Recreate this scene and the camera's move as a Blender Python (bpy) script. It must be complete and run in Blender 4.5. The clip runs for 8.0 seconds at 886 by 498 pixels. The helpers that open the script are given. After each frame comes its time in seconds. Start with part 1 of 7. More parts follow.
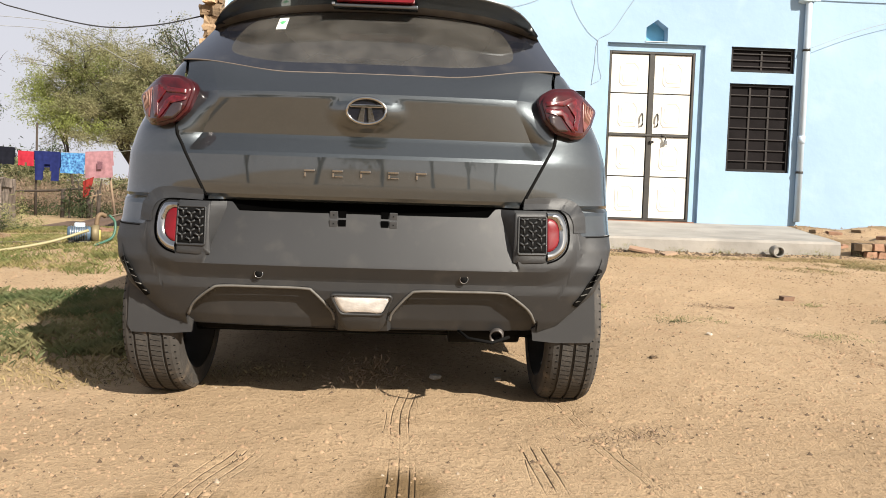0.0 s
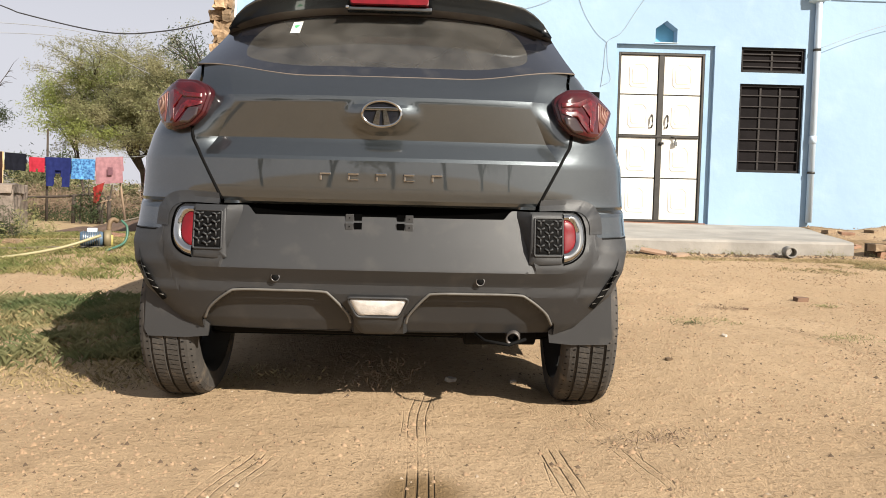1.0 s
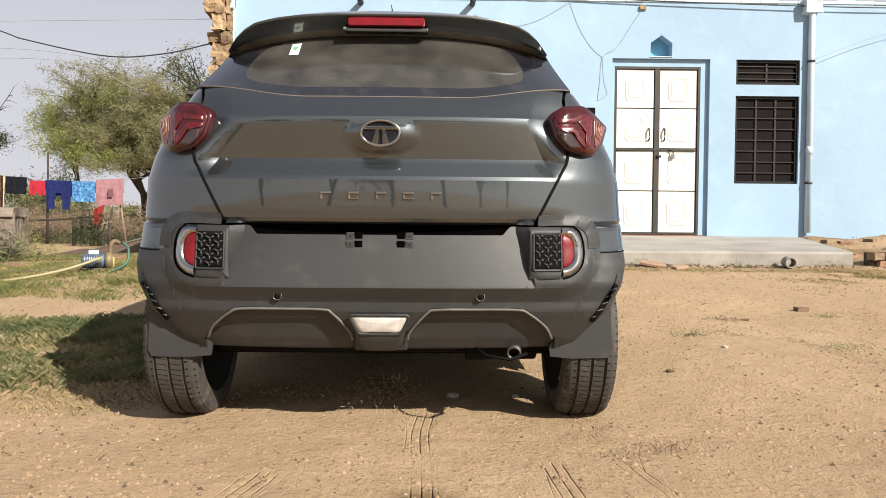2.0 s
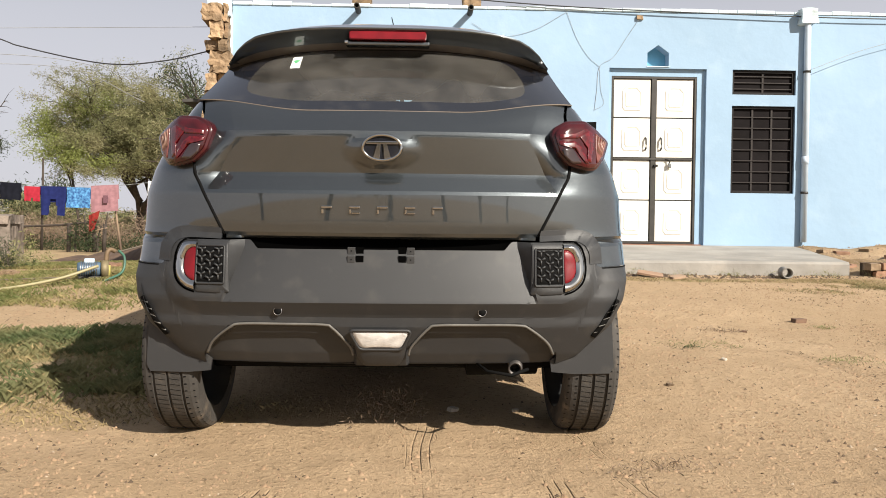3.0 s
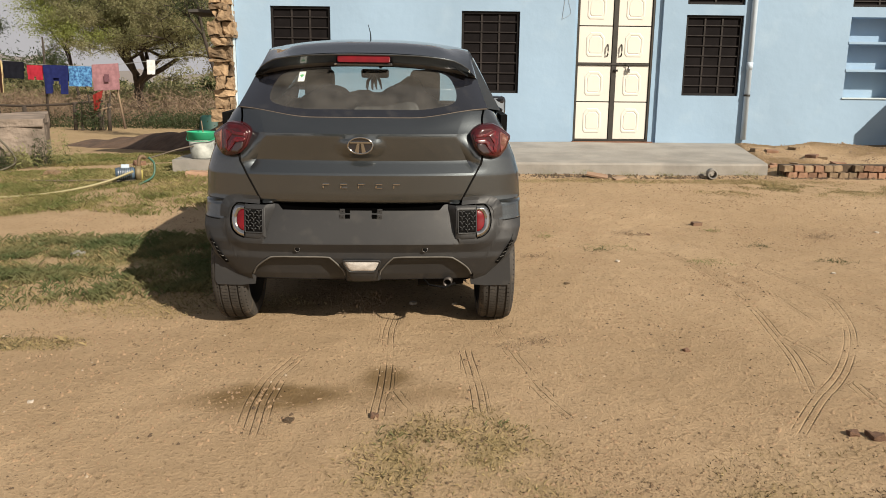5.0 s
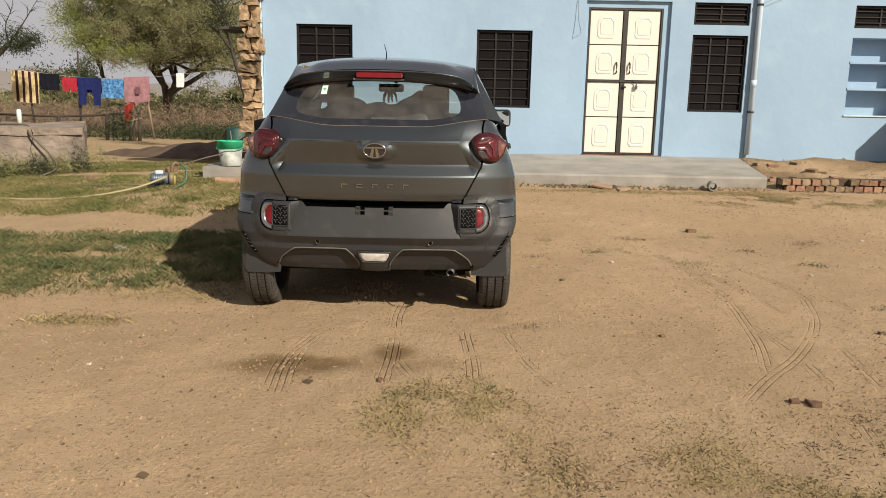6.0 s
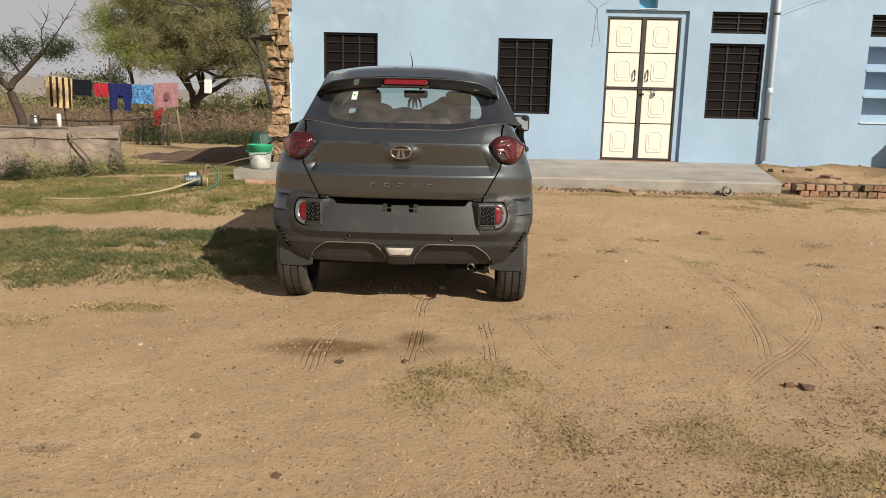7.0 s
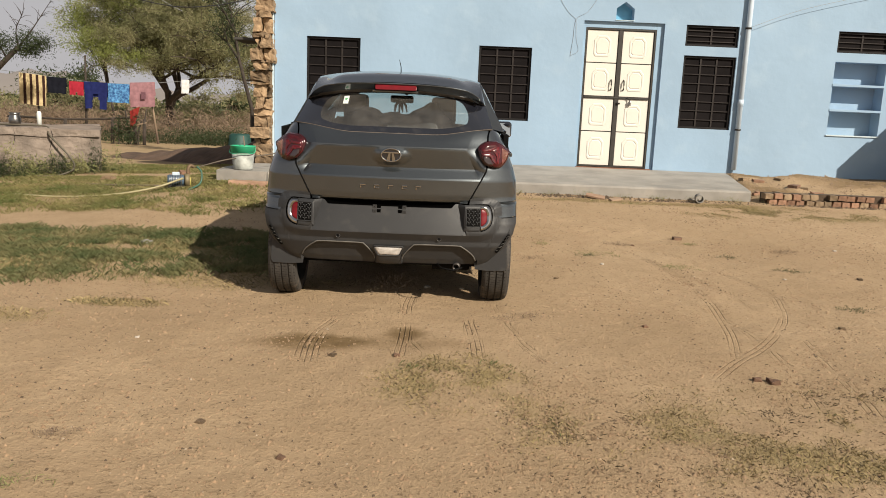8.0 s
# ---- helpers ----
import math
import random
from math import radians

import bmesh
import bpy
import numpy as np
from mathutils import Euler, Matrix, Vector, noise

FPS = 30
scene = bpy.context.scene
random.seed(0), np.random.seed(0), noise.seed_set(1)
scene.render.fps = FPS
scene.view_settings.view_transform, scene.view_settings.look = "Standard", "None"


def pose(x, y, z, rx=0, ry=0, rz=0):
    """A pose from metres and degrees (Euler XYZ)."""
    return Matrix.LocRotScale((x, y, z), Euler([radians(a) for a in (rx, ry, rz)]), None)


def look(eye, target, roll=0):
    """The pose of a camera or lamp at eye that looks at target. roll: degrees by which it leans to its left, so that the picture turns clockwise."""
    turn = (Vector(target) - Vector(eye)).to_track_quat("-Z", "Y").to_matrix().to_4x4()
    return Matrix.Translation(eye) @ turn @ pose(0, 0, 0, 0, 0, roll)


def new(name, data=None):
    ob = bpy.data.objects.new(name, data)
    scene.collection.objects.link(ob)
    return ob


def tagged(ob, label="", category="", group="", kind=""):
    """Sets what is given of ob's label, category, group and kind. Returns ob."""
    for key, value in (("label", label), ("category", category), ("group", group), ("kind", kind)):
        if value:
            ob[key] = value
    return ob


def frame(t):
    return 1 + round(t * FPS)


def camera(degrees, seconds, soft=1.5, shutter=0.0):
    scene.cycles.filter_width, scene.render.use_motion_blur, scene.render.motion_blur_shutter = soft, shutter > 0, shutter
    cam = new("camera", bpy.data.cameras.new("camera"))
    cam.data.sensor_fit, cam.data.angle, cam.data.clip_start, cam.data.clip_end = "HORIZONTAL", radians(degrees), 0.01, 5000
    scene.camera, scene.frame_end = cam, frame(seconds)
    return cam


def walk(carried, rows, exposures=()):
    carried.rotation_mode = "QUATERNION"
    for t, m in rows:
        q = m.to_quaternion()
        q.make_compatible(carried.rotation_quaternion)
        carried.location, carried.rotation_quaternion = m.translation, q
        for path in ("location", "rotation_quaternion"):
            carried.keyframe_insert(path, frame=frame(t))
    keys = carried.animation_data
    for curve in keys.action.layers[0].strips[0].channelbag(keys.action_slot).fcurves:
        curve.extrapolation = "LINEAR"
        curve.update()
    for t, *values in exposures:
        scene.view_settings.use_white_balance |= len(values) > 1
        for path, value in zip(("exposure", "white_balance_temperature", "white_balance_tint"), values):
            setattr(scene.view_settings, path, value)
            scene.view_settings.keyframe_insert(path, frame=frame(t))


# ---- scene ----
import functools

cam = camera(61.4, 8.0, soft=0.9)
PATH = [
    (0, (0.084, 0.042, 0.739), (0.145, 2.038, 0.621), 1.8),
    (0.5, (0.068, 0.043, 0.739), (0.114, 2.039, 0.626), 1.5),
    (1, (0.058, 0.047, 0.735), (0.097, 2.044, 0.625), 1.4),
    (1.5, (0.058, 0.037, 0.735), (0.097, 2.034, 0.636), 1.0),
    (1.7, (0.062, 0.023, 0.735), (0.099, 2.021, 0.647), 0.7),
    (2.8, (0.04, 0.023, 0.75), (0.079, 2.023, 0.722), 0.2),
    (3, (0.038, 0.033, 0.766), (0.088, 2.032, 0.716), 0.6),
    (3.2, (0.046, 0.008, 0.849), (0.1, 2.001, 0.697), 0.9),
    (3.5, (0.057, -0.159, 1.064), (0.098, 1.816, 0.751), 1.6),
    (3.7, (0.064, -0.326, 1.144), (0.114, 1.631, 0.734), 1.4),
    (4, (0.063, -0.661, 1.246), (0.117, 1.287, 0.795), 0.9),
    (4.5, (0.131, -1.089, 1.299), (0.192, 0.855, 0.832), 0.6),
    (4.7, (0.169, -1.199, 1.32), (0.233, 0.75, 0.873), 0.6),
    (5.8, (0.267, -1.822, 1.299), (0.289, 0.141, 0.919), 0.9),
    (6, (0.292, -1.899, 1.301), (0.299, 0.066, 0.925), 1.1),
    (6.5, (0.353, -2.062, 1.288), (0.314, -0.096, 0.925), 1.1),
    (7, (0.29, -2.224, 1.29), (0.242, -0.258, 0.93), 1.3),
    (7.5, (0.228, -2.34, 1.28), (0.215, -0.371, 0.932), 1.8),
    (8, (0.203, -2.413, 1.289), (0.226, -0.443, 0.944), 2.4),
]
walk(cam, [(t, look(eye, target, roll)) for t, eye, target, roll in PATH],
     [(0.0, 0.52, 6500, 10), (1.7, 0.42, 6500, 10), (2.8, 0.36, 6500, 10), (3.4, 0.36, 6600, 10), (3.75, 0.18, 6750, 10), (4.2, -0.06, 6900, 10), (8.0, -0.12, 6850, 10)])

# ---- light ----
SUN = Vector((0.97, -1.08, 1.0)).normalized()
elev, azim = math.asin(SUN.z), math.atan2(SUN.x, SUN.y)
world = bpy.data.worlds.new("sky")
scene.world = world
world.use_nodes = True
wn = world.node_tree
sky = wn.nodes.new("ShaderNodeTexSky")
sky.sky_type, sky.sun_disc = "NISHITA", False
sky.sun_elevation, sky.sun_rotation = elev, azim
sky.air_density, sky.dust_density, sky.ozone_density = 1.3, 1.6, 1.0
wn.nodes["Background"].inputs[1].default_value = 0.040
haze = wn.nodes.new("ShaderNodeMix")
haze.data_type = "RGBA"
way = wn.nodes.new("ShaderNodeTexCoord")
split = wn.nodes.new("ShaderNodeSeparateXYZ")
near_horizon = wn.nodes.new("ShaderNodeMapRange")
near_horizon.interpolation_type = "SMOOTHSTEP"
near_horizon.inputs[1].default_value, near_horizon.inputs[2].default_value = 0.16, 0.55
near_horizon.inputs[3].default_value, near_horizon.inputs[4].default_value = 0.9, 0.32
sunward = wn.nodes.new("ShaderNodeVectorMath")
sunward.operation = "DOT_PRODUCT"
sunward.inputs[1].default_value = SUN
glow = wn.nodes.new("ShaderNodeMapRange")
glow.interpolation_type = "SMOOTHSTEP"
glow.inputs[1].default_value, glow.inputs[2].default_value = -0.2, 1.0
hazes = wn.nodes.new("ShaderNodeMix")
hazes.data_type = "RGBA"
hazes.inputs[6].default_value, hazes.inputs[7].default_value = (13.4, 13.4, 14.6, 1), (21, 20.4, 19.8, 1)
wn.links.new(way.outputs["Generated"], sunward.inputs[0])
wn.links.new(sunward.outputs["Value"], glow.inputs[0])
wn.links.new(glow.outputs[0], hazes.inputs[0])
wn.links.new(hazes.outputs[2], haze.inputs[7])
wn.links.new(way.outputs["Generated"], split.inputs[0])
wn.links.new(split.outputs[2], near_horizon.inputs[0])
wn.links.new(near_horizon.outputs[0], haze.inputs[0])
thin = wn.nodes.new("ShaderNodeMix")
thin.data_type, thin.blend_type = "RGBA", "MULTIPLY"
thin.inputs[0].default_value, thin.inputs[7].default_value = 1.0, (1.15, 1.15, 1.15, 1)
wn.links.new(sky.outputs[0], thin.inputs[6])
wn.links.new(thin.outputs[2], haze.inputs[6])
wn.links.new(haze.outputs[2], wn.nodes["Background"].inputs[0])
sun_data = bpy.data.lights.new("sun", "SUN")
sun_data.energy, sun_data.angle, sun_data.color = 6.5, radians(0.6), (1.0, 0.93, 0.82)
sun = new("sun", sun_data)
sun.matrix_world = look((20, -20, 30), Vector((20, -20, 30)) - SUN)

# ---- materials ----
def mat(name, col, rough=0.6, metal=0.0, var=0.25, scale=6.0, bump=0.0, bscale=60.0, col2=None, coat=0.0, spec=0.5, rand=0.0, fleck=0.0, fscale=40.0, fcol=(0.4, 0.36, 0.3), coat_ior=1.5):
    """A surface with colour change at two scales, worn flecks and fine relief."""
    m = bpy.data.materials.new(name)
    m.use_nodes = True
    nt = m.node_tree
    b = nt.nodes["Principled BSDF"]
    tc = nt.nodes.new("ShaderNodeTexCoord")
    n1 = nt.nodes.new("ShaderNodeTexNoise")
    n1.inputs["Scale"].default_value, n1.inputs["Detail"].default_value = scale, 8
    nt.links.new(tc.outputs["Object"], n1.inputs["Vector"])
    ramp = nt.nodes.new("ShaderNodeMix")
    ramp.data_type = "RGBA"
    c2 = col2 or tuple(c * (1 - var) for c in col)
    ramp.inputs[6].default_value, ramp.inputs[7].default_value = (*c2, 1), (*col, 1)
    mr = nt.nodes.new("ShaderNodeMapRange")
    mr.inputs[1].default_value, mr.inputs[2].default_value = 0.35, 0.65
    nt.links.new(n1.outputs[0], mr.inputs[0])
    nt.links.new(mr.outputs[0], ramp.inputs[0])
    out = ramp.outputs[2]
    if fleck:
        n3 = nt.nodes.new("ShaderNodeTexNoise")
        n3.inputs["Scale"].default_value, n3.inputs["Detail"].default_value = fscale, 6
        nt.links.new(tc.outputs["Object"], n3.inputs["Vector"])
        m3 = nt.nodes.new("ShaderNodeMapRange")
        m3.inputs[1].default_value, m3.inputs[2].default_value, m3.inputs[4].default_value = 0.55, 0.75, fleck
        nt.links.new(n3.outputs[0], m3.inputs[0])
        mx = nt.nodes.new("ShaderNodeMix")
        mx.data_type = "RGBA"
        mx.inputs[7].default_value = (*fcol, 1)
        nt.links.new(m3.outputs[0], mx.inputs[0])
        nt.links.new(out, mx.inputs[6])
        out = mx.outputs[2]
    if rand:
        oi = nt.nodes.new("ShaderNodeObjectInfo")
        hs = nt.nodes.new("ShaderNodeHueSaturation")
        r = nt.nodes.new("ShaderNodeMapRange")
        r.inputs[3].default_value, r.inputs[4].default_value = 1 - rand, 1 + rand
        nt.links.new(oi.outputs["Random"], r.inputs[0])
        nt.links.new(r.outputs[0], hs.inputs["Value"])
        nt.links.new(out, hs.inputs["Color"])
        out = hs.outputs[0]
    nt.links.new(out, b.inputs["Base Color"])
    b.inputs["Roughness"].default_value, b.inputs["Metallic"].default_value = rough, metal
    b.inputs["Coat Weight"].default_value, b.inputs["Coat Roughness"].default_value, b.inputs["Coat IOR"].default_value = coat, 0.03, coat_ior
    b.inputs["Specular IOR Level"].default_value = spec
    if bump:
        n2 = nt.nodes.new("ShaderNodeTexNoise")
        n2.inputs["Scale"].default_value, n2.inputs["Detail"].default_value = bscale, 6
        nt.links.new(tc.outputs["Object"], n2.inputs["Vector"])
        bp = nt.nodes.new("ShaderNodeBump")
        bp.inputs["Strength"].default_value, bp.inputs["Distance"].default_value = 1.0, bump
        nt.links.new(n2.outputs[0], bp.inputs["Height"])
        nt.links.new(bp.outputs[0], b.inputs["Normal"])
    return m


def glass(name, tint, rough=0.0, dust=0.0):
    """A thin pane: what is behind shows through, and it mirrors at a slant; dust dulls it."""
    m = bpy.data.materials.new(name)
    m.use_nodes = True
    nt = m.node_tree
    nt.nodes.remove(nt.nodes["Principled BSDF"])
    out = nt.nodes["Material Output"]
    tr, gl, fr, mx = (nt.nodes.new("ShaderNode" + k) for k in ("BsdfTransparent", "BsdfGlossy", "Fresnel", "MixShader"))
    tr.inputs[0].default_value = (*tint, 1)
    gl.inputs["Roughness"].default_value = rough
    fr.inputs[0].default_value = 1.75
    nt.links.new(fr.outputs[0], mx.inputs[0])
    nt.links.new(tr.outputs[0], mx.inputs[1])
    nt.links.new(gl.outputs[0], mx.inputs[2])
    last = mx
    if dust:
        df, m2, n = (nt.nodes.new("ShaderNode" + k) for k in ("BsdfDiffuse", "MixShader", "TexNoise"))
        df.inputs[0].default_value = (0.40, 0.375, 0.34, 1)
        tc = nt.nodes.new("ShaderNodeTexCoord")
        n.inputs["Scale"].default_value, n.inputs["Detail"].default_value = 7, 10
        r = nt.nodes.new("ShaderNodeMapRange")
        r.inputs[1].default_value, r.inputs[2].default_value, r.inputs[4].default_value = 0.30, 0.75, dust
        r.inputs[3].default_value = dust * 0.25
        nt.links.new(tc.outputs["Object"], n.inputs["Vector"])
        nt.links.new(n.outputs[0], r.inputs[0])
        nt.links.new(r.outputs[0], m2.inputs[0])
        nt.links.new(mx.outputs[0], m2.inputs[1])
        nt.links.new(df.outputs[0], m2.inputs[2])
        last = m2
    nt.links.new(last.outputs[0], out.inputs[0])
    return m


PAINT = mat("grey_metallic_paint", (0.056, 0.065, 0.071), 0.43, 0.9, 0.10, 3, coat=1.0, coat_ior=1.85, fleck=0.8, fscale=600, fcol=(0.19, 0.205, 0.21))
PLASTIC = mat("black_plastic", (0.028, 0.0285, 0.030), 0.5, 0, 0.12, 4, 0.0004, 900, fleck=0.16, fscale=14, fcol=(0.12, 0.108, 0.092))
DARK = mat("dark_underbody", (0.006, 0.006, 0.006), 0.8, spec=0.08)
GLOSSBLACK = mat("gloss_black", (0.012, 0.013, 0.018), 0.12, 0, 0.2, 3, coat=1.0, fleck=0.05, fscale=12)
CHROME = mat("chrome", (0.47, 0.465, 0.455), 0.14, 1.0, 0.1)
RED = mat("red_lens", (0.17, 0.005, 0.010), 0.35, 0, 0.3, 20, coat=0.15, spec=0.3)
DEEPRED = mat("dark_red_lens", (0.045, 0.004, 0.006), 0.18, 0, 0.4, 14, coat=0.6, spec=0.3)
LENSRED = mat("lens_face_red", (0.060, 0.0035, 0.006), 0.12, 0, 0.5, 18, coat=0.6, spec=0.4)
GUIDE = mat("light_guide_red", (0.12, 0.005, 0.009), 0.25, 0, 0.6, 60, coat=0.4)
SMOKE = mat("smoked_lens", (0.035, 0.02, 0.02), 0.1, 0, 0.3, 14, coat=1.0)
CLEAR = mat("clear_lens", (0.72, 0.70, 0.68), 0.15, 0, 0.25, 30, 0.001, 150, coat=1.0)
AMBER = mat("ribbed_lens", (0.17, 0.055, 0.045), 0.3, 0, 0.3, 30, coat=0.2)
PILLAR = mat("black_pillar_trim", (0.010, 0.011, 0.014), 0.5, 0, 0.2, 5, spec=0.15)
MIRROR = mat("mirror_glass", (0.62, 0.65, 0.66), 0.03, 1.0, 0.05)
RUBBER = mat("tyre_rubber", (0.050, 0.045, 0.040), 0.8, 0, 0.35, 9, 0.002, 90, fleck=0.55, fscale=16, fcol=(0.20, 0.155, 0.11))
ALLOY = mat("wheel_alloy", (0.35, 0.35, 0.36), 0.3, 0.9)
RIMDARK = mat("dark_rim", (0.03, 0.03, 0.03), 0.6, 0, 0.3, 9, spec=0.2)
FABRIC = mat("seat_fabric", (0.020, 0.0195, 0.0195), 0.9, 0, 0.3, 20, 0.001, 200, spec=0.15)
COVER = mat("grey_cover", (0.030, 0.028, 0.0265), 0.6, 0, 0.4, 8, 0.004, 14)
# pure black that stands for the shade in gaps and slots
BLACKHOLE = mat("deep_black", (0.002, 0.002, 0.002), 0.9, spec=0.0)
DUSTYLITEDGE = mat("dusty_lit_plastic_edge", (0.13, 0.122, 0.11), 0.55, 0, 0.3, 20)
GLASS = glass("car_glass", (0.66, 0.72, 0.72), 0.01, 0.17)
PANE = glass("front_glass", (0.86, 0.92, 0.90))
TINTED = glass("tinted_glass", (0.10, 0.11, 0.11))
LABELW = mat("paper_white", (0.75, 0.78, 0.74), 0.6, 0, 0.1)
GREEN = mat("label_green", (0.10, 0.42, 0.18), 0.6, 0, 0.1)
BLUE = mat("blue_limewash", (0.300, 0.430, 0.572), 0.9, 0, 0.12, 0.8, 0.005, 7, fleck=0.30, fscale=2.6, fcol=(0.40, 0.52, 0.62))
BLUETRIM = mat("blue_trim", (0.29, 0.43, 0.575), 0.85, 0, 0.12, 3, 0.002, 20)
BLUEDEEP = mat("deep_blue_wash", (0.16, 0.42, 0.62), 0.85, 0, 0.15, 5, 0.002, 20)
WORN = mat("worn_whitewash", (0.62, 0.74, 0.79), 0.9, 0, 0.25, 7, 0.01, 12, fleck=0.5, fscale=6, fcol=(0.42, 0.40, 0.36))
DOORW = mat("cream_door_paint", (0.70, 0.675, 0.61), 0.5, 0, 0.05, 2, fleck=0.06, fscale=10)
STEEL = mat("dark_steel", (0.045, 0.041, 0.036), 0.55, 0.2, 0.3, 12)
BLACKPAINT = mat("black_window_paint", (0.013, 0.011, 0.011), 0.65, 0, 0.3, 9, spec=0.25)
IRONBAR = mat("brown_iron_bar", (0.028, 0.022, 0.020), 0.6, 0, 0.4, 14, spec=0.3)
SHUTTER = mat("dark_brown_shutter", (0.011, 0.009, 0.0095), 0.8, 0, 0.35, 5, spec=0.1)
PVC = mat("grey_pvc", (0.52, 0.62, 0.72), 0.5, 0, 0.1, 5, fleck=0.1)
CONCRETE = mat("grey_concrete", (0.32, 0.30, 0.27), 0.9, 0, 0.28, 2.2, 0.004, 25, fleck=0.35, fscale=4, fcol=(0.43, 0.38, 0.32))
STONE = mat("brown_sandstone", (0.36, 0.245, 0.145), 0.9, 0, 0.5, 9, 0.03, 16, rand=0.5, fleck=0.4, fscale=6, fcol=(0.22, 0.14, 0.09))
TANK = mat("weathered_plaster", (0.305, 0.245, 0.20), 0.9, 0, 0.5, 2.2, 0.08, 6, fleck=0.85, fscale=2.0, fcol=(0.15, 0.105, 0.080))
EARTHBRICK = mat("earthy_brick", (0.265, 0.19, 0.12), 0.95, 0, 0.35, 9, 0.008, 30, rand=0.3)
BRICK = mat("red_brick", (0.29, 0.165, 0.105), 0.9, 0, 0.3, 9, 0.006, 40, rand=0.3)
BARK = mat("bark", (0.060, 0.046, 0.036), 0.95, 0, 0.4, 9, 0.02, 14)


def leafy(name, col, col2, scale=1.0):
    """Thin leaves: they scatter light back and let some through."""
    m = mat(name, col, 0.7, 0, 0.35, scale, col2=col2)
    nt = m.node_tree
    b = nt.nodes["Principled BSDF"]
    tl, mx = nt.nodes.new("ShaderNodeBsdfTranslucent"), nt.nodes.new("ShaderNodeMixShader")
    nt.links.new(b.inputs["Base Color"].links[0].from_socket, tl.inputs[0])
    mx.inputs[0].default_value = 0.45
    nt.links.new(b.outputs[0], mx.inputs[1])
    nt.links.new(tl.outputs[0], mx.inputs[2])
    nt.links.new(mx.outputs[0], nt.nodes["Material Output"].inputs[0])
    return m


LEAF = leafy("olive_leaf", (0.215, 0.225, 0.100), (0.32, 0.295, 0.16), 0.8)
LIME = leafy("fresh_green_leaf", (0.31, 0.345, 0.10), (0.23, 0.265, 0.08), 1.5)
DARKLEAF = leafy("dark_green_leaf", (0.065, 0.090, 0.035), (0.040, 0.055, 0.022), 1.2)
TWIG = mat("dry_brush", (0.24, 0.17, 0.11), 0.95, 0, 0.4, 1.2, col2=(0.14, 0.10, 0.075))
GRASSM = mat("grass_blades", (0.115, 0.145, 0.042), 0.8, 0, 0.4, 1.1, col2=(0.25, 0.225, 0.10))
DRYGRASS = mat("dry_grass", (0.36, 0.28, 0.14), 0.9, 0, 0.4, 3, col2=(0.20, 0.15, 0.07))
WIRE = mat("wire", (0.03, 0.03, 0.03), 0.6)
PALEWIRE = mat("pale_wire", (0.32, 0.33, 0.34), 0.6)
HOSE = mat("yellow_hose", (0.33, 0.29, 0.16), 0.5, 0, 0.2)
GREENP = mat("green_plastic", (0.03, 0.42, 0.22), 0.4, 0, 0.15, 5)
TEAL = mat("teal_tub", (0.012, 0.060, 0.050), 0.6)
# distance haze is mixed into the pale hill colour
HILL = mat("hazy_hill", (0.24, 0.215, 0.20), 1.0, 0, 0.15, 0.01)

# ---- mesh helpers ----
def mesh_of(name, verts, faces, smooth=False):
    me = bpy.data.meshes.new(name)
    me.from_pydata([tuple(v) for v in verts], [], faces)
    me.update()
    if smooth:
        me.shade_smooth()
    return me


def obj(name, data, material, parent=None, label="", category="", group="", kind="", m=None):
    """Links a bmesh or a mesh as one object under a thing, or at top level."""
    if isinstance(data, bmesh.types.BMesh):
        me = bpy.data.meshes.new(name)
        data.normal_update()
        data.to_mesh(me)
        data.free()
        data = me
    ob = new(name, data)
    if material and not data.materials:
        data.materials.append(material)
    if parent:
        ob.parent = parent
    if m is not None:
        ob.matrix_basis = m
    return tagged(ob, label, category, group, kind)


def to_mesh(bm, name="skin"):
    me = bpy.data.meshes.new(name)
    bm.normal_update()
    bm.to_mesh(me)
    bm.free()
    return me


def part(name, data, material, parent, label=""):
    return obj(name, data, material, parent, label)


def thing(name, m, label, category, group="", kind=""):
    ob = new(name)
    ob.empty_display_size = 0.1
    ob.matrix_basis = m
    return tagged(ob, label, category, group, kind)


def box(x0, x1, y0, y1, z0, z1, bevel=0.0, bm=None, seg=2):
    """A box, with rounded edges where a bevel is given."""
    mine = bmesh.new()
    bmesh.ops.create_cube(mine, size=1.0, matrix=Matrix.LocRotScale(((x0 + x1) / 2, (y0 + y1) / 2, (z0 + z1) / 2), None, (x1 - x0, y1 - y0, z1 - z0)))
    if bevel:
        bmesh.ops.bevel(mine, geom=mine.edges[:], offset=bevel, segments=seg, affect="EDGES", profile=0.6)
    if bm is None:
        return mine
    me = bpy.data.meshes.new("tmp")
    mine.to_mesh(me)
    mine.free()
    bm.from_mesh(me)
    bpy.data.meshes.remove(me)
    return bm


def rough_box(x0, x1, y0, y1, z0, z1, cuts, amount, scale, seed=0, bevel=0.0):
    """A box with uneven, chipped faces."""
    bm = box(x0, x1, y0, y1, z0, z1)
    bmesh.ops.subdivide_edges(bm, edges=bm.edges[:], cuts=cuts, use_grid_fill=True)
    for v in bm.verts:
        p = v.co * scale + Vector((seed, seed * 0.7, 0))
        v.co += amount * Vector((noise.noise(p), noise.noise(p + Vector((9, 0, 0))), noise.noise(p + Vector((0, 9, 0)))))
    return bm


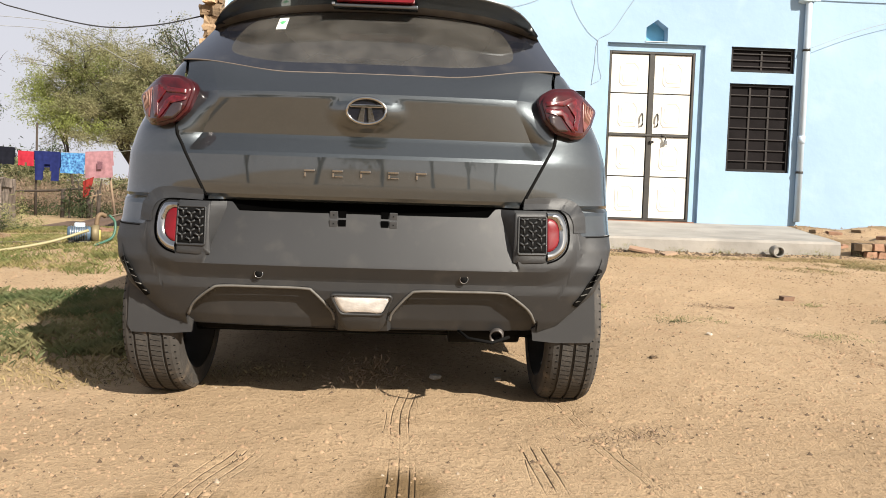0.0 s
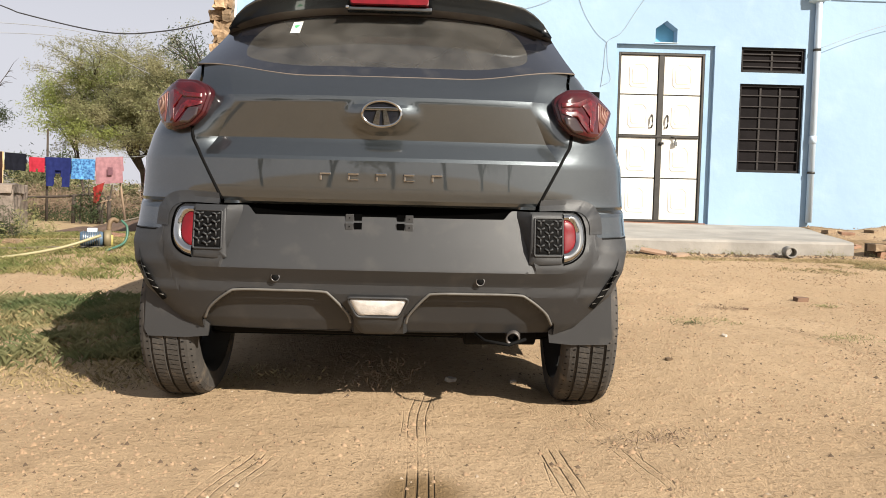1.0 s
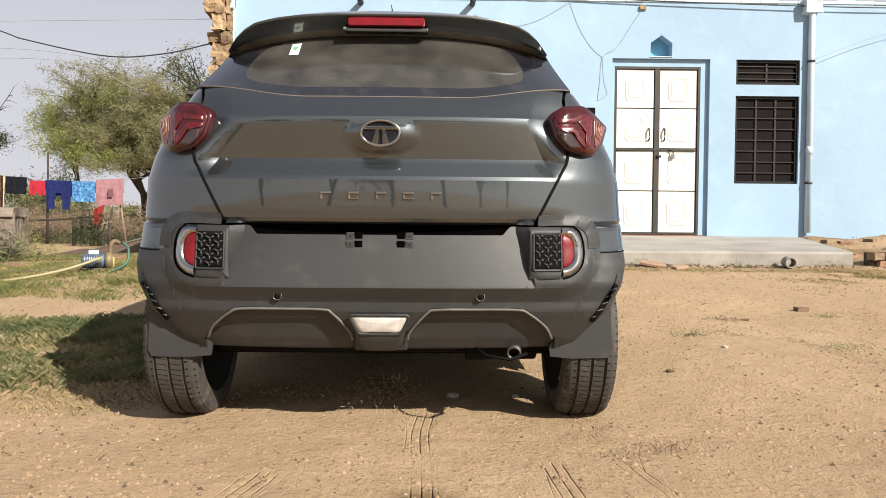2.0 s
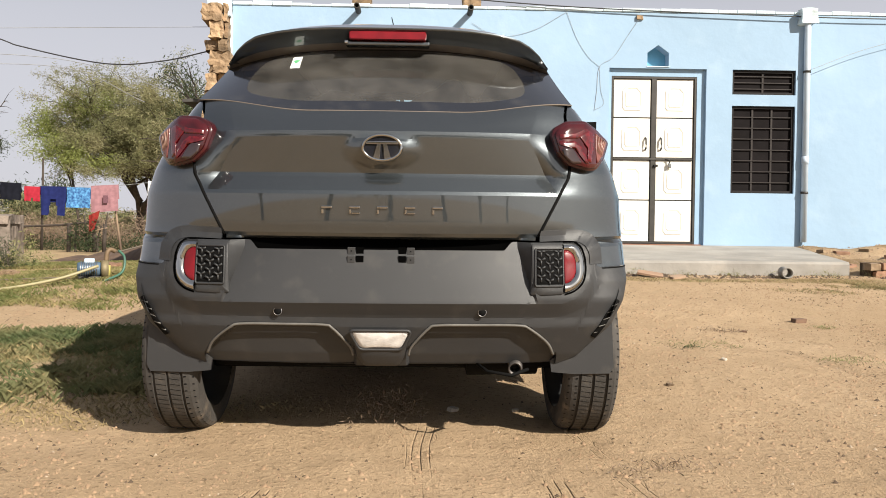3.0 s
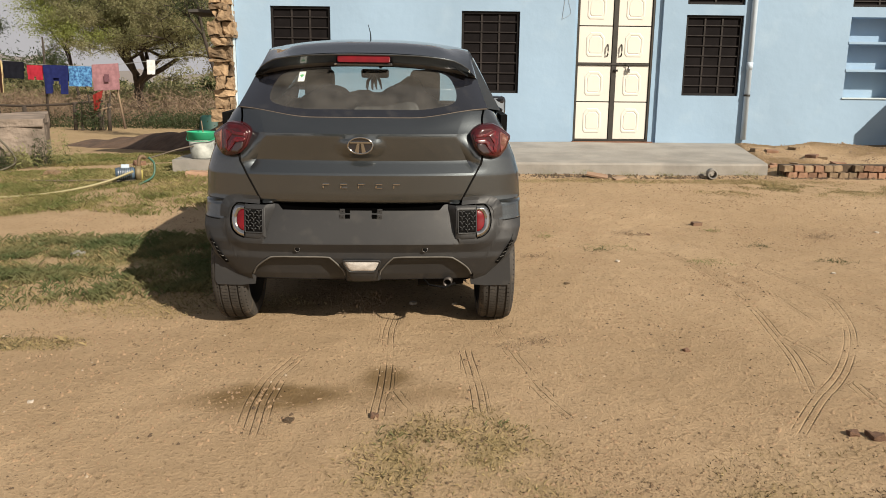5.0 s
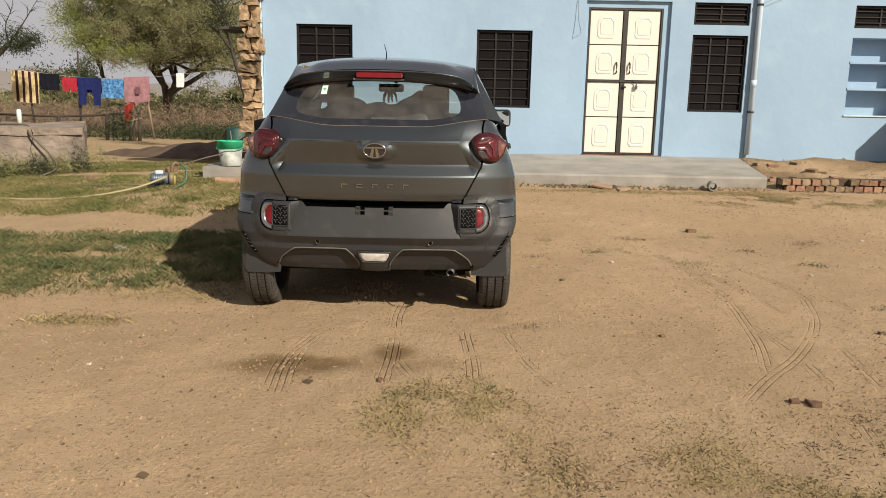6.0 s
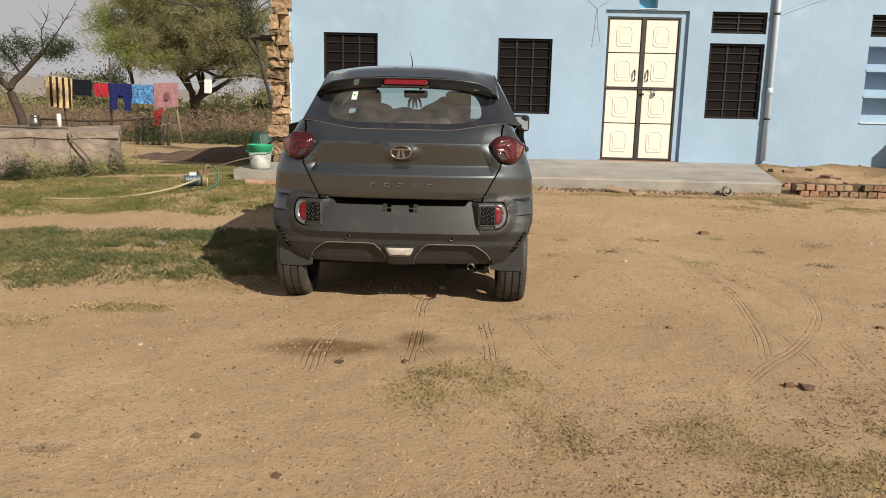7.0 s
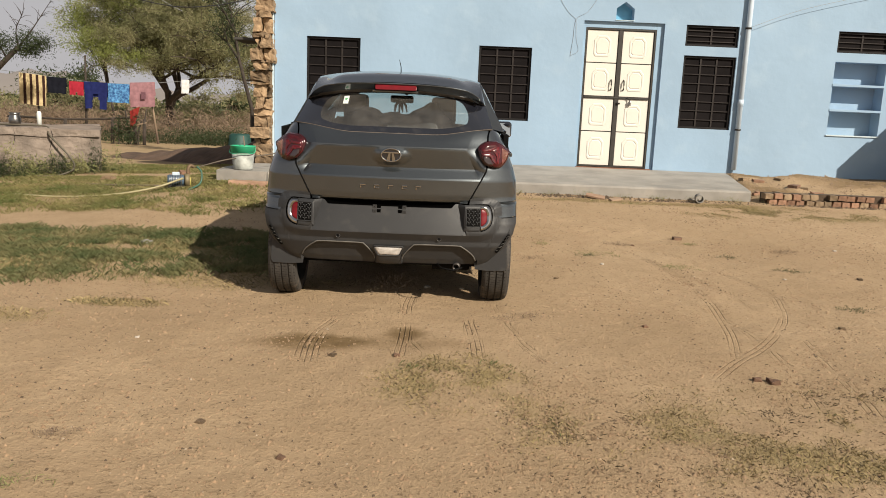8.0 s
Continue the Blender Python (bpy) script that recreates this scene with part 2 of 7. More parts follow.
def tube(points, r, sides=8, close=False, r_end=None):
    """A round tube along points, tapering to r_end."""
    pts = [Vector(p) for p in points]
    bm = bmesh.new()
    rings, n = [], len(pts)
    for i, p in enumerate(pts):
        a, b = pts[(i - 1) % n if close else max(i - 1, 0)], pts[(i + 1) % n if close else min(i + 1, n - 1)]
        d = (b - a).normalized()
        q = d.to_track_quat("Z", "Y")
        rr = r if r_end is None else r + (r_end - r) * i / max(n - 1, 1)
        rings.append([bm.verts.new(p + q @ Vector((rr * math.cos(2 * math.pi * k / sides), rr * math.sin(2 * math.pi * k / sides), 0))) for k in range(sides)])
    for i in range(n if close else n - 1):
        A, B = rings[i], rings[(i + 1) % n]
        for k in range(sides):
            bm.faces.new((A[k], A[(k + 1) % sides], B[(k + 1) % sides], B[k]))
    if not close:
        bm.faces.new(rings[0][::-1])
        bm.faces.new(rings[-1])
    for f in bm.faces:
        f.smooth = True
    return bm


def curve_pts(pts, n=8):
    """Points of a smooth line through pts."""
    P = [Vector(p) for p in pts]
    P = [2 * P[0] - P[1]] + P + [2 * P[-1] - P[-2]]
    out = []
    for i in range(1, len(P) - 2):
        for k in range(n):
            t = k / n
            a, b, c, d = P[i - 1], P[i], P[i + 1], P[i + 2]
            out.append(0.5 * (2 * b + (c - a) * t + (2 * a - 5 * b + 4 * c - d) * t * t + (3 * b - a - 3 * c + d) * t ** 3))
    return out + [P[-2]]


def lathe(profile, n=32, axis="Z"):
    """Turns a profile of (radius, height) round an axis."""
    verts, faces = [], []
    m = len(profile)
    for i in range(n):
        c, s = math.cos(2 * math.pi * i / n), math.sin(2 * math.pi * i / n)
        for r, h in profile:
            verts.append((r * c, r * s, h) if axis == "Z" else (h, r * c, r * s))
    for i in range(n):
        j = (i + 1) % n
        for k in range(m - 1):
            faces.append((i * m + k, j * m + k, j * m + k + 1, i * m + k + 1))
    return mesh_of("lathe", verts, faces, True)


def grid_mesh(name, fn, nu, nv, smooth=True, keep=None):
    """A sheet of nu by nv cells from fn(u, v)."""
    verts = [fn(i / nu, j / nv) for j in range(nv + 1) for i in range(nu + 1)]
    faces = [(j * (nu + 1) + i, j * (nu + 1) + i + 1, (j + 1) * (nu + 1) + i + 1, (j + 1) * (nu + 1) + i) for j in range(nv) for i in range(nu)]
    if keep:
        faces = [f for f in faces if keep(sum((Vector(verts[k]) for k in f), Vector()) / 4)]
    return mesh_of(name, verts, faces, smooth)


def crisp(me, angle=16.0):
    """Smooth skin with its creases kept sharp."""
    me.shade_smooth()
    me.set_sharp_from_angle(angle=radians(angle))
    return me


def sstep(a, b, x):
    t = np.clip((np.asarray(x, float) - a) / (b - a), 0, 1)
    return t * t * (3 - 2 * t)

def leaf_cloud(name, centres, spread, count, size, rs, flat=0.6):
    """Many small leaves round the given points, as one mesh."""
    centres = np.asarray(centres, float)
    c = centres[rs.randint(0, len(centres), count)] + rs.normal(0, 1, (count, 3)) * np.asarray(spread)
    d1 = rs.normal(0, 1, (count, 3))
    d1 /= np.linalg.norm(d1, axis=1)[:, None]
    d2 = np.cross(d1, rs.normal(0, 1, (count, 3)))
    d2 /= np.linalg.norm(d2, axis=1)[:, None]
    s = size * rs.uniform(0.6, 1.5, (count, 1))
    v = np.stack([c - d1 * s, c + d2 * s * flat * 0.5, c + d1 * s, c - d2 * s * flat * 0.5], 1).reshape(-1, 3)
    me = bpy.data.meshes.new(name)
    me.vertices.add(len(v))
    me.vertices.foreach_set("co", v.astype(np.float32).ravel())
    me.loops.add(len(v))
    me.loops.foreach_set("vertex_index", np.arange(len(v), dtype=np.int32))
    me.polygons.add(count)
    me.polygons.foreach_set("loop_start", np.arange(0, len(v), 4, dtype=np.int32))
    me.update(calc_edges=True)
    return me


# ---- ground: one sheet to the horizon ----
LAT = np.random.RandomState(5).rand(8, 256, 256)


def vnoise(x, y, k=0):
    xi, yi = np.floor(x).astype(int), np.floor(y).astype(int)
    fx, fy = x - xi, y - yi
    fx, fy = fx * fx * (3 - 2 * fx), fy * fy * (3 - 2 * fy)
    L = LAT[k]
    g = lambda a, b: L[a % 256, b % 256]
    return (g(xi, yi) * (1 - fx) + g(xi + 1, yi) * fx) * (1 - fy) + (g(xi, yi + 1) * (1 - fx) + g(xi + 1, yi + 1) * fx) * fy


def fbm(x, y, k=0, octaves=4):
    s, a, t = 0.0, 0.5, 0.0
    for o in range(octaves):
        s, t, a, x, y = s + a * vnoise(x, y, (k + o) % 8), t + a, a * 0.55, x * 2.03 + 11.3, y * 2.03 + 5.7
    return s / t


def base_z(x, y):
    x, y = np.asarray(x, float), np.asarray(y, float)
    left = np.interp(y, [4.5, 9.2, 11, 16, 24], [0, 0.26, 0.24, 0.08, 0.0]) * np.interp(x, [-9, -5], [0.35, 1])
    right = np.interp(y, [2.6, 5.3, 7.7, 11, 20], [0, 0.115, 0.33, 0.33, 0.05])
    b = sstep(-4.8, -2.3, x)
    z = left * (1 - b) + right * b
    z = z + sstep(4.4, 4.9, x) * sstep(7.82, 7.95, y) * (1 - sstep(11, 14, y)) * (0.07 + 0.20 * sstep(7.95, 9.5, y))
    return z


def ground_z(x, y):
    x, y = np.asarray(x, float), np.asarray(y, float)
    near = 1 / (1 + ((x / 30) ** 2 + (y / 30) ** 2))
    z = base_z(x, y) + near * (0.035 * (fbm(x * 0.6, y * 0.6, 1) - 0.5) * sstep(0.6, 1.6, np.hypot(x + 0.1, (y - 4) * 0.5)) + 0.012 * (fbm(x * 4, y * 4, 2) - 0.5) + 0.008 * (fbm(x * 14, y * 14, 3, 3) - 0.5))
    bank = sstep(4.4, 4.9, x) * sstep(7.9, 8.2, y) * (1 - sstep(9.7, 10.4, y))
    return z + bank * 0.12 * (fbm(x * 2.5, y * 2.5, 4) - 0.45)


def gz(x, y):
    return float(ground_z(x, y))


def blob(x, y, cx, cy, rx, ry, soft=0.5):
    d = np.hypot((x - cx) / rx, (y - cy) / ry) + 0.7 * (fbm(x * 2.2, y * 2.2, 5) - 0.5)
    return 1 - sstep(1 - soft, 1 + soft * 0.3, d)


def green_mask(x, y):
    """Where living grass stands: the strip beside the car and the lawn beyond it."""
    n = fbm(x * 1.3, y * 1.3, 6)
    strip = sstep(2.85, 3.25, y + 0.9 * (n - 0.5) - 0.30 * sstep(-3.0, -1.2, x)) * (1 - sstep(4.65, 4.9, y + 0.5 * (n - 0.5))) * (1 - sstep(-1.25, -0.85, x + 0.4 * (n - 0.5)))
    lawn = sstep(5.7, 6.2, y + 0.8 * (n - 0.5)) * (1 - sstep(10.5, 12.0, y)) * (1 - sstep(-1.7, -1.0, x))
    bare = blob(x, y, -4.3, 8.9, 1.2, 0.35) * 0.9
    patch = sstep(0.36, 0.60, fbm(x * 2.4, y * 2.4, 1))
    return np.clip((strip * (0.35 + 1.1 * n) + lawn * (0.25 + 0.95 * n)) * (0.25 + 0.85 * patch) - bare, 0, 1)


def dry_mask(x, y):
    """Trodden dry grass on the open yard."""
    n = fbm(x * 3.0, y * 3.0, 7)
    a = blob(x, y, 0.32, 1.10, 0.42, 0.44, 0.7) * (0.2 + 0.8 * sstep(0.34, 0.58, n)) * 0.95
    b = blob(x, y, 1.9, 0.55, 1.35, 0.62, 0.7) * sstep(0.36, 0.62, n) * 0.95 + blob(x, y, 3.4, 1.0, 0.8, 0.9, 0.8) * sstep(0.45, 0.7, n) * 0.7
    c = blob(x, y, 4.6, 6.9, 1.6, 0.45, 0.7) * sstep(0.4, 0.6, n) * 0.8 + blob(x, y, 2.8, 7.35, 2.6, 0.16, 0.6) * 0.6
    d = blob(x, y, -1.9, 2.42, 0.34, 0.12) * 0.8 + blob(x, y, -2.6, 2.0, 0.5, 0.2) * 0.5 + blob(x, y, -1.3, 3.1, 0.9, 0.3, 0.7) * 0.5
    return np.clip(a + b + c + d, 0, 1)


def axis_steps(lo, hi, step, far):
    core = np.arange(lo, hi + 1e-6, step)
    out, s = [], step
    d = 0.0
    while d < far:
        s *= 1.16
        d += s
        out.append(d)
    return np.concatenate([lo - np.array(out[::-1]), core, hi + np.array(out)])


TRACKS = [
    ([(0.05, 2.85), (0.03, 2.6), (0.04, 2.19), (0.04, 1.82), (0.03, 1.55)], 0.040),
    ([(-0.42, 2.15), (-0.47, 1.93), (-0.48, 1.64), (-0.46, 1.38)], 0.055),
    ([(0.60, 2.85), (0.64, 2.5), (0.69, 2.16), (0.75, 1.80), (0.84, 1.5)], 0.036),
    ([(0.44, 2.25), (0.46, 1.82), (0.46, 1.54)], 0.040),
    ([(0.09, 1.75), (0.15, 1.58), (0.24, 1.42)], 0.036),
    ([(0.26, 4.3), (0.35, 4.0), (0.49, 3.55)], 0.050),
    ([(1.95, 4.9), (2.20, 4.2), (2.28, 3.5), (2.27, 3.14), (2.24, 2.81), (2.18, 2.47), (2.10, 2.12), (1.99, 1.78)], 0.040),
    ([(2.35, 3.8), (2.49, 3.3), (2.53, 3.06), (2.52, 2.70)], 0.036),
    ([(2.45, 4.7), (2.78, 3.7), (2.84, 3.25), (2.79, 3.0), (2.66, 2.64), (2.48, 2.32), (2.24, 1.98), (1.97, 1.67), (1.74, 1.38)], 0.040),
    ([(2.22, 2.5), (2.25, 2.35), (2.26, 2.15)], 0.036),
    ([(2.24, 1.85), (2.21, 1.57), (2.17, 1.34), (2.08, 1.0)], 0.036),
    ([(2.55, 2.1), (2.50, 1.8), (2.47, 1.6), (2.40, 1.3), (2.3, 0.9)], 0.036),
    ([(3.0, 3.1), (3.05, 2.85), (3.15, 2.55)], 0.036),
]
gx, gy = axis_steps(-4.6, 5.4, 0.03, 2600), axis_steps(-2.2, 8.4, 0.03, 2600)
X, Y = np.meshgrid(gx, gy)
Z = ground_z(X, Y)
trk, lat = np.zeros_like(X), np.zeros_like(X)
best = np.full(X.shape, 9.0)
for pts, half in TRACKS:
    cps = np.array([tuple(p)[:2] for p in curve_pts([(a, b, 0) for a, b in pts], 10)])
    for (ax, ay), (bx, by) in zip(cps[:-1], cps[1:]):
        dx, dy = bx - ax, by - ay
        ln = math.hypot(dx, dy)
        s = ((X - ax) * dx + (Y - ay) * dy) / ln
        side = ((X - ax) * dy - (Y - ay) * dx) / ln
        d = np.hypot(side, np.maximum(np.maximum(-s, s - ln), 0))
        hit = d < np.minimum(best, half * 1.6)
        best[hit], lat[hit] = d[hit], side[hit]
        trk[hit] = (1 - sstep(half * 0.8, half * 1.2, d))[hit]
Z -= 0.002 * trk
wet = np.clip(blob(X, Y, -0.50, 1.70, 0.36, 0.21, 0.6) + blob(X, Y, 0.04, 1.93, 0.15, 0.18, 0.6) * 0.95 + 0.75 * blob(X, Y, -0.2, 1.72, 0.55, 0.15, 0.8), 0, 1)
wet = np.clip(wet + 0.85 * sstep(4.5, 5.0, X) * sstep(7.85, 8.0, Y) * (1 - sstep(9.7, 10, Y)) * sstep(0.35, 0.6, fbm(X * 2, Y * 2, 3)), 0, 1)
far_field = sstep(11.5, 15, Y) + sstep(-11, -14, X) * 0.6
grass = np.clip(green_mask(X, Y), 0, 1)
dry = np.clip(dry_mask(X, Y) + 0.75 * far_field * fbm(X * 0.35, Y * 0.35, 2), 0, 1)
ny, nx = X.shape
gm = bpy.data.meshes.new("ground")
idx = np.arange(nx * ny).reshape(ny, nx)
quads = np.stack([idx[:-1, :-1], idx[:-1, 1:], idx[1:, 1:], idx[1:, :-1]], -1).reshape(-1, 4)
gm.vertices.add(nx * ny)
gm.vertices.foreach_set("co", np.stack([X, Y, Z], -1).astype(np.float32).ravel())
gm.loops.add(quads.size)
gm.loops.foreach_set("vertex_index", quads.astype(np.int32).ravel())
gm.polygons.add(len(quads))
gm.polygons.foreach_set("loop_start", np.arange(0, quads.size, 4, dtype=np.int32))
gm.update(calc_edges=True)
gm.shade_smooth()
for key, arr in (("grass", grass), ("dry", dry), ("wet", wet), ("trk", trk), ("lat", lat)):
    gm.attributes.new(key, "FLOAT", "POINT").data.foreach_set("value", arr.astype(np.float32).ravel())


def ground_material():
    m = bpy.data.materials.new("sandy_ground")
    m.use_nodes = True
    nt = m.node_tree
    b = nt.nodes["Principled BSDF"]
    b.inputs["Roughness"].default_value, b.inputs["Specular IOR Level"].default_value = 0.95, 0.15
    N, L = nt.nodes.new, nt.links.new
    pos = N("ShaderNodeNewGeometry").outputs["Position"]

    def noise_tex(scale, detail=8, rough=0.6):
        n = N("ShaderNodeTexNoise")
        n.inputs["Scale"].default_value, n.inputs["Detail"].default_value, n.inputs["Roughness"].default_value = scale, detail, rough
        L(pos, n.inputs["Vector"])
        return n.outputs[0]

    def rng(v, a, c, lo=0.0, hi=1.0):
        r = N("ShaderNodeMapRange")
        r.inputs[1].default_value, r.inputs[2].default_value, r.inputs[3].default_value, r.inputs[4].default_value = a, c, lo, hi
        L(v, r.inputs[0])
        return r.outputs[0]

    def mix(f, a, c):
        x = N("ShaderNodeMix")
        x.data_type = "RGBA"
        for v, k in ((f, 0), (a, 6), (c, 7)):
            if isinstance(v, (int, float)):
                x.inputs[k].default_value = v
            elif isinstance(v, tuple):
                x.inputs[k].default_value = (*v, 1)
            else:
                L(v, x.inputs[k])
        return x.outputs[2]

    def mul(a, c):
        x = N("ShaderNodeMath")
        x.operation = "MULTIPLY"
        for v, k in ((a, 0), (c, 1)):
            if isinstance(v, (int, float)):
                x.inputs[k].default_value = v
            else:
                L(v, x.inputs[k])
        return x.outputs[0]

    def add(a, c):
        x = N("ShaderNodeMath")
        L(a, x.inputs[0])
        L(c, x.inputs[1])
        return x.outputs[0]

    def attr(k):
        a = N("ShaderNodeAttribute")
        a.attribute_name = k
        return a.outputs["Fac"]

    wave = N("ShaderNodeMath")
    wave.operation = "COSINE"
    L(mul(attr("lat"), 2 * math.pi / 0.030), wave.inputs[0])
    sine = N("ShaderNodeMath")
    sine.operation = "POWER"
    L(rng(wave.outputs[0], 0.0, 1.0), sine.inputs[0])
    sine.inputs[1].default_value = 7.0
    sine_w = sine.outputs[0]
    big, mid, fine, grit = noise_tex(0.7), noise_tex(5), noise_tex(45, 6, 0.7), noise_tex(160, 3)
    c = mix(rng(big, 0.35, 0.65), (0.345, 0.245, 0.148), (0.43, 0.312, 0.196))
    c = mix(mul(rng(mid, 0.40, 0.70), 0.55), c, (0.315, 0.22, 0.132))
    c = mix(mul(rng(fine, 0.54, 0.66), 0.8), c, (0.175, 0.118, 0.068))
    # dark specks put the shade of small clods into the sand colour
    c = mix(mul(rng(noise_tex(22, 5, 0.75), 0.62, 0.70), 0.4), c, (0.155, 0.105, 0.062))
    c = mix(mul(rng(grit, 0.60, 0.75), 0.55), c, (0.56, 0.43, 0.30))
    c = mix(mul(attr("dry"), rng(mid, 0.3, 0.6, 0.35, 0.9)), c, (0.27, 0.215, 0.105))
    c = mix(mul(attr("grass"), rng(fine, 0.3, 0.6, 0.45, 0.95)), c, (0.16, 0.16, 0.055))
    # shade of the track grooves is put into the soil colour
    groove_shade = mul(mul(sine_w, attr("trk")), rng(noise_tex(3.5, 4), 0.46, 0.66, 0.0, 0.45))
    c = mix(groove_shade, c, (0.20, 0.135, 0.08))
    c = mix(mul(attr("wet"), rng(mid, 0.25, 0.5, 0.45, 0.95)), c, (0.165, 0.108, 0.052))
    L(c, b.inputs["Base Color"])
    groove = mul(mul(sine.outputs[0], attr("trk")), add(rng(noise_tex(2.5, 3), 0.42, 0.60, -0.04, -0.6), mul(attr("wet"), -0.7)))
    h = add(add(mul(mid, 1.0), mul(fine, 0.55)), add(mul(grit, 0.16), groove))
    bp = N("ShaderNodeBump")
    bp.inputs["Strength"].default_value, bp.inputs["Distance"].default_value = 1.0, 0.018
    L(h, bp.inputs["Height"])
    L(bp.outputs[0], b.inputs["Normal"])
    return m


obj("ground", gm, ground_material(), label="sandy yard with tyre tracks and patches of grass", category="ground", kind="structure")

# ---- house ----
WY, WX0, WX1, WTOP = 9.648, -2.42, 11.0, 3.60
BASE = 0.30
holes = [(-1.92, -1.08, 1.32, 2.47), (0.78, 1.61, 1.30, 2.435), (2.40, 3.665, 0.60, 2.885), (4.005, 4.835, 1.29, 2.42), (4.005, 4.835, 2.565, 2.885),
         (6.40, 7.22, 2.56, 2.885), (6.40, 7.22, 1.28, 2.42), (2.89, 3.17, 2.905, 3.185)]


def holed_wall(x0, x1, z0, z1, y0, y1, holes):
    """A thick wall with rectangular openings that go right through."""
    xs = sorted({x0, x1, *[h[0] for h in holes], *[h[1] for h in holes]})
    zs = sorted({z0, z1, *[h[2] for h in holes], *[h[3] for h in holes]})
    bm = bmesh.new()
    solid = {}
    for i in range(len(xs) - 1):
        for j in range(len(zs) - 1):
            cx, cz = (xs[i] + xs[i + 1]) / 2, (zs[j] + zs[j + 1]) / 2
            solid[i, j] = not any(h[0] < cx < h[1] and h[2] < cz < h[3] for h in holes)
    V = {}

    def v(i, j, y):
        if (i, j, y) not in V:
            V[i, j, y] = bm.verts.new((xs[i], y, zs[j]))
        return V[i, j, y]

    for (i, j), s in solid.items():
        if not s:
            continue
        bm.faces.new((v(i, j, y0), v(i + 1, j, y0), v(i + 1, j + 1, y0), v(i, j + 1, y0)))
        bm.faces.new((v(i, j, y1), v(i, j + 1, y1), v(i + 1, j + 1, y1), v(i + 1, j, y1)))
        for (di, dj), (a, c) in {(-1, 0): ((0, 0), (0, 1)), (1, 0): ((1, 1), (1, 0)), (0, -1): ((1, 0), (0, 0)), (0, 1): ((0, 1), (1, 1))}.items():
            if not solid.get((i + di, j + dj), False):
                p, q = (i + a[0], j + a[1]), (i + c[0], j + c[1])
                bm.faces.new((v(*p, y0), v(*q, y0), v(*q, y1), v(*p, y1)))
    bmesh.ops.recalc_face_normals(bm, faces=bm.faces[:])
    return bm


bm = holed_wall(WX0, WX1, BASE - 0.3, WTOP, WY, WY + 0.38, holes)
# gabled head of the small lamp niche
for sx, ex in ((2.89, 3.03), (3.17, 3.03)):
    a = [bm.verts.new((sx, y, 3.085)) for y in (WY, WY + 0.38)]
    c = [bm.verts.new((sx, y, 3.185)) for y in (WY, WY + 0.38)]
    e = [bm.verts.new((ex, y, 3.185)) for y in (WY, WY + 0.38)]
    bm.faces.new((a[0], c[0], e[0]))
    bm.faces.new((a[0], e[0], e[1], a[1]))
obj("wall_front", bm, BLUE, label="thick light blue limewashed house wall", category="wall", kind="structure")
obj("wall_back", box(WX0, WX1, 14.6, 14.9, 0, 3.5), BLUE, label="plain blue back wall of the house", category="wall", kind="structure")
obj("wall_west", box(WX0, WX0 + 0.3, WY + 0.384, 14.596, 0, 3.5), STONE, label="rough stone side wall of the house", category="wall", kind="structure")
obj("wall_east", box(WX1 - 0.3, WX1, WY + 0.384, 14.596, 0, 3.5), BLUE, label="plain blue side wall of the house", category="wall", kind="structure")
obj("ceiling", box(WX0 + 0.304, WX1 - 0.304, WY + 0.384, 14.596, 3.2, 3.4), CONCRETE, label="flat concrete roof slab of the house", category="ceiling", kind="structure")
# weathered coping along the parapet
cop = bmesh.new()
for i in range(54):
    a = WX0 + (WX1 - WX0) * i / 54
    c = WX0 + (WX1 - WX0) * (i + 1) / 54
    random.seed(i)
    h = 0.045 + 0.03 * noise.noise(Vector((i * 0.37, 0, 0))) - 0.004 * (a > 4.6)
    box(a, c - 0.0005, WY - 0.012 - 0.008 * random.random(), WY + 0.39, WTOP + 0.001, WTOP + h, 0.006, cop, 1)
obj("parapet_coping", cop, WORN, label="chipped whitewashed coping on the parapet", category="coping", kind="structure")
# plinth that carries the house front
pl = bmesh.new()
hi = []
NS = 60
for i in range(NS + 1):
    x = -2.1 + 6.6 * i / NS
    wob = 0.02 * noise.noise(Vector((x * 1.3, 0, 0)))
    f = [(x, 7.75 + wob, 0.12), (x, 7.745 + wob, 0.45), (x, 7.765 + wob, 0.475)]
    f += [(x + (0.35 if i == NS else 0) * k / 6, 7.765 + (WY - 0.004 - 7.765) * k / 6, 0.475 + 0.13 * k / 6 + 0.006 * noise.noise(Vector((x, k, 2)))) for k in range(1, 7)]
    hi.append([pl.verts.new(p) for p in f])
for A, B in zip(hi[:-1], hi[1:]):
    for k in range(len(A) - 1):
        pl.faces.new((A[k], B[k], B[k + 1], A[k + 1]))
for S, flip in ((hi[0], False), (hi[-1], True)):
    e = pl.verts.new((S[0].co.x, WY - 0.004, 0.12))
    f = S + [e]
    pl.faces.new(f if flip else f[::-1])
obj("plinth", pl, CONCRETE, label="cracked grey concrete plinth along the house", category="plinth", kind="structure")
obj("step_slab", rough_box(-2.78, -2.104, 7.70, 9.2, 0.20, 0.485, 3, 0.02, 2.0, 4), CONCRETE, label="low concrete step beside the plinth", category="step", kind="structure")


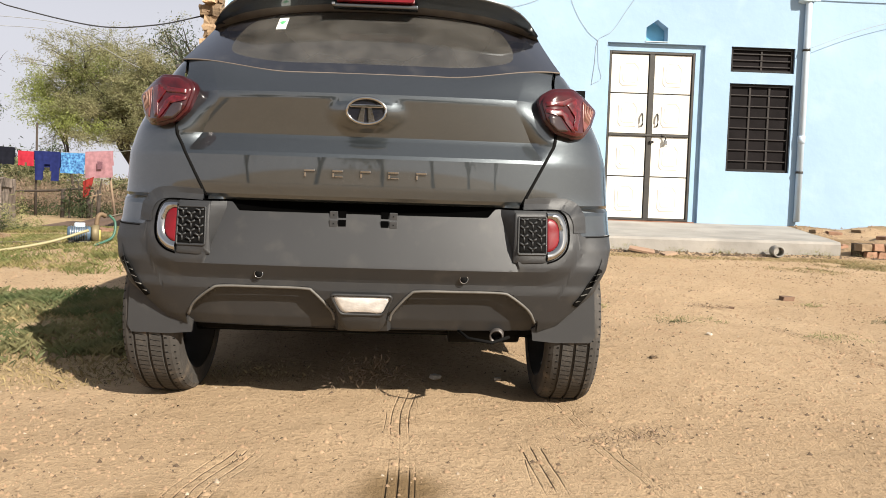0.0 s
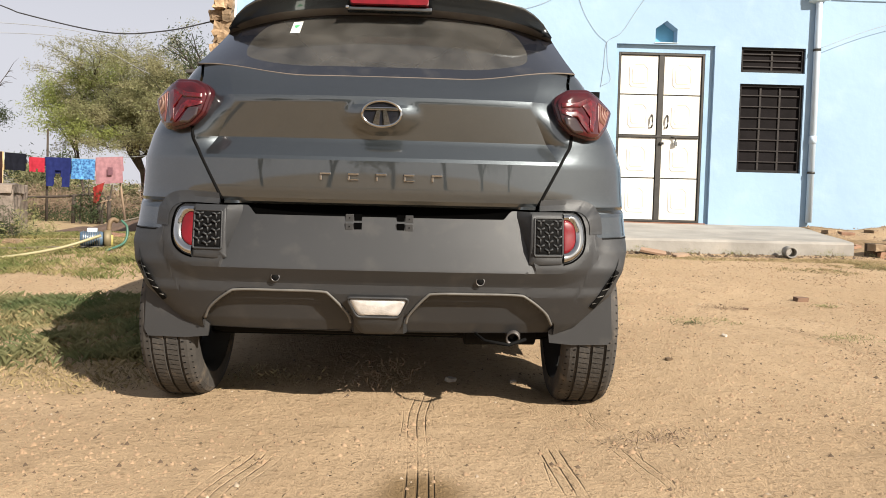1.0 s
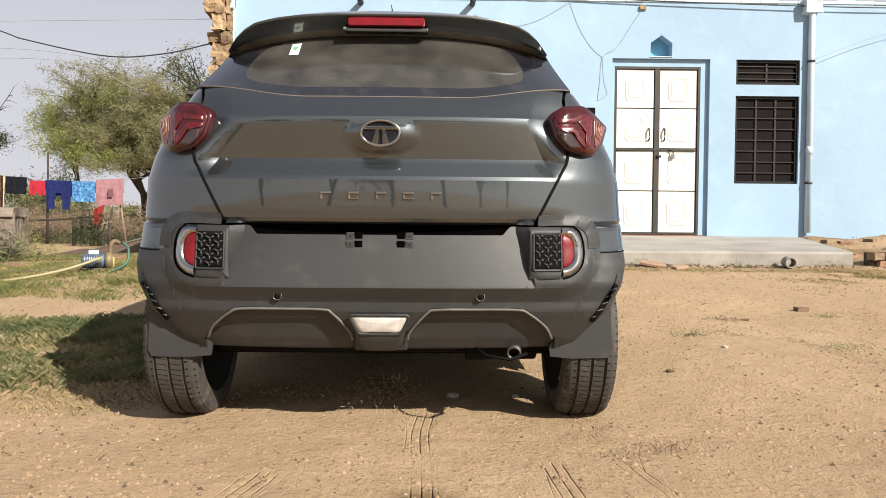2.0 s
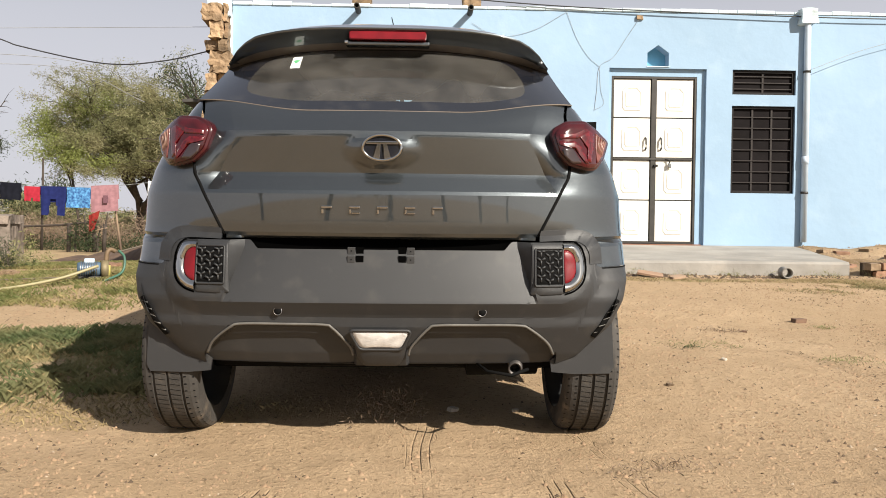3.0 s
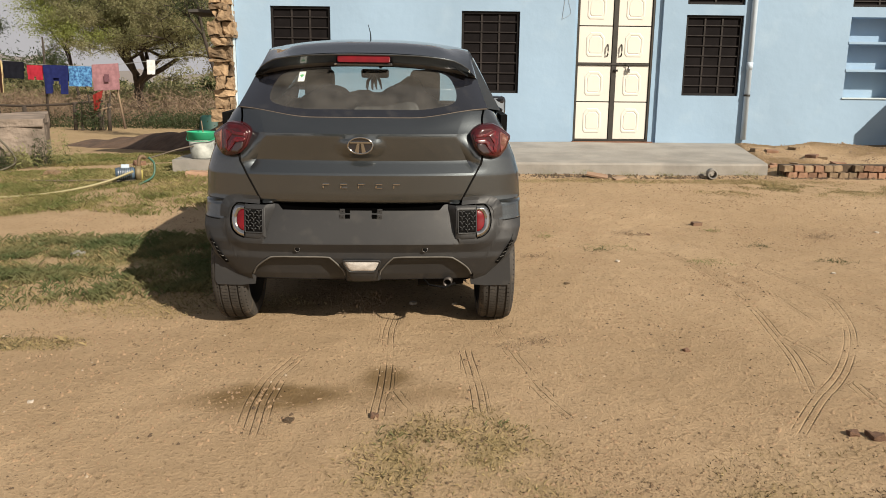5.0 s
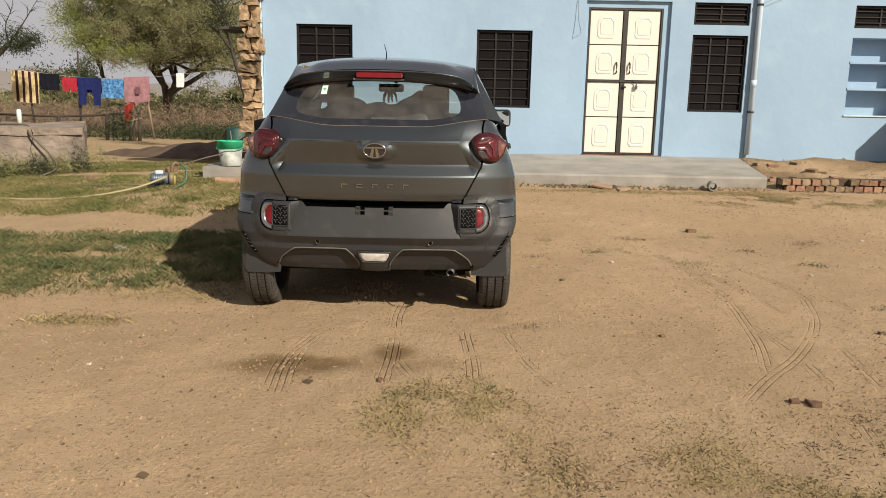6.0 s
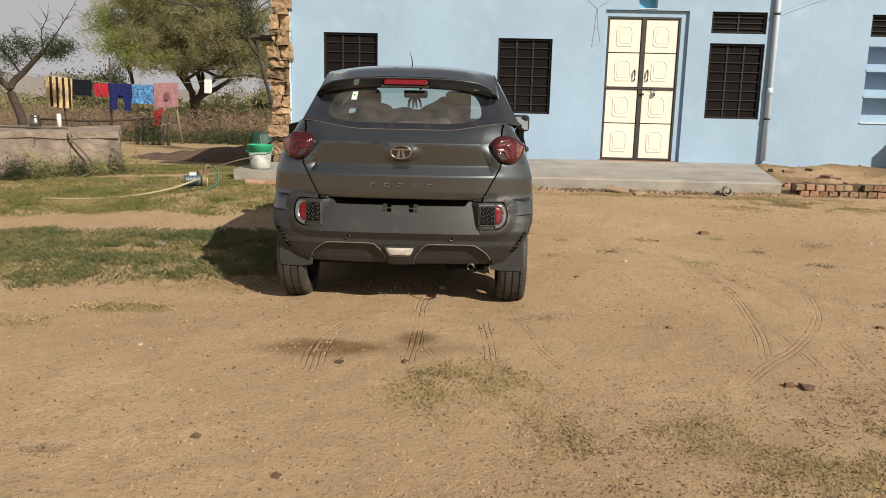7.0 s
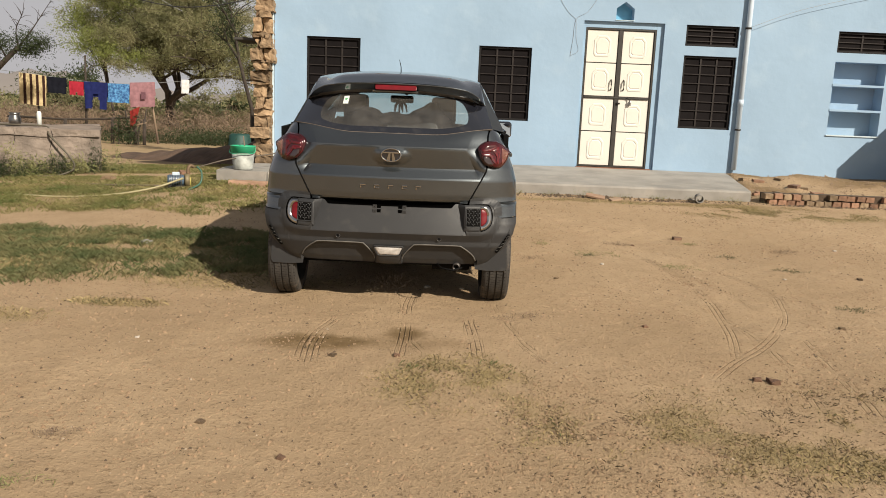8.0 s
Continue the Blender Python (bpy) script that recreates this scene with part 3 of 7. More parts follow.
# windows, shutters and bars
def window(i, x0, x1, z0, z1, cols, rows, vent=False):
    w = thing("window_%d" % i, Matrix.Translation(((x0 + x1) / 2, WY, (z0 + z1) / 2)), "black steel %s with iron bars and closed dark shutters" % ("vent" if vent else "window"), "window", "", "structure")
    hw, hh = (x1 - x0) / 2, (z1 - z0) / 2
    fr = bmesh.new()
    t = 0.035
    for a in ((-hw + 0.001, -hw + t, -hh + 0.001, hh - 0.001), (hw - t, hw - 0.001, -hh + 0.001, hh - 0.001), (-hw + t, hw - t, hh - t, hh - 0.001), (-hw + t, hw - t, -hh + 0.001, -hh + t)):
        box(a[0], a[1], 0.03, 0.09, a[2], a[3], 0.003, fr, 1)
    part("window_frame", fr, BLACKPAINT, w)
    for k in range(cols):
        a, c = -hw + t + (2 * hw - 2 * t) * k / cols, -hw + t + (2 * hw - 2 * t) * (k + 1) / cols
        pan = box(a + 0.004, c - 0.004, 0.062, 0.085, -hh + t, hh - t, 0.006)
        pl = part("shutter_panel", pan, SHUTTER, w, "dark brown shutter leaf")
    for k in range(1, cols):
        x = -hw + t + (2 * hw - 2 * t) * k / cols
        part("mullion", box(x - 0.014, x + 0.014, 0.046, 0.066, -hh + t, hh - t, 0.003, None, 1), IRONBAR, w)
    for k in range(1, rows):
        z = -hh + 2 * hh * k / rows
        part("window_bar", box(-hw + t, hw - t, 0.040, 0.050, z - 0.007, z + 0.007, 0.002, None, 1), IRONBAR, w, "flat iron bar")
    return w


window(1, *holes[0], 3, 8)
window(2, *holes[1], 3, 8)
window(3, *holes[3], 3, 8)
window(4, *holes[4], 2, 4, True)
window(5, *holes[5], 2, 4, True)

# double steel door
dx0, dx1, dz0, dz1 = 2.445, 3.56, 0.62, 2.79
door = thing("door_1", Matrix.Translation(((dx0 + dx1) / 2, WY + 0.022, dz0)), "closed cream steel double door with dark frame bars", "door", "", "structure")
dw, dh = dx1 - dx0, dz1 - dz0
fr = bmesh.new()
for a in ((-dw / 2 + 0.001, -dw / 2 + 0.03, 0, dh - 0.001), (dw / 2 - 0.03, dw / 2 - 0.001, 0, dh - 0.001), (-dw / 2 + 0.03, dw / 2 - 0.03, dh - 0.03, dh - 0.001), (-dw / 2 + 0.03, dw / 2 - 0.03, 0.0, 0.025)):
    box(a[0], a[1], 0.03, 0.10, a[2], a[3], 0.003, fr, 1)
part("door_frame", fr, STEEL, door, "dark weathered steel frame")
part("meeting_stile", box(-0.032, 0.032, 0.035, 0.075, 0.026, dh - 0.032, 0.004), STEEL, door, "dark steel centre strip")
rows = [(0.03, 0.56), (0.575, 1.085), (1.125, 1.63), (1.645, dh - 0.035)]
for side in (-1, 1):
    leaf = part("door_leaf", box(min(side * 0.034, side * (dw / 2 - 0.032)), max(side * 0.034, side * (dw / 2 - 0.032)), 0.062, 0.095, 0.026, dh - 0.032), STEEL, door)
    for z0, z1 in rows:
        x0, x1 = sorted((side * 0.040, side * (dw / 2 - 0.036)))
        panel = part("door_panel", box(x0, x1, 0.050, 0.066, z0, z1, 0.004), DOORW, leaf, "cream painted pressed panel")
        cx, cz, hw, hh = (x0 + x1) / 2, (z0 + z1) / 2, 0.135, min(0.18, (z1 - z0) / 2 - 0.08)
        ring = []
        for r, yy in ((1.0, 0.0505), (0.93, 0.043), (0.80, 0.043), (0.72, 0.0495), (0.66, 0.043), (0.60, 0.043)):
            ring.append([(cx + sx * r, yy, cz + sz * r) for sx, sz in ((-hw + 0.03, -hh), (hw - 0.03, -hh), (hw, -hh + 0.04), (hw, hh - 0.07), (hw - 0.06, hh), (-hw + 0.06, hh), (-hw, hh - 0.07), (-hw, -hh + 0.04))])
        bm = bmesh.new()
        R = [[bm.verts.new(p) for p in r] for r in ring]
        for A, B in zip(R[:-1], R[1:]):
            for k in range(8):
                bm.faces.new((A[k], A[(k + 1) % 8], B[(k + 1) % 8], B[k]))
        bm.faces.new(R[-1])
        part("pressed_relief", bm, DOORW, panel)
    hx = side * 0.10
    part("pull_handle", tube([(hx, 0.05, 1.22), (hx, 0.015, 1.24), (hx, 0.01, 1.30), (hx, 0.015, 1.36), (hx, 0.05, 1.38)], 0.011), STEEL, door, "dark steel pull handle")
part("latch_bar", box(-dw / 2 + 0.03, dw / 2 - 0.04, 0.028, 0.048, 1.088, 1.115, 0.004), STEEL, door, "long dark sliding bolt")
part("padlock", box(0.19, 0.235, 0.005, 0.028, 0.985, 1.05, 0.008), CHROME, door, "small hanging padlock")
part("hasp", tube([(0.16, 0.03, 1.10), (0.21, 0.012, 1.09), (0.215, 0.014, 1.04)], 0.008), STEEL, door)
part("lock_knob", box(0.005, 0.06, 0.01, 0.036, 1.0, 1.03, 0.006), BLACKPAINT, door)
# plaster margin of the shallow door recess
sur = bmesh.new()
box(2.401, dx0 - 0.001, WY + 0.05, WY + 0.12, 0.60, 2.884, 0.0, sur)
box(dx1 + 0.001, 3.664, WY + 0.05, WY + 0.12, 0.60, 2.884, 0.0, sur)
box(dx0 - 0.0005, dx1 + 0.0005, WY + 0.051, WY + 0.12, 2.792, 2.883, 0.0, sur)
obj("door_trim", sur, BLUETRIM, label="blue plaster margin round the recessed door", category="trim", kind="structure")
# near-black panel stands for the unlit room
obj("door_back", box(2.401, 3.664, WY + 0.14, WY + 0.18, 0.60, 2.884), DARK, label="near-black panel that paints the unlit room behind the door", category="wall", kind="structure")
obj("door_sill", box(2.42, 3.62, WY - 0.03, WY + 0.03, 0.585, 0.617, 0.006), mat("red_sill", (0.22, 0.10, 0.06), 0.8), label="worn reddish door sill", category="sill", kind="structure")
# backs of the niches
obj("lamp_niche", box(2.885, 3.175, WY + 0.16, WY + 0.20, 2.90, 3.19), BLUEDEEP, label="small gabled lamp niche painted deep blue", category="niche", kind="structure")
obj("niche_floor", box(2.884, 3.176, WY - 0.012, WY + 0.158, 2.902, 2.912, 0.002), WORN, label="whitewashed floor of the lamp niche", category="niche", kind="structure")
obj("shelf_niche", box(6.40, 7.22, WY + 0.26, WY + 0.30, 1.28, 2.42), BLUE, label="back of the built-in wall shelves", category="niche", kind="structure")
for k, z in enumerate((1.67, 2.06)):
    obj("wall_shelf", box(6.395, 7.225, WY - 0.012, WY + 0.258, z - 0.018, z + 0.018, 0.004), BLUE, label="blue plastered stone shelf in the wall", category="shelf", group="wall shelves", kind="structure")
obj("shelf_sill", box(6.385, 7.235, WY - 0.018, WY + 0.258, 1.262, 1.284, 0.003), WORN, label="whitewashed sill under the wall shelves", category="shelf", kind="structure")

# ---- the parked car ----
CAR = thing("car", pose(-0.105, 2.95, 0.0, 2.4), "dark grey metallic compact SUV parked on the sand", "car")


def tab(z, *rows):
    return float(np.interp(z, [r[0] for r in rows], [r[1] for r in rows]))


def half_w(z):
    return tab(z, (0.25, 0.66), (0.33, 0.70), (0.42, 0.765), (0.48, 0.805), (0.54, 0.838), (0.61, 0.862), (0.68, 0.868), (0.76, 0.868), (0.90, 0.856), (0.98, 0.832), (1.06, 0.800), (1.12, 0.775),
               (1.18, 0.738), (1.23, 0.70), (1.30, 0.674), (1.38, 0.648), (1.45, 0.612), (1.52, 0.575), (1.6, 0.55))


def rear_mid(z):
    return tab(z, (0.25, -0.33), (0.32, -0.380), (0.36, -0.405), (0.46, -0.445), (0.494, -0.447), (0.502, -0.450), (0.545, -0.463), (0.550, -0.462), (0.72, -0.410), (0.745, -0.400),
               (0.752, -0.396), (0.765, -0.409), (0.80, -0.413), (0.900, -0.411), (0.912, -0.407), (0.962, -0.364), (0.972, -0.358), (1.098, -0.372), (1.112, -0.370), (1.15, -0.325), (1.19, -0.272),
               (1.45, 0.012), (1.6, 0.18))


def rear_out(z):
    return tab(z, (0.25, -0.33), (0.32, -0.380), (0.36, -0.405), (0.46, -0.445), (0.494, -0.447), (0.502, -0.450), (0.545, -0.463), (0.56, -0.466), (0.70, -0.462), (0.735, -0.455), (0.747, -0.440), (0.752, -0.424), (0.775, -0.418), (0.80, -0.416),
               (0.90, -0.414), (0.98, -0.405), (1.05, -0.38), (1.11, -0.352), (1.15, -0.318), (1.19, -0.272), (1.45, 0.012), (1.6, 0.18))


def crease_x(z):
    """Outer end of the tailgate's hollow panel."""
    return tab(z, (0.752, 0.60), (0.90, 0.60), (0.97, 0.556), (1.10, 0.494), (1.19, 0.55))


def pod_edges(z):
    """The slanted inner flank of the lamp pods, from the plate out to the pod."""
    a = 0.456 + max(0.0, 0.725 - z) * 0.32
    return a, max(0.497, a + 0.008)


def pod_ring(x, z):
    """How far a point lies outside the rounded line that frames plate and pods."""
    qx, qz = x - 0.586, 0.665 - z
    return math.hypot(max(qx, 0.0), max(qz, 0.0)) + min(max(qx, qz), 0.0) - 0.12


def rear_y(x, z, bulge=True):
    """The car's rear skin: how far back it stands at x, z."""
    w = half_w(z)
    f = min(abs(x) / w, 0.9999)
    if z > 0.752:
        k = min(1.0, max(0.0, (abs(x) - crease_x(z)) / 0.085))
        k = k * (1.6 - 0.6 * k) if k < 1 else 1.0
    else:
        a, c = pod_edges(z)
        k = min(1.0, max(0.0, (abs(x) - a) / (c - a)))
    y = rear_mid(z) * (1 - k) + rear_out(z) * k
    if z < 0.752:
        y += 0.016 * min(1.0, max(0.0, pod_ring(abs(x), z) / 0.046))
    if bulge and 0.974 < z < 1.098:
        d = math.hypot(x / 0.100, (z - 1.050) / 0.050)
        y -= 0.020 * float(1 - sstep(0.5, 1.45, d)) * (1 - k) * float(sstep(0.974, 1.0, z)) * float(1 - sstep(1.075, 1.097, z))
    return y + tab(z, (0.33, 0.10), (0.47, 0.11), (0.55, 0.16), (0.62, 0.22), (0.68, 0.29), (0.72, 0.31)) * (1 - (1 - f ** 2.6) ** (1 / 2.6))


def seam_x(z):
    return tab(z, (0.745, 0.518), (0.80, 0.545), (0.90, 0.598), (0.96, 0.632), (1.01, 0.640), (1.16, 0.640), (1.19, 0.655), (1.235, 0.648))


def rows_of(z0, z1, n, keys=()):
    zs = set(np.linspace(z0, z1, n).round(4))
    for k in keys:
        if z0 < k < z1:
            zs = {z for z in zs if abs(z - k) > 0.003} | {k}
    return sorted(zs | {z0, z1})


def sheet(zs, xs_of, yoff=0.0, lift=None):
    verts, faces = [], []
    for z in zs:
        xs = xs_of(z)
        for x in xs:
            zz = z + (lift(x, z) if lift else 0.0)
            verts.append((x, rear_y(x, z) + yoff, zz))
    n = len(xs)
    for j in range(len(zs) - 1):
        for i in range(n - 1):
            faces.append((j * n + i, j * n + i + 1, (j + 1) * n + i + 1, (j + 1) * n + i))
    return verts, faces


# tailgate, whose upper edge follows the curved foot of the window
def foot(x, z):
    return 0.044 * float(sstep(0.26, 0.66, abs(x))) * float(sstep(1.112, 1.19, z))


gate_rows = rows_of(0.752, 1.188, 44, (0.760, 0.900, 0.912, 0.962, 0.972, 1.098, 1.106, 1.112))


def gate_columns(z):
    """Columns that run along the panel's creases."""
    e, c = seam_x(z) - 0.006, crease_x(z)
    c = min(c, e - 0.02)
    h = list(np.linspace(0, c, 84)) + list(np.linspace(c, min(c + 0.085, e), 12)[1:]) + list(np.linspace(min(c + 0.085, e), e + 1e-6, 6)[1:])
    return [-x for x in h[:0:-1]] + h


v, f = sheet(gate_rows, gate_columns, 0, foot)
GATE = part("tailgate", crisp(mesh_of("tailgate", v, f), 17), PAINT, CAR, "dark grey metallic tailgate")
# underside of the tailgate edge; black box paints the shade in the gap below
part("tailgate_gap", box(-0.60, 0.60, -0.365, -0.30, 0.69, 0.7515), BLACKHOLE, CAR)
# body sides behind the seam: quarter panels
for side in (-1, 1):
    verts, faces = [], []
    zs = rows_of(0.662, 1.19, 48)
    ts = [0, 0.05, 0.12, 0.2, 0.28, 0.36, 0.44, 0.52, 0.60, 0.68, 0.75, 0.82, 0.88, 0.93, 0.97, 1.0]
    ys = [-0.08, 0.0, 0.08, 0.16, 0.24, 0.32, 0.40, 0.50, 0.60]
    for z in zs:
        w, x0 = half_w(z), seam_x(max(z, 0.745)) + 0.006 + (0.30 * (0.745 - z) if z < 0.745 else 0)
        if z < 0.745:
            x0 = 0.726
        for t in ts:
            x = x0 + (w - x0) * math.sin(t * math.pi / 2) ** 0.9 if t < 1 else w
            verts.append((side * x, rear_y(x, z, False), z + foot(x, z) * (1 - t)))
        ye = rear_y(w, z, False)
        for y in ys:
            wide = 0.868 - 0.05 * float(sstep(0.95, 1.2, z))
            verts.append((side * (w + (max(wide, w) - w) * float(sstep(-0.1, 0.6, y))), max(y, ye + 0.01), z))
    n = len(ts) + len(ys)
    for j in range(len(zs) - 1):
        for i in range(n - 1):
            q = (j * n + i, j * n + i + 1, (j + 1) * n + i + 1, (j + 1) * n + i)
            c = sum((Vector(verts[k]) for k in q), Vector()) / 4
            if math.hypot(c.y, c.z - 0.32) > 0.385:
                faces.append(q if side > 0 else q[::-1])
    part("quarter_panel", crisp(mesh_of("quarter_panel", verts, faces), 14), PAINT, CAR, "dark grey metallic rear wing")


# bumper, wrapped round the tail
def bumper_low(f):
    return tab(f, (0, 0.318), (0.70, 0.322), (0.90, 0.345), (0.95, 0.395), (1.0, 0.47))


def hump(x, z):
    """The two raised arches of the lower bumper: 1 inside them."""
    a = abs(x)
    top = tab(a, (0.09, 0.385), (0.105, 0.392), (0.168, 0.462), (0.19, 0.468), (0.46, 0.468), (0.49, 0.460), (0.565, 0.402), (0.59, 0.36))
    if a < 0.09 or a > 0.60:
        return 0.0
    return float(sstep(0.004, -0.006, z - top))


def bumper_columns(z):
    """Columns along the pod flanks, the pods and the wrapped corner."""
    w, (a, c) = half_w(z), pod_edges(z)
    h = list(np.linspace(0, a, 50)) + list(np.linspace(a, c, 4)[1:]) + list(np.linspace(c, 0.72 * w if 0.72 * w > c + 0.02 else c + 0.02, 26)[1:])
    h += [h[-1] + (w - h[-1]) * math.sin(t * math.pi / 2) for t in np.linspace(0.04, 1, 24)]
    return [-x for x in h[:0:-1]] + h


row_columns = functools.lru_cache(None)(bumper_columns)
NV = 64
verts, faces = [], []
cols = bumper_columns(0.6)
n = len(cols)
for j in range(NV + 1):
    for i in range(n):
        a = abs(cols[i]) / half_w(0.6)
        lo_, top = bumper_low(a), 0.717 + 0.029 * float(sstep(0.515, 0.56, a)) - 0.085 * float(sstep(0.835, 0.845, a))
        z = lo_ + (top - lo_) * j / NV
        for key in (0.545, 0.502):
            if abs(z - key) < 0.52 * (top - lo_) / NV:
                z = key
        x = row_columns(round(z, 3))[i]
        verts.append((x, rear_y(x, z) + 0.026 * hump(x, z), z))
for j in range(NV):
    for i in range(n - 1):
        faces.append((j * n + i, j * n + i + 1, (j + 1) * n + i + 1, (j + 1) * n + i))
part("rear_bumper", crisp(mesh_of("rear_bumper", verts, faces), 13), PLASTIC, CAR, "dusty black plastic rear bumper")
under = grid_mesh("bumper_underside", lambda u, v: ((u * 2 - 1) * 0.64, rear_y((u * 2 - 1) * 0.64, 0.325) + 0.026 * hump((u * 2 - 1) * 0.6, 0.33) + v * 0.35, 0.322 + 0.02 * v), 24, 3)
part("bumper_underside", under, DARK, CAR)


def on_skin(outline, depth, bulge, material, name, parent, label="", rings=5, smooth=True, skirt=0.012, flat=False, centre=None):
    """A raised plate that follows the rear skin, from its outline in x, z."""
    cx, cz = centre or (sum(p[0] for p in outline) / len(outline), sum(p[1] for p in outline) / len(outline))
    bm = bmesh.new()
    R = []
    ymean = rear_y(cx, cz)
    levels = [(1.0, -skirt), (1.0, depth * 0.8), (0.985, depth)] + [(1 - k / rings, depth + bulge * (1 - (1 - k / rings) ** 2)) for k in range(1, rings)]
    for r, d in levels:
        ring = []
        for px, pz in outline:
            x, z = cx + (px - cx) * r, cz + (pz - cz) * r
            y = (ymean if flat else rear_y(x, z)) - d
            ring.append(bm.verts.new((x, y, z)))
        R.append(ring)
    m = len(outline)
    for A, B in zip(R[:-1], R[1:]):
        for k in range(m):
            bm.faces.new((A[k], A[(k + 1) % m], B[(k + 1) % m], B[k]))
    c = bm.verts.new((cx, (ymean if flat else rear_y(cx, cz)) - depth - bulge, cz))
    for k in range(m):
        bm.faces.new((R[-1][k], R[-1][(k + 1) % m], c))
    bmesh.ops.recalc_face_normals(bm, faces=bm.faces[:])
    for fc in bm.faces:
        fc.smooth = smooth
    return part(name, bm, material, parent, label)


def fine(outline, n=6):
    out = []
    for a, b in zip(outline, outline[1:] + outline[:1]):
        out += [(a[0] + (b[0] - a[0]) * k / n, a[1] + (b[1] - a[1]) * k / n) for k in range(n)]
    return out


def rounded(outline, r, n=4):
    """An outline with rounded corners."""
    out = []
    m = len(outline)
    for i, p in enumerate(outline):
        p, a, b = Vector(p), Vector(outline[i - 1]), Vector(outline[(i + 1) % m])
        d1, d2 = min(r, (a - p).length * 0.45), min(r, (b - p).length * 0.45)
        s, e = p + (a - p).normalized() * d1, p + (b - p).normalized() * d2
        for k in range(n + 1):
            t = k / n
            out.append(tuple((1 - t) ** 2 * s + 2 * t * (1 - t) * p + t * t * e))
    return out


def mirrored(outline, side):
    return [(side * x, z) for x, z in outline] if side > 0 else [(side * x, z) for x, z in outline][::-1]


# lip of the arches with painted highlight, and the reversing lamp between them
for side in (-1, 1):
    path = [(0.093, 0.36), (0.103, 0.392), (0.158, 0.456), (0.19, 0.4685), (0.32, 0.470), (0.46, 0.4685), (0.50, 0.455), (0.562, 0.405), (0.588, 0.36)]
    pts = [(side * x, rear_y(x, z) - 0.003, z) for x, z in [tuple(p)[:2] for p in curve_pts([(a, b, 0) for a, b in path], 6)]]
    part("bumper_lip", tube(pts, 0.0048, 6), DUSTYLITEDGE, CAR, "dusty worn lip of the bumper arch with a painted highlight")
centre_piece = rounded([(-0.10, 0.452), (0.10, 0.452), (0.075, 0.345), (0.055, 0.318), (-0.055, 0.318), (-0.075, 0.345)], 0.012)
on_skin(fine(centre_piece, 1), 0.012, 0.006, PLASTIC, "bumper_tongue", CAR, "black plastic tongue between the arches")
rev = on_skin(fine(rounded([(-0.098, 0.447), (0.098, 0.447), (0.068, 0.388), (-0.068, 0.388)], 0.014), 1), 0.016, 0.006, CLEAR, "reversing_lamp", CAR, "clear white reversing lamp")
rim = [(x, rear_y(x, z) - 0.016, z) for x, z in rounded([(-0.103, 0.452), (0.103, 0.452), (0.072, 0.383), (-0.072, 0.383)], 0.016)]
part("lamp_rim", tube(rim, 0.005, 6, True), PLASTIC, rev)

# lamp pods in the bumper
def band(inner, outer, profile, n=40):
    """A strip between two lines on the rear skin; profile gives (share across, lift)."""
    A = [curve_pts([(x, z, 0) for x, z in line], 8) for line in (inner, outer)]
    rows_ = []
    bm = bmesh.new()
    for k in range(n + 1):
        p, q = (L_[min(int(k / n * (len(L_) - 1) + 0.5), len(L_) - 1)] for L_ in A)
        row = []
        for t, d in profile:
            x, z = p.x + (q.x - p.x) * t, p.y + (q.y - p.y) * t
            row.append(bm.verts.new((x, rear_y(x, z, False) - d, z)))
        rows_.append(row)
    for P, Q in zip(rows_[:-1], rows_[1:]):
        for k in range(len(P) - 1):
            bm.faces.new((P[k], P[k + 1], Q[k + 1], Q[k]))
    bmesh.ops.recalc_face_normals(bm, faces=bm.faces[:])
    for fc in bm.faces:
        fc.smooth = True
    return bm


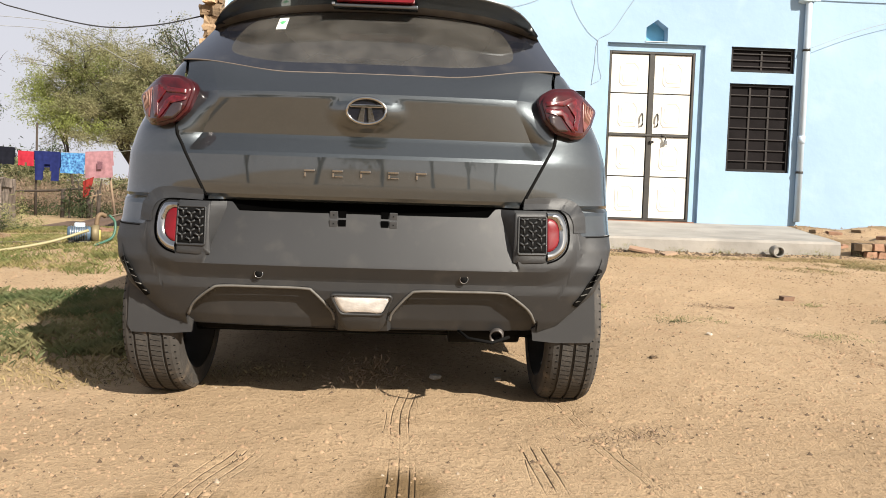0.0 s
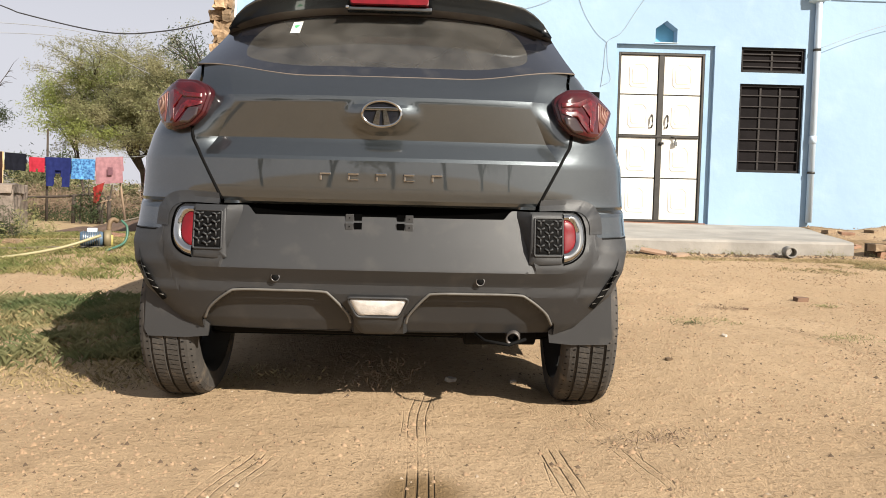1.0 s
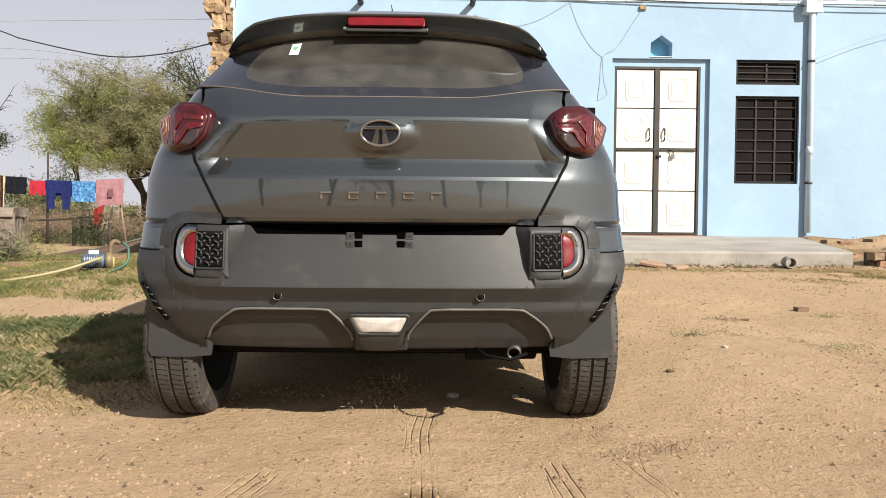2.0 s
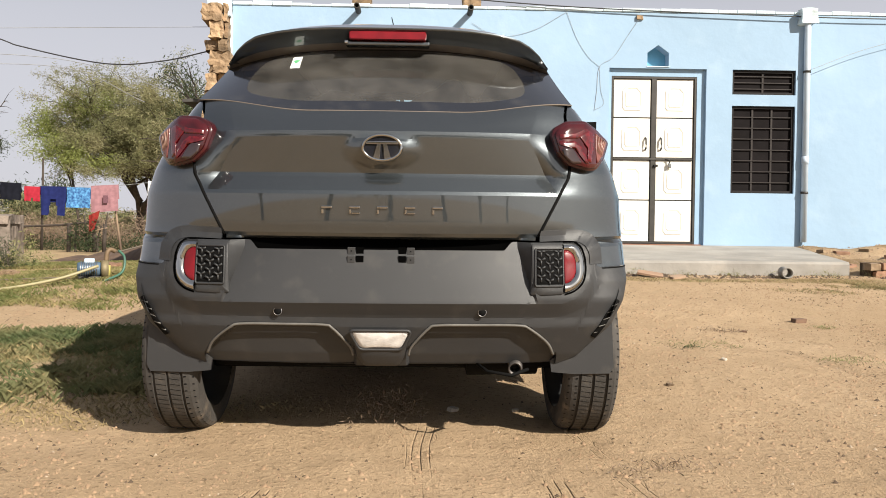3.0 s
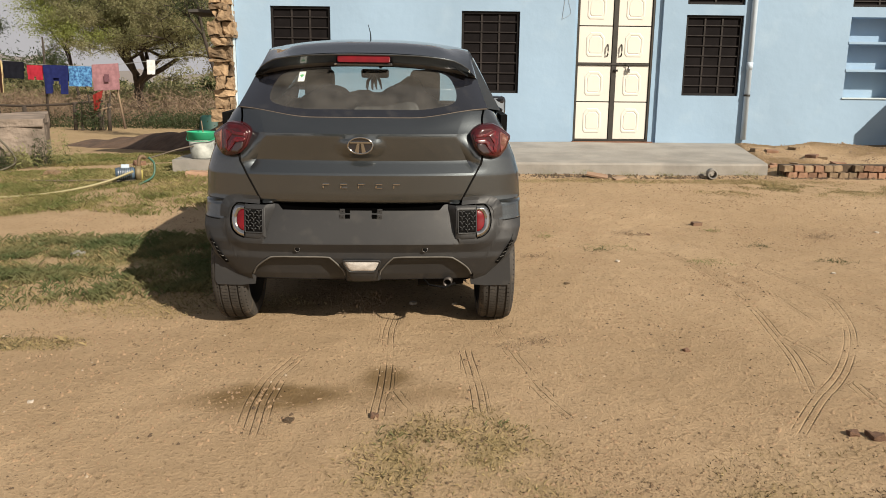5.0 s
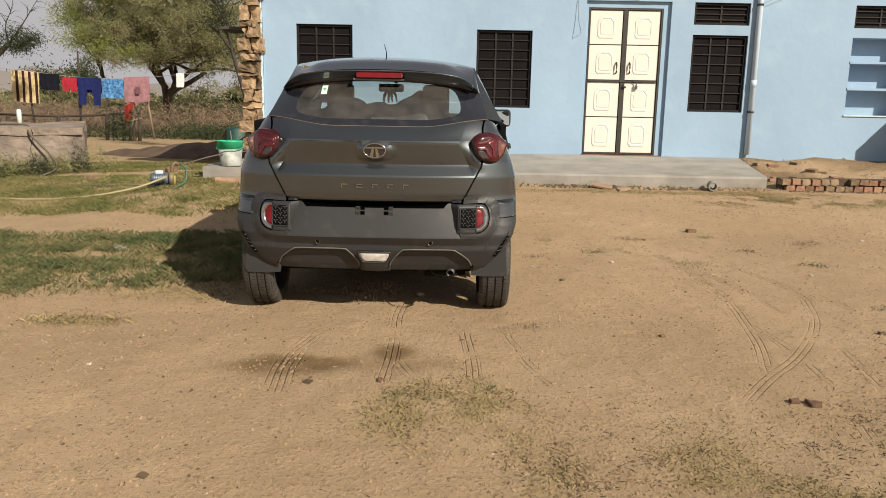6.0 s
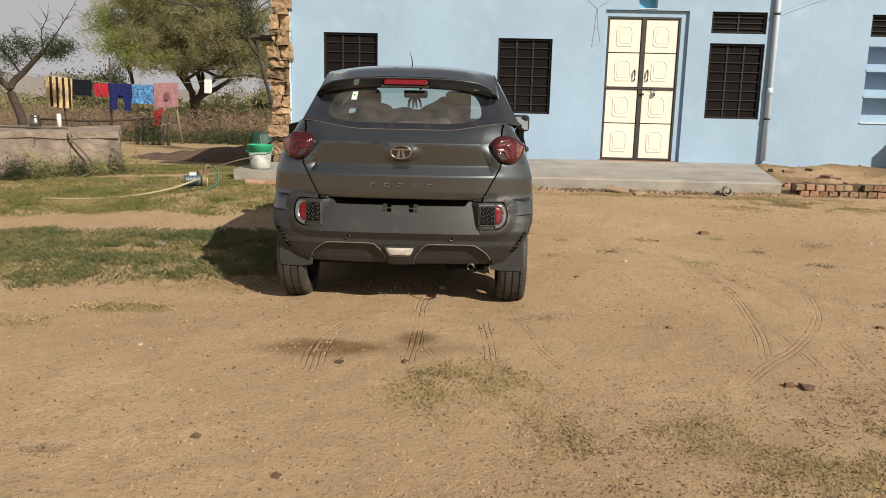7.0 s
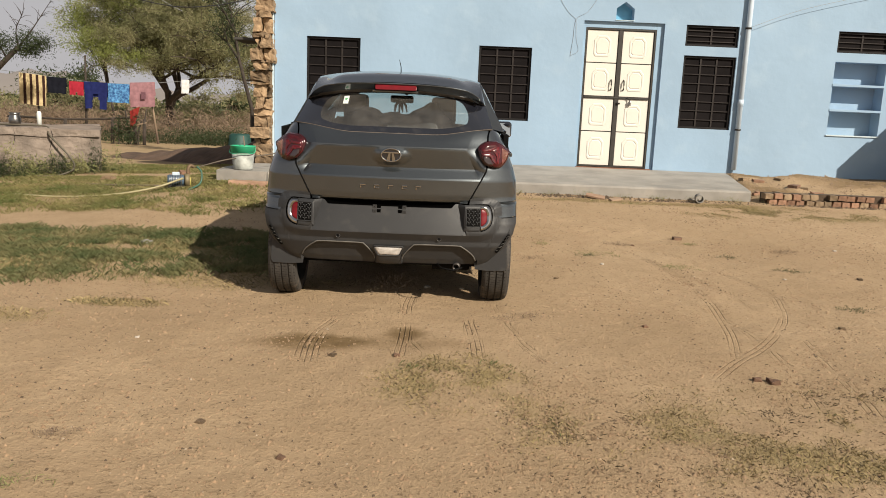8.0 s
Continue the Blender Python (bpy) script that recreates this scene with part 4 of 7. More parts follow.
C_OUT = [(0.608, 0.745), (0.630, 0.7455), (0.652, 0.742), (0.669, 0.727), (0.679, 0.702), (0.683, 0.675), (0.682, 0.648), (0.675, 0.622), (0.660, 0.602), (0.638, 0.587), (0.610, 0.578)]
C_IN = [(0.608, 0.720), (0.622, 0.720), (0.636, 0.714), (0.645, 0.702), (0.650, 0.686), (0.6515, 0.668), (0.6505, 0.650), (0.645, 0.634), (0.635, 0.622), (0.622, 0.614), (0.610, 0.612)]
for side in (-1, 1):
    mir_ = lambda pts_: [(side * x, z) for x, z in pts_]
    pod = on_skin(fine(rounded(mirrored([(0.499, 0.744), (0.604, 0.744), (0.608, 0.700), (0.609, 0.620), (0.606, 0.577), (0.494, 0.573)], side), 0.008), 3), 0.005, 0.0, PLASTIC, "lamp_pod", CAR, "black plastic frame of the bumper lamp", 6)
    part("chrome_surround", crisp(to_mesh(band(mir_(C_IN), mir_(C_OUT), ((0, 0.0), (0.0, 0.006), (0.15, 0.011), (0.4, 0.0145), (0.65, 0.0135), (0.85, 0.008), (1.0, -0.006)))), 40), CHROME, pod, "chrome surround")
    # flat black strip paints the shade round the chrome
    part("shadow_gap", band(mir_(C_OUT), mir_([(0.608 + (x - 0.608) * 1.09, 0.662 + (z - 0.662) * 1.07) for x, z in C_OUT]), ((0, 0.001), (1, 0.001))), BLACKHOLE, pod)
    lens = mirrored([(x - 0.001, z) for x, z in C_IN] + [(0.609, 0.640), (0.608, 0.690)], side)
    on_skin(fine(lens, 2), 0.006, 0.002, RED, "rear_reflector", pod, "bright red reflector lens")
    mesh = on_skin(fine(rounded(mirrored([(0.514, 0.722), (0.602, 0.722), (0.602, 0.609), (0.514, 0.609)], side), 0.005), 2), 0.0062, 0.0, DARK, "grille_plate", pod, "dark patterned grille plate")
    rim_ = [(x, rear_y(x, z) - 0.007, z) for x, z in fine(rounded(mirrored([(0.510, 0.727), (0.605, 0.727), (0.605, 0.604), (0.510, 0.604)], side), 0.006), 1)]
    part("grille_frame", tube(rim_, 0.0035, 6, True), PLASTIC, mesh)
    for a in range(3):
        for b in range(5):
            x, z = side * (0.529 + 0.029 * a), 0.716 - 0.0275 * b - (0.0135 if a % 2 else 0)
            for dx, dz in ((-0.0135, 0.008), (0.0135, 0.008), (0, -0.0165)):
                z1 = min(max(z + dz, 0.611), 0.720)
                if z > 0.611 and abs(z1 - z) > 0.003:
                    part("grille_rib", tube([(x, rear_y(abs(x), z) - 0.0085, z), (x + dx, rear_y(abs(x), z) - 0.0085, z1)], 0.0036, 4), PLASTIC, mesh)
    # cladding that arches over the pod to the wing joint
    part("pod_cladding", crisp(to_mesh(band(mir_([(0.528, 0.748), (0.60, 0.750), (0.655, 0.749), (0.685, 0.735), (0.700, 0.708), (0.702, 0.674)]), mir_([(0.536, 0.784), (0.60, 0.788), (0.672, 0.789), (0.722, 0.772), (0.749, 0.732), (0.754, 0.674)]), ((0, -0.004), (0.02, 0.0035), (0.5, 0.0045), (0.97, 0.0035), (1.0, -0.006)))), 30), PLASTIC, CAR, "black chamfered cladding round the lamp pod")
    # slotted vent at the corner
    vent = on_skin(fine(rounded(mirrored([(0.800, 0.555), (0.818, 0.545), (0.735, 0.415), (0.715, 0.425)], side), 0.006), 3), 0.004, 0, DARK, "corner_vent", CAR, "dark slotted corner vent", 4)
    for k in range(5):
        t = (k + 0.7) / 5.6
        x, z = 0.808 - 0.085 * t, 0.548 - 0.13 * t
        p = [(side * (x - 0.012), rear_y(x - 0.012, z) - 0.003, z - 0.002), (side * (x + 0.012), rear_y(x + 0.012, z) - 0.003, z + 0.004)]
        part("vent_slat", tube(p, 0.0024, 5), mat("slat_grey", (0.13, 0.125, 0.115), 0.5) if side < 0 and k == 0 else bpy.data.materials["slat_grey"], vent)
    # parking sensor
    sen = part("parking_sensor", lathe([(0.0, -0.001), (0.0105, -0.001), (0.012, 0.001)], 20), DARK, CAR)
    sen.matrix_basis = Matrix.Translation((side * 0.336, rear_y(0.336, 0.515) - 0.0035, 0.515)) @ pose(0, 0, 0, -90)
    ring_ = [(side * 0.336 + 0.0135 * math.cos(a), rear_y(0.336, 0.515) - 0.0040, 0.515 + 0.0135 * math.sin(a)) for a in np.linspace(0, 2 * math.pi, 17)[:-1]]
    part("sensor_ring", tube(ring_, 0.0013, 5, True), ALLOY, sen)
    sen.children[0].matrix_parent_inverse = sen.matrix_basis.inverted()
    # bracket of the missing number plate
    for z in (0.713, 0.685):
        x0 = side * 0.098
        y = rear_y(0.09, z)
        b = part("plate_bracket", box(x0 - 0.013, x0 + 0.013, y - 0.004, y + 0.01, z - 0.012, z + 0.012, 0.002), PLASTIC, CAR)
        part("bracket_slot", box(x0 - side * 0.028 - 0.0125, x0 - side * 0.028 + 0.0125, y - 0.003, y + 0.01, z - 0.0125, z + 0.0125), BLACKHOLE, b)
        part("bracket_hole", box(x0 - 0.002, x0 + 0.002, y - 0.0055, y, z - 0.002, z + 0.002), DARK, b)
    # joint between wing and bumper
    pts = [(side * x, rear_y(x, 0.658) - 0.001, 0.658) for x in np.linspace(0.752, 0.862, 14)]
    part("wing_joint", tube(pts, 0.0022, 5), DARK, CAR)
    pts = [(side * seam_x(z), rear_y(seam_x(z), z, False) + 0.005, z) for z in np.linspace(0.762, 1.0, 16)]
    part("tailgate_seam", tube(pts, 0.0068, 6), DARK, CAR)

# tail lamps
TL = [(0.570, 1.112), (0.582, 1.135), (0.622, 1.158), (0.695, 1.163), (0.738, 1.142), (0.798, 1.096), (0.772, 1.030), (0.735, 0.992), (0.700, 0.988), (0.628, 1.005), (0.590, 1.045)]


def lamp_y(x, z, d):
    return tab(x, (0.56, -0.322), (0.62, -0.318), (0.70, -0.285), (0.80, -0.195)) - d + 0.25 * (z - 1.07)


def lamp_patch(outline, d, bulge, material, name, parent, label="", skirt=0.05):
    bm = bmesh.new()
    cx, cz = sum(p[0] for p in outline) / len(outline), sum(p[1] for p in outline) / len(outline)
    s = 1 if cx > 0 else -1
    R = []
    for r, q in ((1.0, d - skirt), (1.0, d - 0.004), (0.97, d), (0.7, d + bulge * 0.6), (0.35, d + bulge * 0.95)):
        R.append([bm.verts.new((cx + (x - cx) * r, lamp_y(abs(cx + (x - cx) * r), cz + (z - cz) * r, q), cz + (z - cz) * r)) for x, z in outline])
    m = len(outline)
    for A, B in zip(R[:-1], R[1:]):
        for k in range(m):
            bm.faces.new((A[k], A[(k + 1) % m], B[(k + 1) % m], B[k]))
    c = bm.verts.new((cx, lamp_y(abs(cx), cz, d + bulge), cz))
    for k in range(m):
        bm.faces.new((R[-1][k], R[-1][(k + 1) % m], c))
    bmesh.ops.recalc_face_normals(bm, faces=bm.faces[:])
    for fc in bm.faces:
        fc.smooth = True
    return part(name, bm, material, parent, label)


for side in (-1, 1):
    body = rounded(mirrored(TL, side), 0.012, 3)
    lamp = lamp_patch(fine(body, 1), 0.022, 0.004, DEEPRED, "tail_lamp", CAR, "angular dark red tail lamp", 0.12)
    lamp_patch(fine(rounded(mirrored([(0.685 + (x - 0.685) * 0.90, 1.076 + (z - 1.076) * 0.90) for x, z in TL], side), 0.010, 3), 1), 0.034, 0.003, LENSRED, "lens_face", lamp, "dark red lens face", 0.012)
    # chevron light guides, smoked cell and ribbed outer cell
    for quad in ([(0.596, 1.110), (0.655, 1.116), (0.700, 1.136), (0.706, 1.128), (0.664, 1.098), (0.596, 1.094)], [(0.664, 1.112), (0.704, 1.130), (0.728, 1.120), (0.724, 1.060), (0.712, 1.016), (0.696, 1.020), (0.700, 1.066)], [(0.594, 1.086), (0.650, 1.090), (0.674, 1.074), (0.704, 1.014), (0.692, 1.012), (0.660, 1.068), (0.646, 1.078), (0.596, 1.074)]):
        lamp_patch(fine(rounded(mirrored(quad, side), 0.003), 1), 0.0395, 0.001, GUIDE, "light_guide", lamp, "bright red light guide", 0.006)
    lamp_patch(fine(rounded(mirrored([(0.606, 1.066), (0.642, 1.066), (0.654, 1.052), (0.676, 1.014), (0.640, 1.012), (0.612, 1.036)], side), 0.006), 1), 0.0395, 0.001, SMOKE, "smoked_cell", lamp, "smoked clear cell", 0.01)
    tip = lamp_patch(fine(rounded(mirrored([(0.734, 1.124), (0.784, 1.092), (0.766, 1.046), (0.738, 1.014), (0.732, 1.062)], side), 0.006), 1), 0.037, 0.001, AMBER, "ribbed_cell", lamp, "ribbed pale outer cell", 0.01)
    for k in range(5):
        t = 0.15 + 0.17 * k
        q = [(0.736 + 0.040 * (1 - t), 1.118 - 0.02 * (1 - t)), (0.736 + 0.046 * (1 - t), 1.092 - 0.01 * t), (0.736 + 0.024 * (1 - t), 1.040 + 0.02 * t)]
        part("lens_rib", tube([(side * x, lamp_y(x, z, 0.0395), z) for x, z in q], 0.0014, 5), mat("lens_rib_pale", (0.34, 0.20, 0.15), 0.3) if k == 0 and side < 0 else bpy.data.materials["lens_rib_pale"], tip)

# badge and row of chrome letter bars
badge = [(0.064 * math.cos(a), 1.055 + 0.042 * math.sin(a)) for a in np.linspace(0, 2 * math.pi, 33)[:-1]]
yb = rear_y(0, 1.055) - 0.004
bd = part("badge", tube([(x, yb - 0.004, z) for x, z in badge], 0.0055, 8, True), CHROME, CAR, "oval chrome badge ring")
back = bmesh.new()
vs = [back.verts.new((x * 0.97, yb - 0.001, 1.055 + (z - 1.055) * 0.97)) for x, z in badge]
back.faces.new(vs)
part("badge_plate", back, GLOSSBLACK, bd)
part("badge_bar", box(-0.054, 0.054, yb - 0.007, yb - 0.002, 1.066, 1.076, 0.002), CHROME, bd)
for s in (-1, 1):
    bm = bmesh.new()
    q = [(0.004, 1.066), (0.016, 1.066), (0.030, 1.018), (0.008, 1.016)]
    a = [bm.verts.new((s * x, yb - 0.007, z)) for x, z in q]
    b = [bm.verts.new((s * x, yb - 0.001, z)) for x, z in q]
    bm.faces.new(a)
    for k in range(4):
        bm.faces.new((a[k], a[(k + 1) % 4], b[(k + 1) % 4], b[k]))
    bmesh.ops.recalc_face_normals(bm, faces=bm.faces[:])
    part("badge_leg", bm, CHROME, bd)
for k in range(5):
    cx = -0.180 + 0.0912 * k
    bm = bmesh.new()
    yl = rear_y(cx, 0.846)
    box(cx - 0.018, cx + 0.018, yl - 0.007, yl - 0.001, 0.852, 0.861, 0.002, bm, 1)
    box(cx - 0.018, cx - 0.010, yl - 0.007, yl - 0.001, 0.834, 0.8515, 0.002, bm, 1)
    if k % 2:
        box(cx - 0.0095, cx + 0.018, yl - 0.007, yl - 0.001, 0.834, 0.841, 0.002, bm, 1)
    part("chrome_bar", bm, CHROME, CAR, "small chrome lettering bar")

# rear window: clear middle, black border, and the spoiler over it
def pane_z(u, v):
    """Point of the rear window: u across from -1 to 1, v from foot to head."""
    z = 1.191 + (1.452 - 1.191) * v
    hw = 0.672 - 0.042 * v
    x = u * hw
    zz = z + 0.044 * float(sstep(0.26, 0.66, abs(x))) * (1 - v) - 0.060 * (abs(x) / 0.60) ** 2.6 * v
    return (x, -0.268 + 0.272 * v + 0.13 * (abs(x) / 0.69) ** 3, zz)


def clear_edge(u, v):
    a, b = abs(u) / (0.70 + 0.075 * math.sin(math.pi * min(1.0, max(0.0, v * 0.9 + 0.05)))), abs(v - 0.56) / 0.42
    return a ** 7 + b ** 9 < 1


def reach(test, du, dv):
    lo_, hi_ = 0.0, 4.0
    for k in range(40):
        m_ = (lo_ + hi_) / 2
        lo_, hi_ = (m_, hi_) if test(du * m_, 0.56 + dv * m_) else (lo_, m_)
    return lo_


NA, NR, NB = 192, 14, 8
inner, outer = [], []
for i in range(NA):
    a = 2 * math.pi * i / NA
    du, dv = math.copysign(abs(math.cos(a)) ** 0.6, math.cos(a)), 0.45 * math.copysign(abs(math.sin(a)) ** 0.6, math.sin(a))
    e, o = reach(clear_edge, du, dv), reach(lambda u, v: abs(u) < 1 and 0 < v < 1, du, dv)
    inner += [pane_z(du * e * k / NR, 0.56 + dv * e * k / NR) for k in range(NR + 1)]
    outer += [pane_z(du * (e + (o - e) * k / NB), 0.56 + dv * (e + (o - e) * k / NB)) for k in range(NB + 1)]
vv = inner
clear = [(i * (NR + 1) + k, i * (NR + 1) + k + 1, (i + 1) % NA * (NR + 1) + k + 1, (i + 1) % NA * (NR + 1) + k) for i in range(NA) for k in range(NR)]
border = [(i * (NB + 1) + k, i * (NB + 1) + k + 1, (i + 1) % NA * (NB + 1) + k + 1, (i + 1) % NA * (NB + 1) + k) for i in range(NA) for k in range(NB)]
RW = part("rear_window", mesh_of("rear_window", vv, clear, True), GLASS, CAR, "dusty rear window glass")
RW.visible_shadow = False
part("window_border", mesh_of("window_border", outer, border, True), GLOSSBLACK, RW, "glossy black border of the glass")
pts = [(x, y - 0.004, z - 0.003) for x, y, z in [pane_z(u, 0) for u in np.linspace(-1, 1, 41)]]
part("window_seal", tube(pts, 0.0028, 6), mat("dusty_seal", (0.15, 0.12, 0.095), 0.8), RW, "dusty window seal")
# sticker in the window's corner
st = [pane_z(u, v) for u, v in ((-0.565, 0.70), (-0.508, 0.70), (-0.508, 0.91), (-0.565, 0.91))]
st = [(x, y - 0.003, z) for x, y, z in st]
stk = part("sticker", mesh_of("sticker", st, [(0, 1, 2, 3)]), LABELW, RW, "small white sticker with a green mark")
mid = [pane_z(u, v) for u, v in ((-0.557, 0.84), (-0.537, 0.78), (-0.517, 0.84), (-0.537, 0.855))]
part("sticker_mark", mesh_of("sticker_mark", [(x, y - 0.0045, z) for x, y, z in mid], [(0, 1, 2, 3)]), GREEN, stk)

# roof and spoiler
def roof_z(x, y):
    z = 1.604 - 0.055 * (abs(x) / 0.60) ** 2.6 - 0.062 * (max(0, 0.55 - y) / 0.62) ** 2 - 0.05 * (max(0, y - 0.8) / 0.85) ** 2
    z -= 0.024 * (1 - float(sstep(-0.06, 0.16, y)))
    return z - 0.085 * float(sstep(0.40, 0.60, abs(x))) * (1 - float(sstep(-0.10, 0.50, y)))


def roof_half(y):
    return tab(y, (-0.10, 0.545), (0.05, 0.575), (0.4, 0.60), (1.0, 0.60), (1.7, 0.55))


roof = grid_mesh("roof", lambda u, v: ((u * 2 - 1) * roof_half(-0.055 + 0.10 * abs(u * 2 - 1) ** 3 * (1 - v) + 1.755 * v), -0.055 + 0.06 * abs(u * 2 - 1) ** 3 * (1 - v) + 1.755 * v,
                                           roof_z((u * 2 - 1) * roof_half(1.755 * v), -0.055 + 1.755 * v)), 36, 30)
part("roof", roof, PAINT, CAR, "dark grey metallic roof")
SP = 60


def spoiler(u, v):
    """The spoiler, drawn out to a point at each end: v 0 at the lower lip, 0.5 at its rear edge, 1 at the roof."""
    a = abs(u)
    x = 0.618 * a
    zlo = tab(x, (0, 1.471), (0.145, 1.470), (0.28, 1.462), (0.41, 1.449), (0.50, 1.434), (0.55, 1.421), (0.60, 1.402), (0.618, 1.394))
    edge_z = tab(x, (0, 1.513), (0.20, 1.512), (0.31, 1.508), (0.40, 1.500), (0.49, 1.486), (0.54, 1.464), (0.58, 1.436), (0.60, 1.414), (0.618, 1.398))
    back = 0.06 * a ** 3 + 0.05 * a ** 6
    zhi = max(roof_z(u * 0.552, -0.055) - 0.003, edge_z + 0.002)
    if v < 0.5:
        t = v * 2
        return (u * 0.618, -0.030 - 0.062 * t ** 0.8 * (1 - 0.6 * a ** 8) + back, zlo + (edge_z - zlo) * t)
    t = v * 2 - 1
    return (u * (0.618 - 0.066 * t * (1 - 0.4 * a ** 8)), -0.092 + 0.037 * a ** 8 + 0.037 * t * (1 - a ** 8) + back + 0.02 * t * a ** 4, edge_z + (zhi - edge_z) * t ** 0.85)


part("roof_spoiler", grid_mesh("roof_spoiler", lambda u, v: spoiler(u * 2 - 1, v), SP, 12), PAINT, CAR, "dark grey roof spoiler")
crisp(CAR.children[-1].data, 25)
part("spoiler_underside", grid_mesh("spoiler_underside", lambda u, v: tuple(Vector(spoiler(u * 2 - 1, 0)) * (1 - v) + Vector((Vector(pane_z(u * 2 - 1, 1)).x, Vector(pane_z(u * 2 - 1, 1)).y + 0.006, Vector(pane_z(u * 2 - 1, 1)).z)) * v), SP, 3), mat("dusty_paint", (0.13, 0.115, 0.10), 0.55, 0, 0.4, 12), CAR, "dusty underside of the spoiler")
out = rounded([(-0.142, 1.502), (0.142, 1.502), (0.140, 1.470), (-0.140, 1.470)], 0.010)
bm = bmesh.new()
R = []
for r, y in ((1.05, -0.035), (1.05, -0.085), (1.0, -0.0855), (1.0, -0.092), (0.92, -0.095)):
    R.append([bm.verts.new((x * (1 + (r - 1) * 0.3), y + 0.4 * (z - 1.47), 1.486 + (z - 1.486) * r)) for x, z in out])
for A, B in zip(R[:-1], R[1:]):
    for k in range(len(out)):
        bm.faces.new((A[k], A[(k + 1) % len(out)], B[(k + 1) % len(out)], B[k]))
bm.faces.new(R[-1])
bmesh.ops.recalc_face_normals(bm, faces=bm.faces[:])
SL = part("stop_lamp", bm, RED, CAR, "high red stop lamp in the spoiler")
part("lamp_holder", box(-0.155, 0.155, -0.075, -0.02, 1.452, 1.466, 0.004), PAINT, SL)
part("washer_jet", box(-0.158, -0.146, -0.088, -0.07, 1.455, 1.466, 0.003), CHROME, SL)
part("antenna", tube([(0.0, 0.55, 1.60), (0.0, 0.53, 1.64), (-0.012, 0.50, 1.69)], 0.004, 6, False, 0.002), DARK, CAR)

# body sides, doors and glass ahead of the rear wings
def side_x(y, z):
    w = 0.868 - 0.05 * float(sstep(0.95, 1.2, z)) - 0.05 * float(sstep(0.5, 0.25, z))
    return w - 0.16 * float(sstep(2.5, 3.35, y)) ** 1.5


def top_edge(y):
    return tab(y, (0.6, 1.19), (2.0, 1.17), (2.3, 1.10), (2.9, 1.02), (3.3, 0.93))


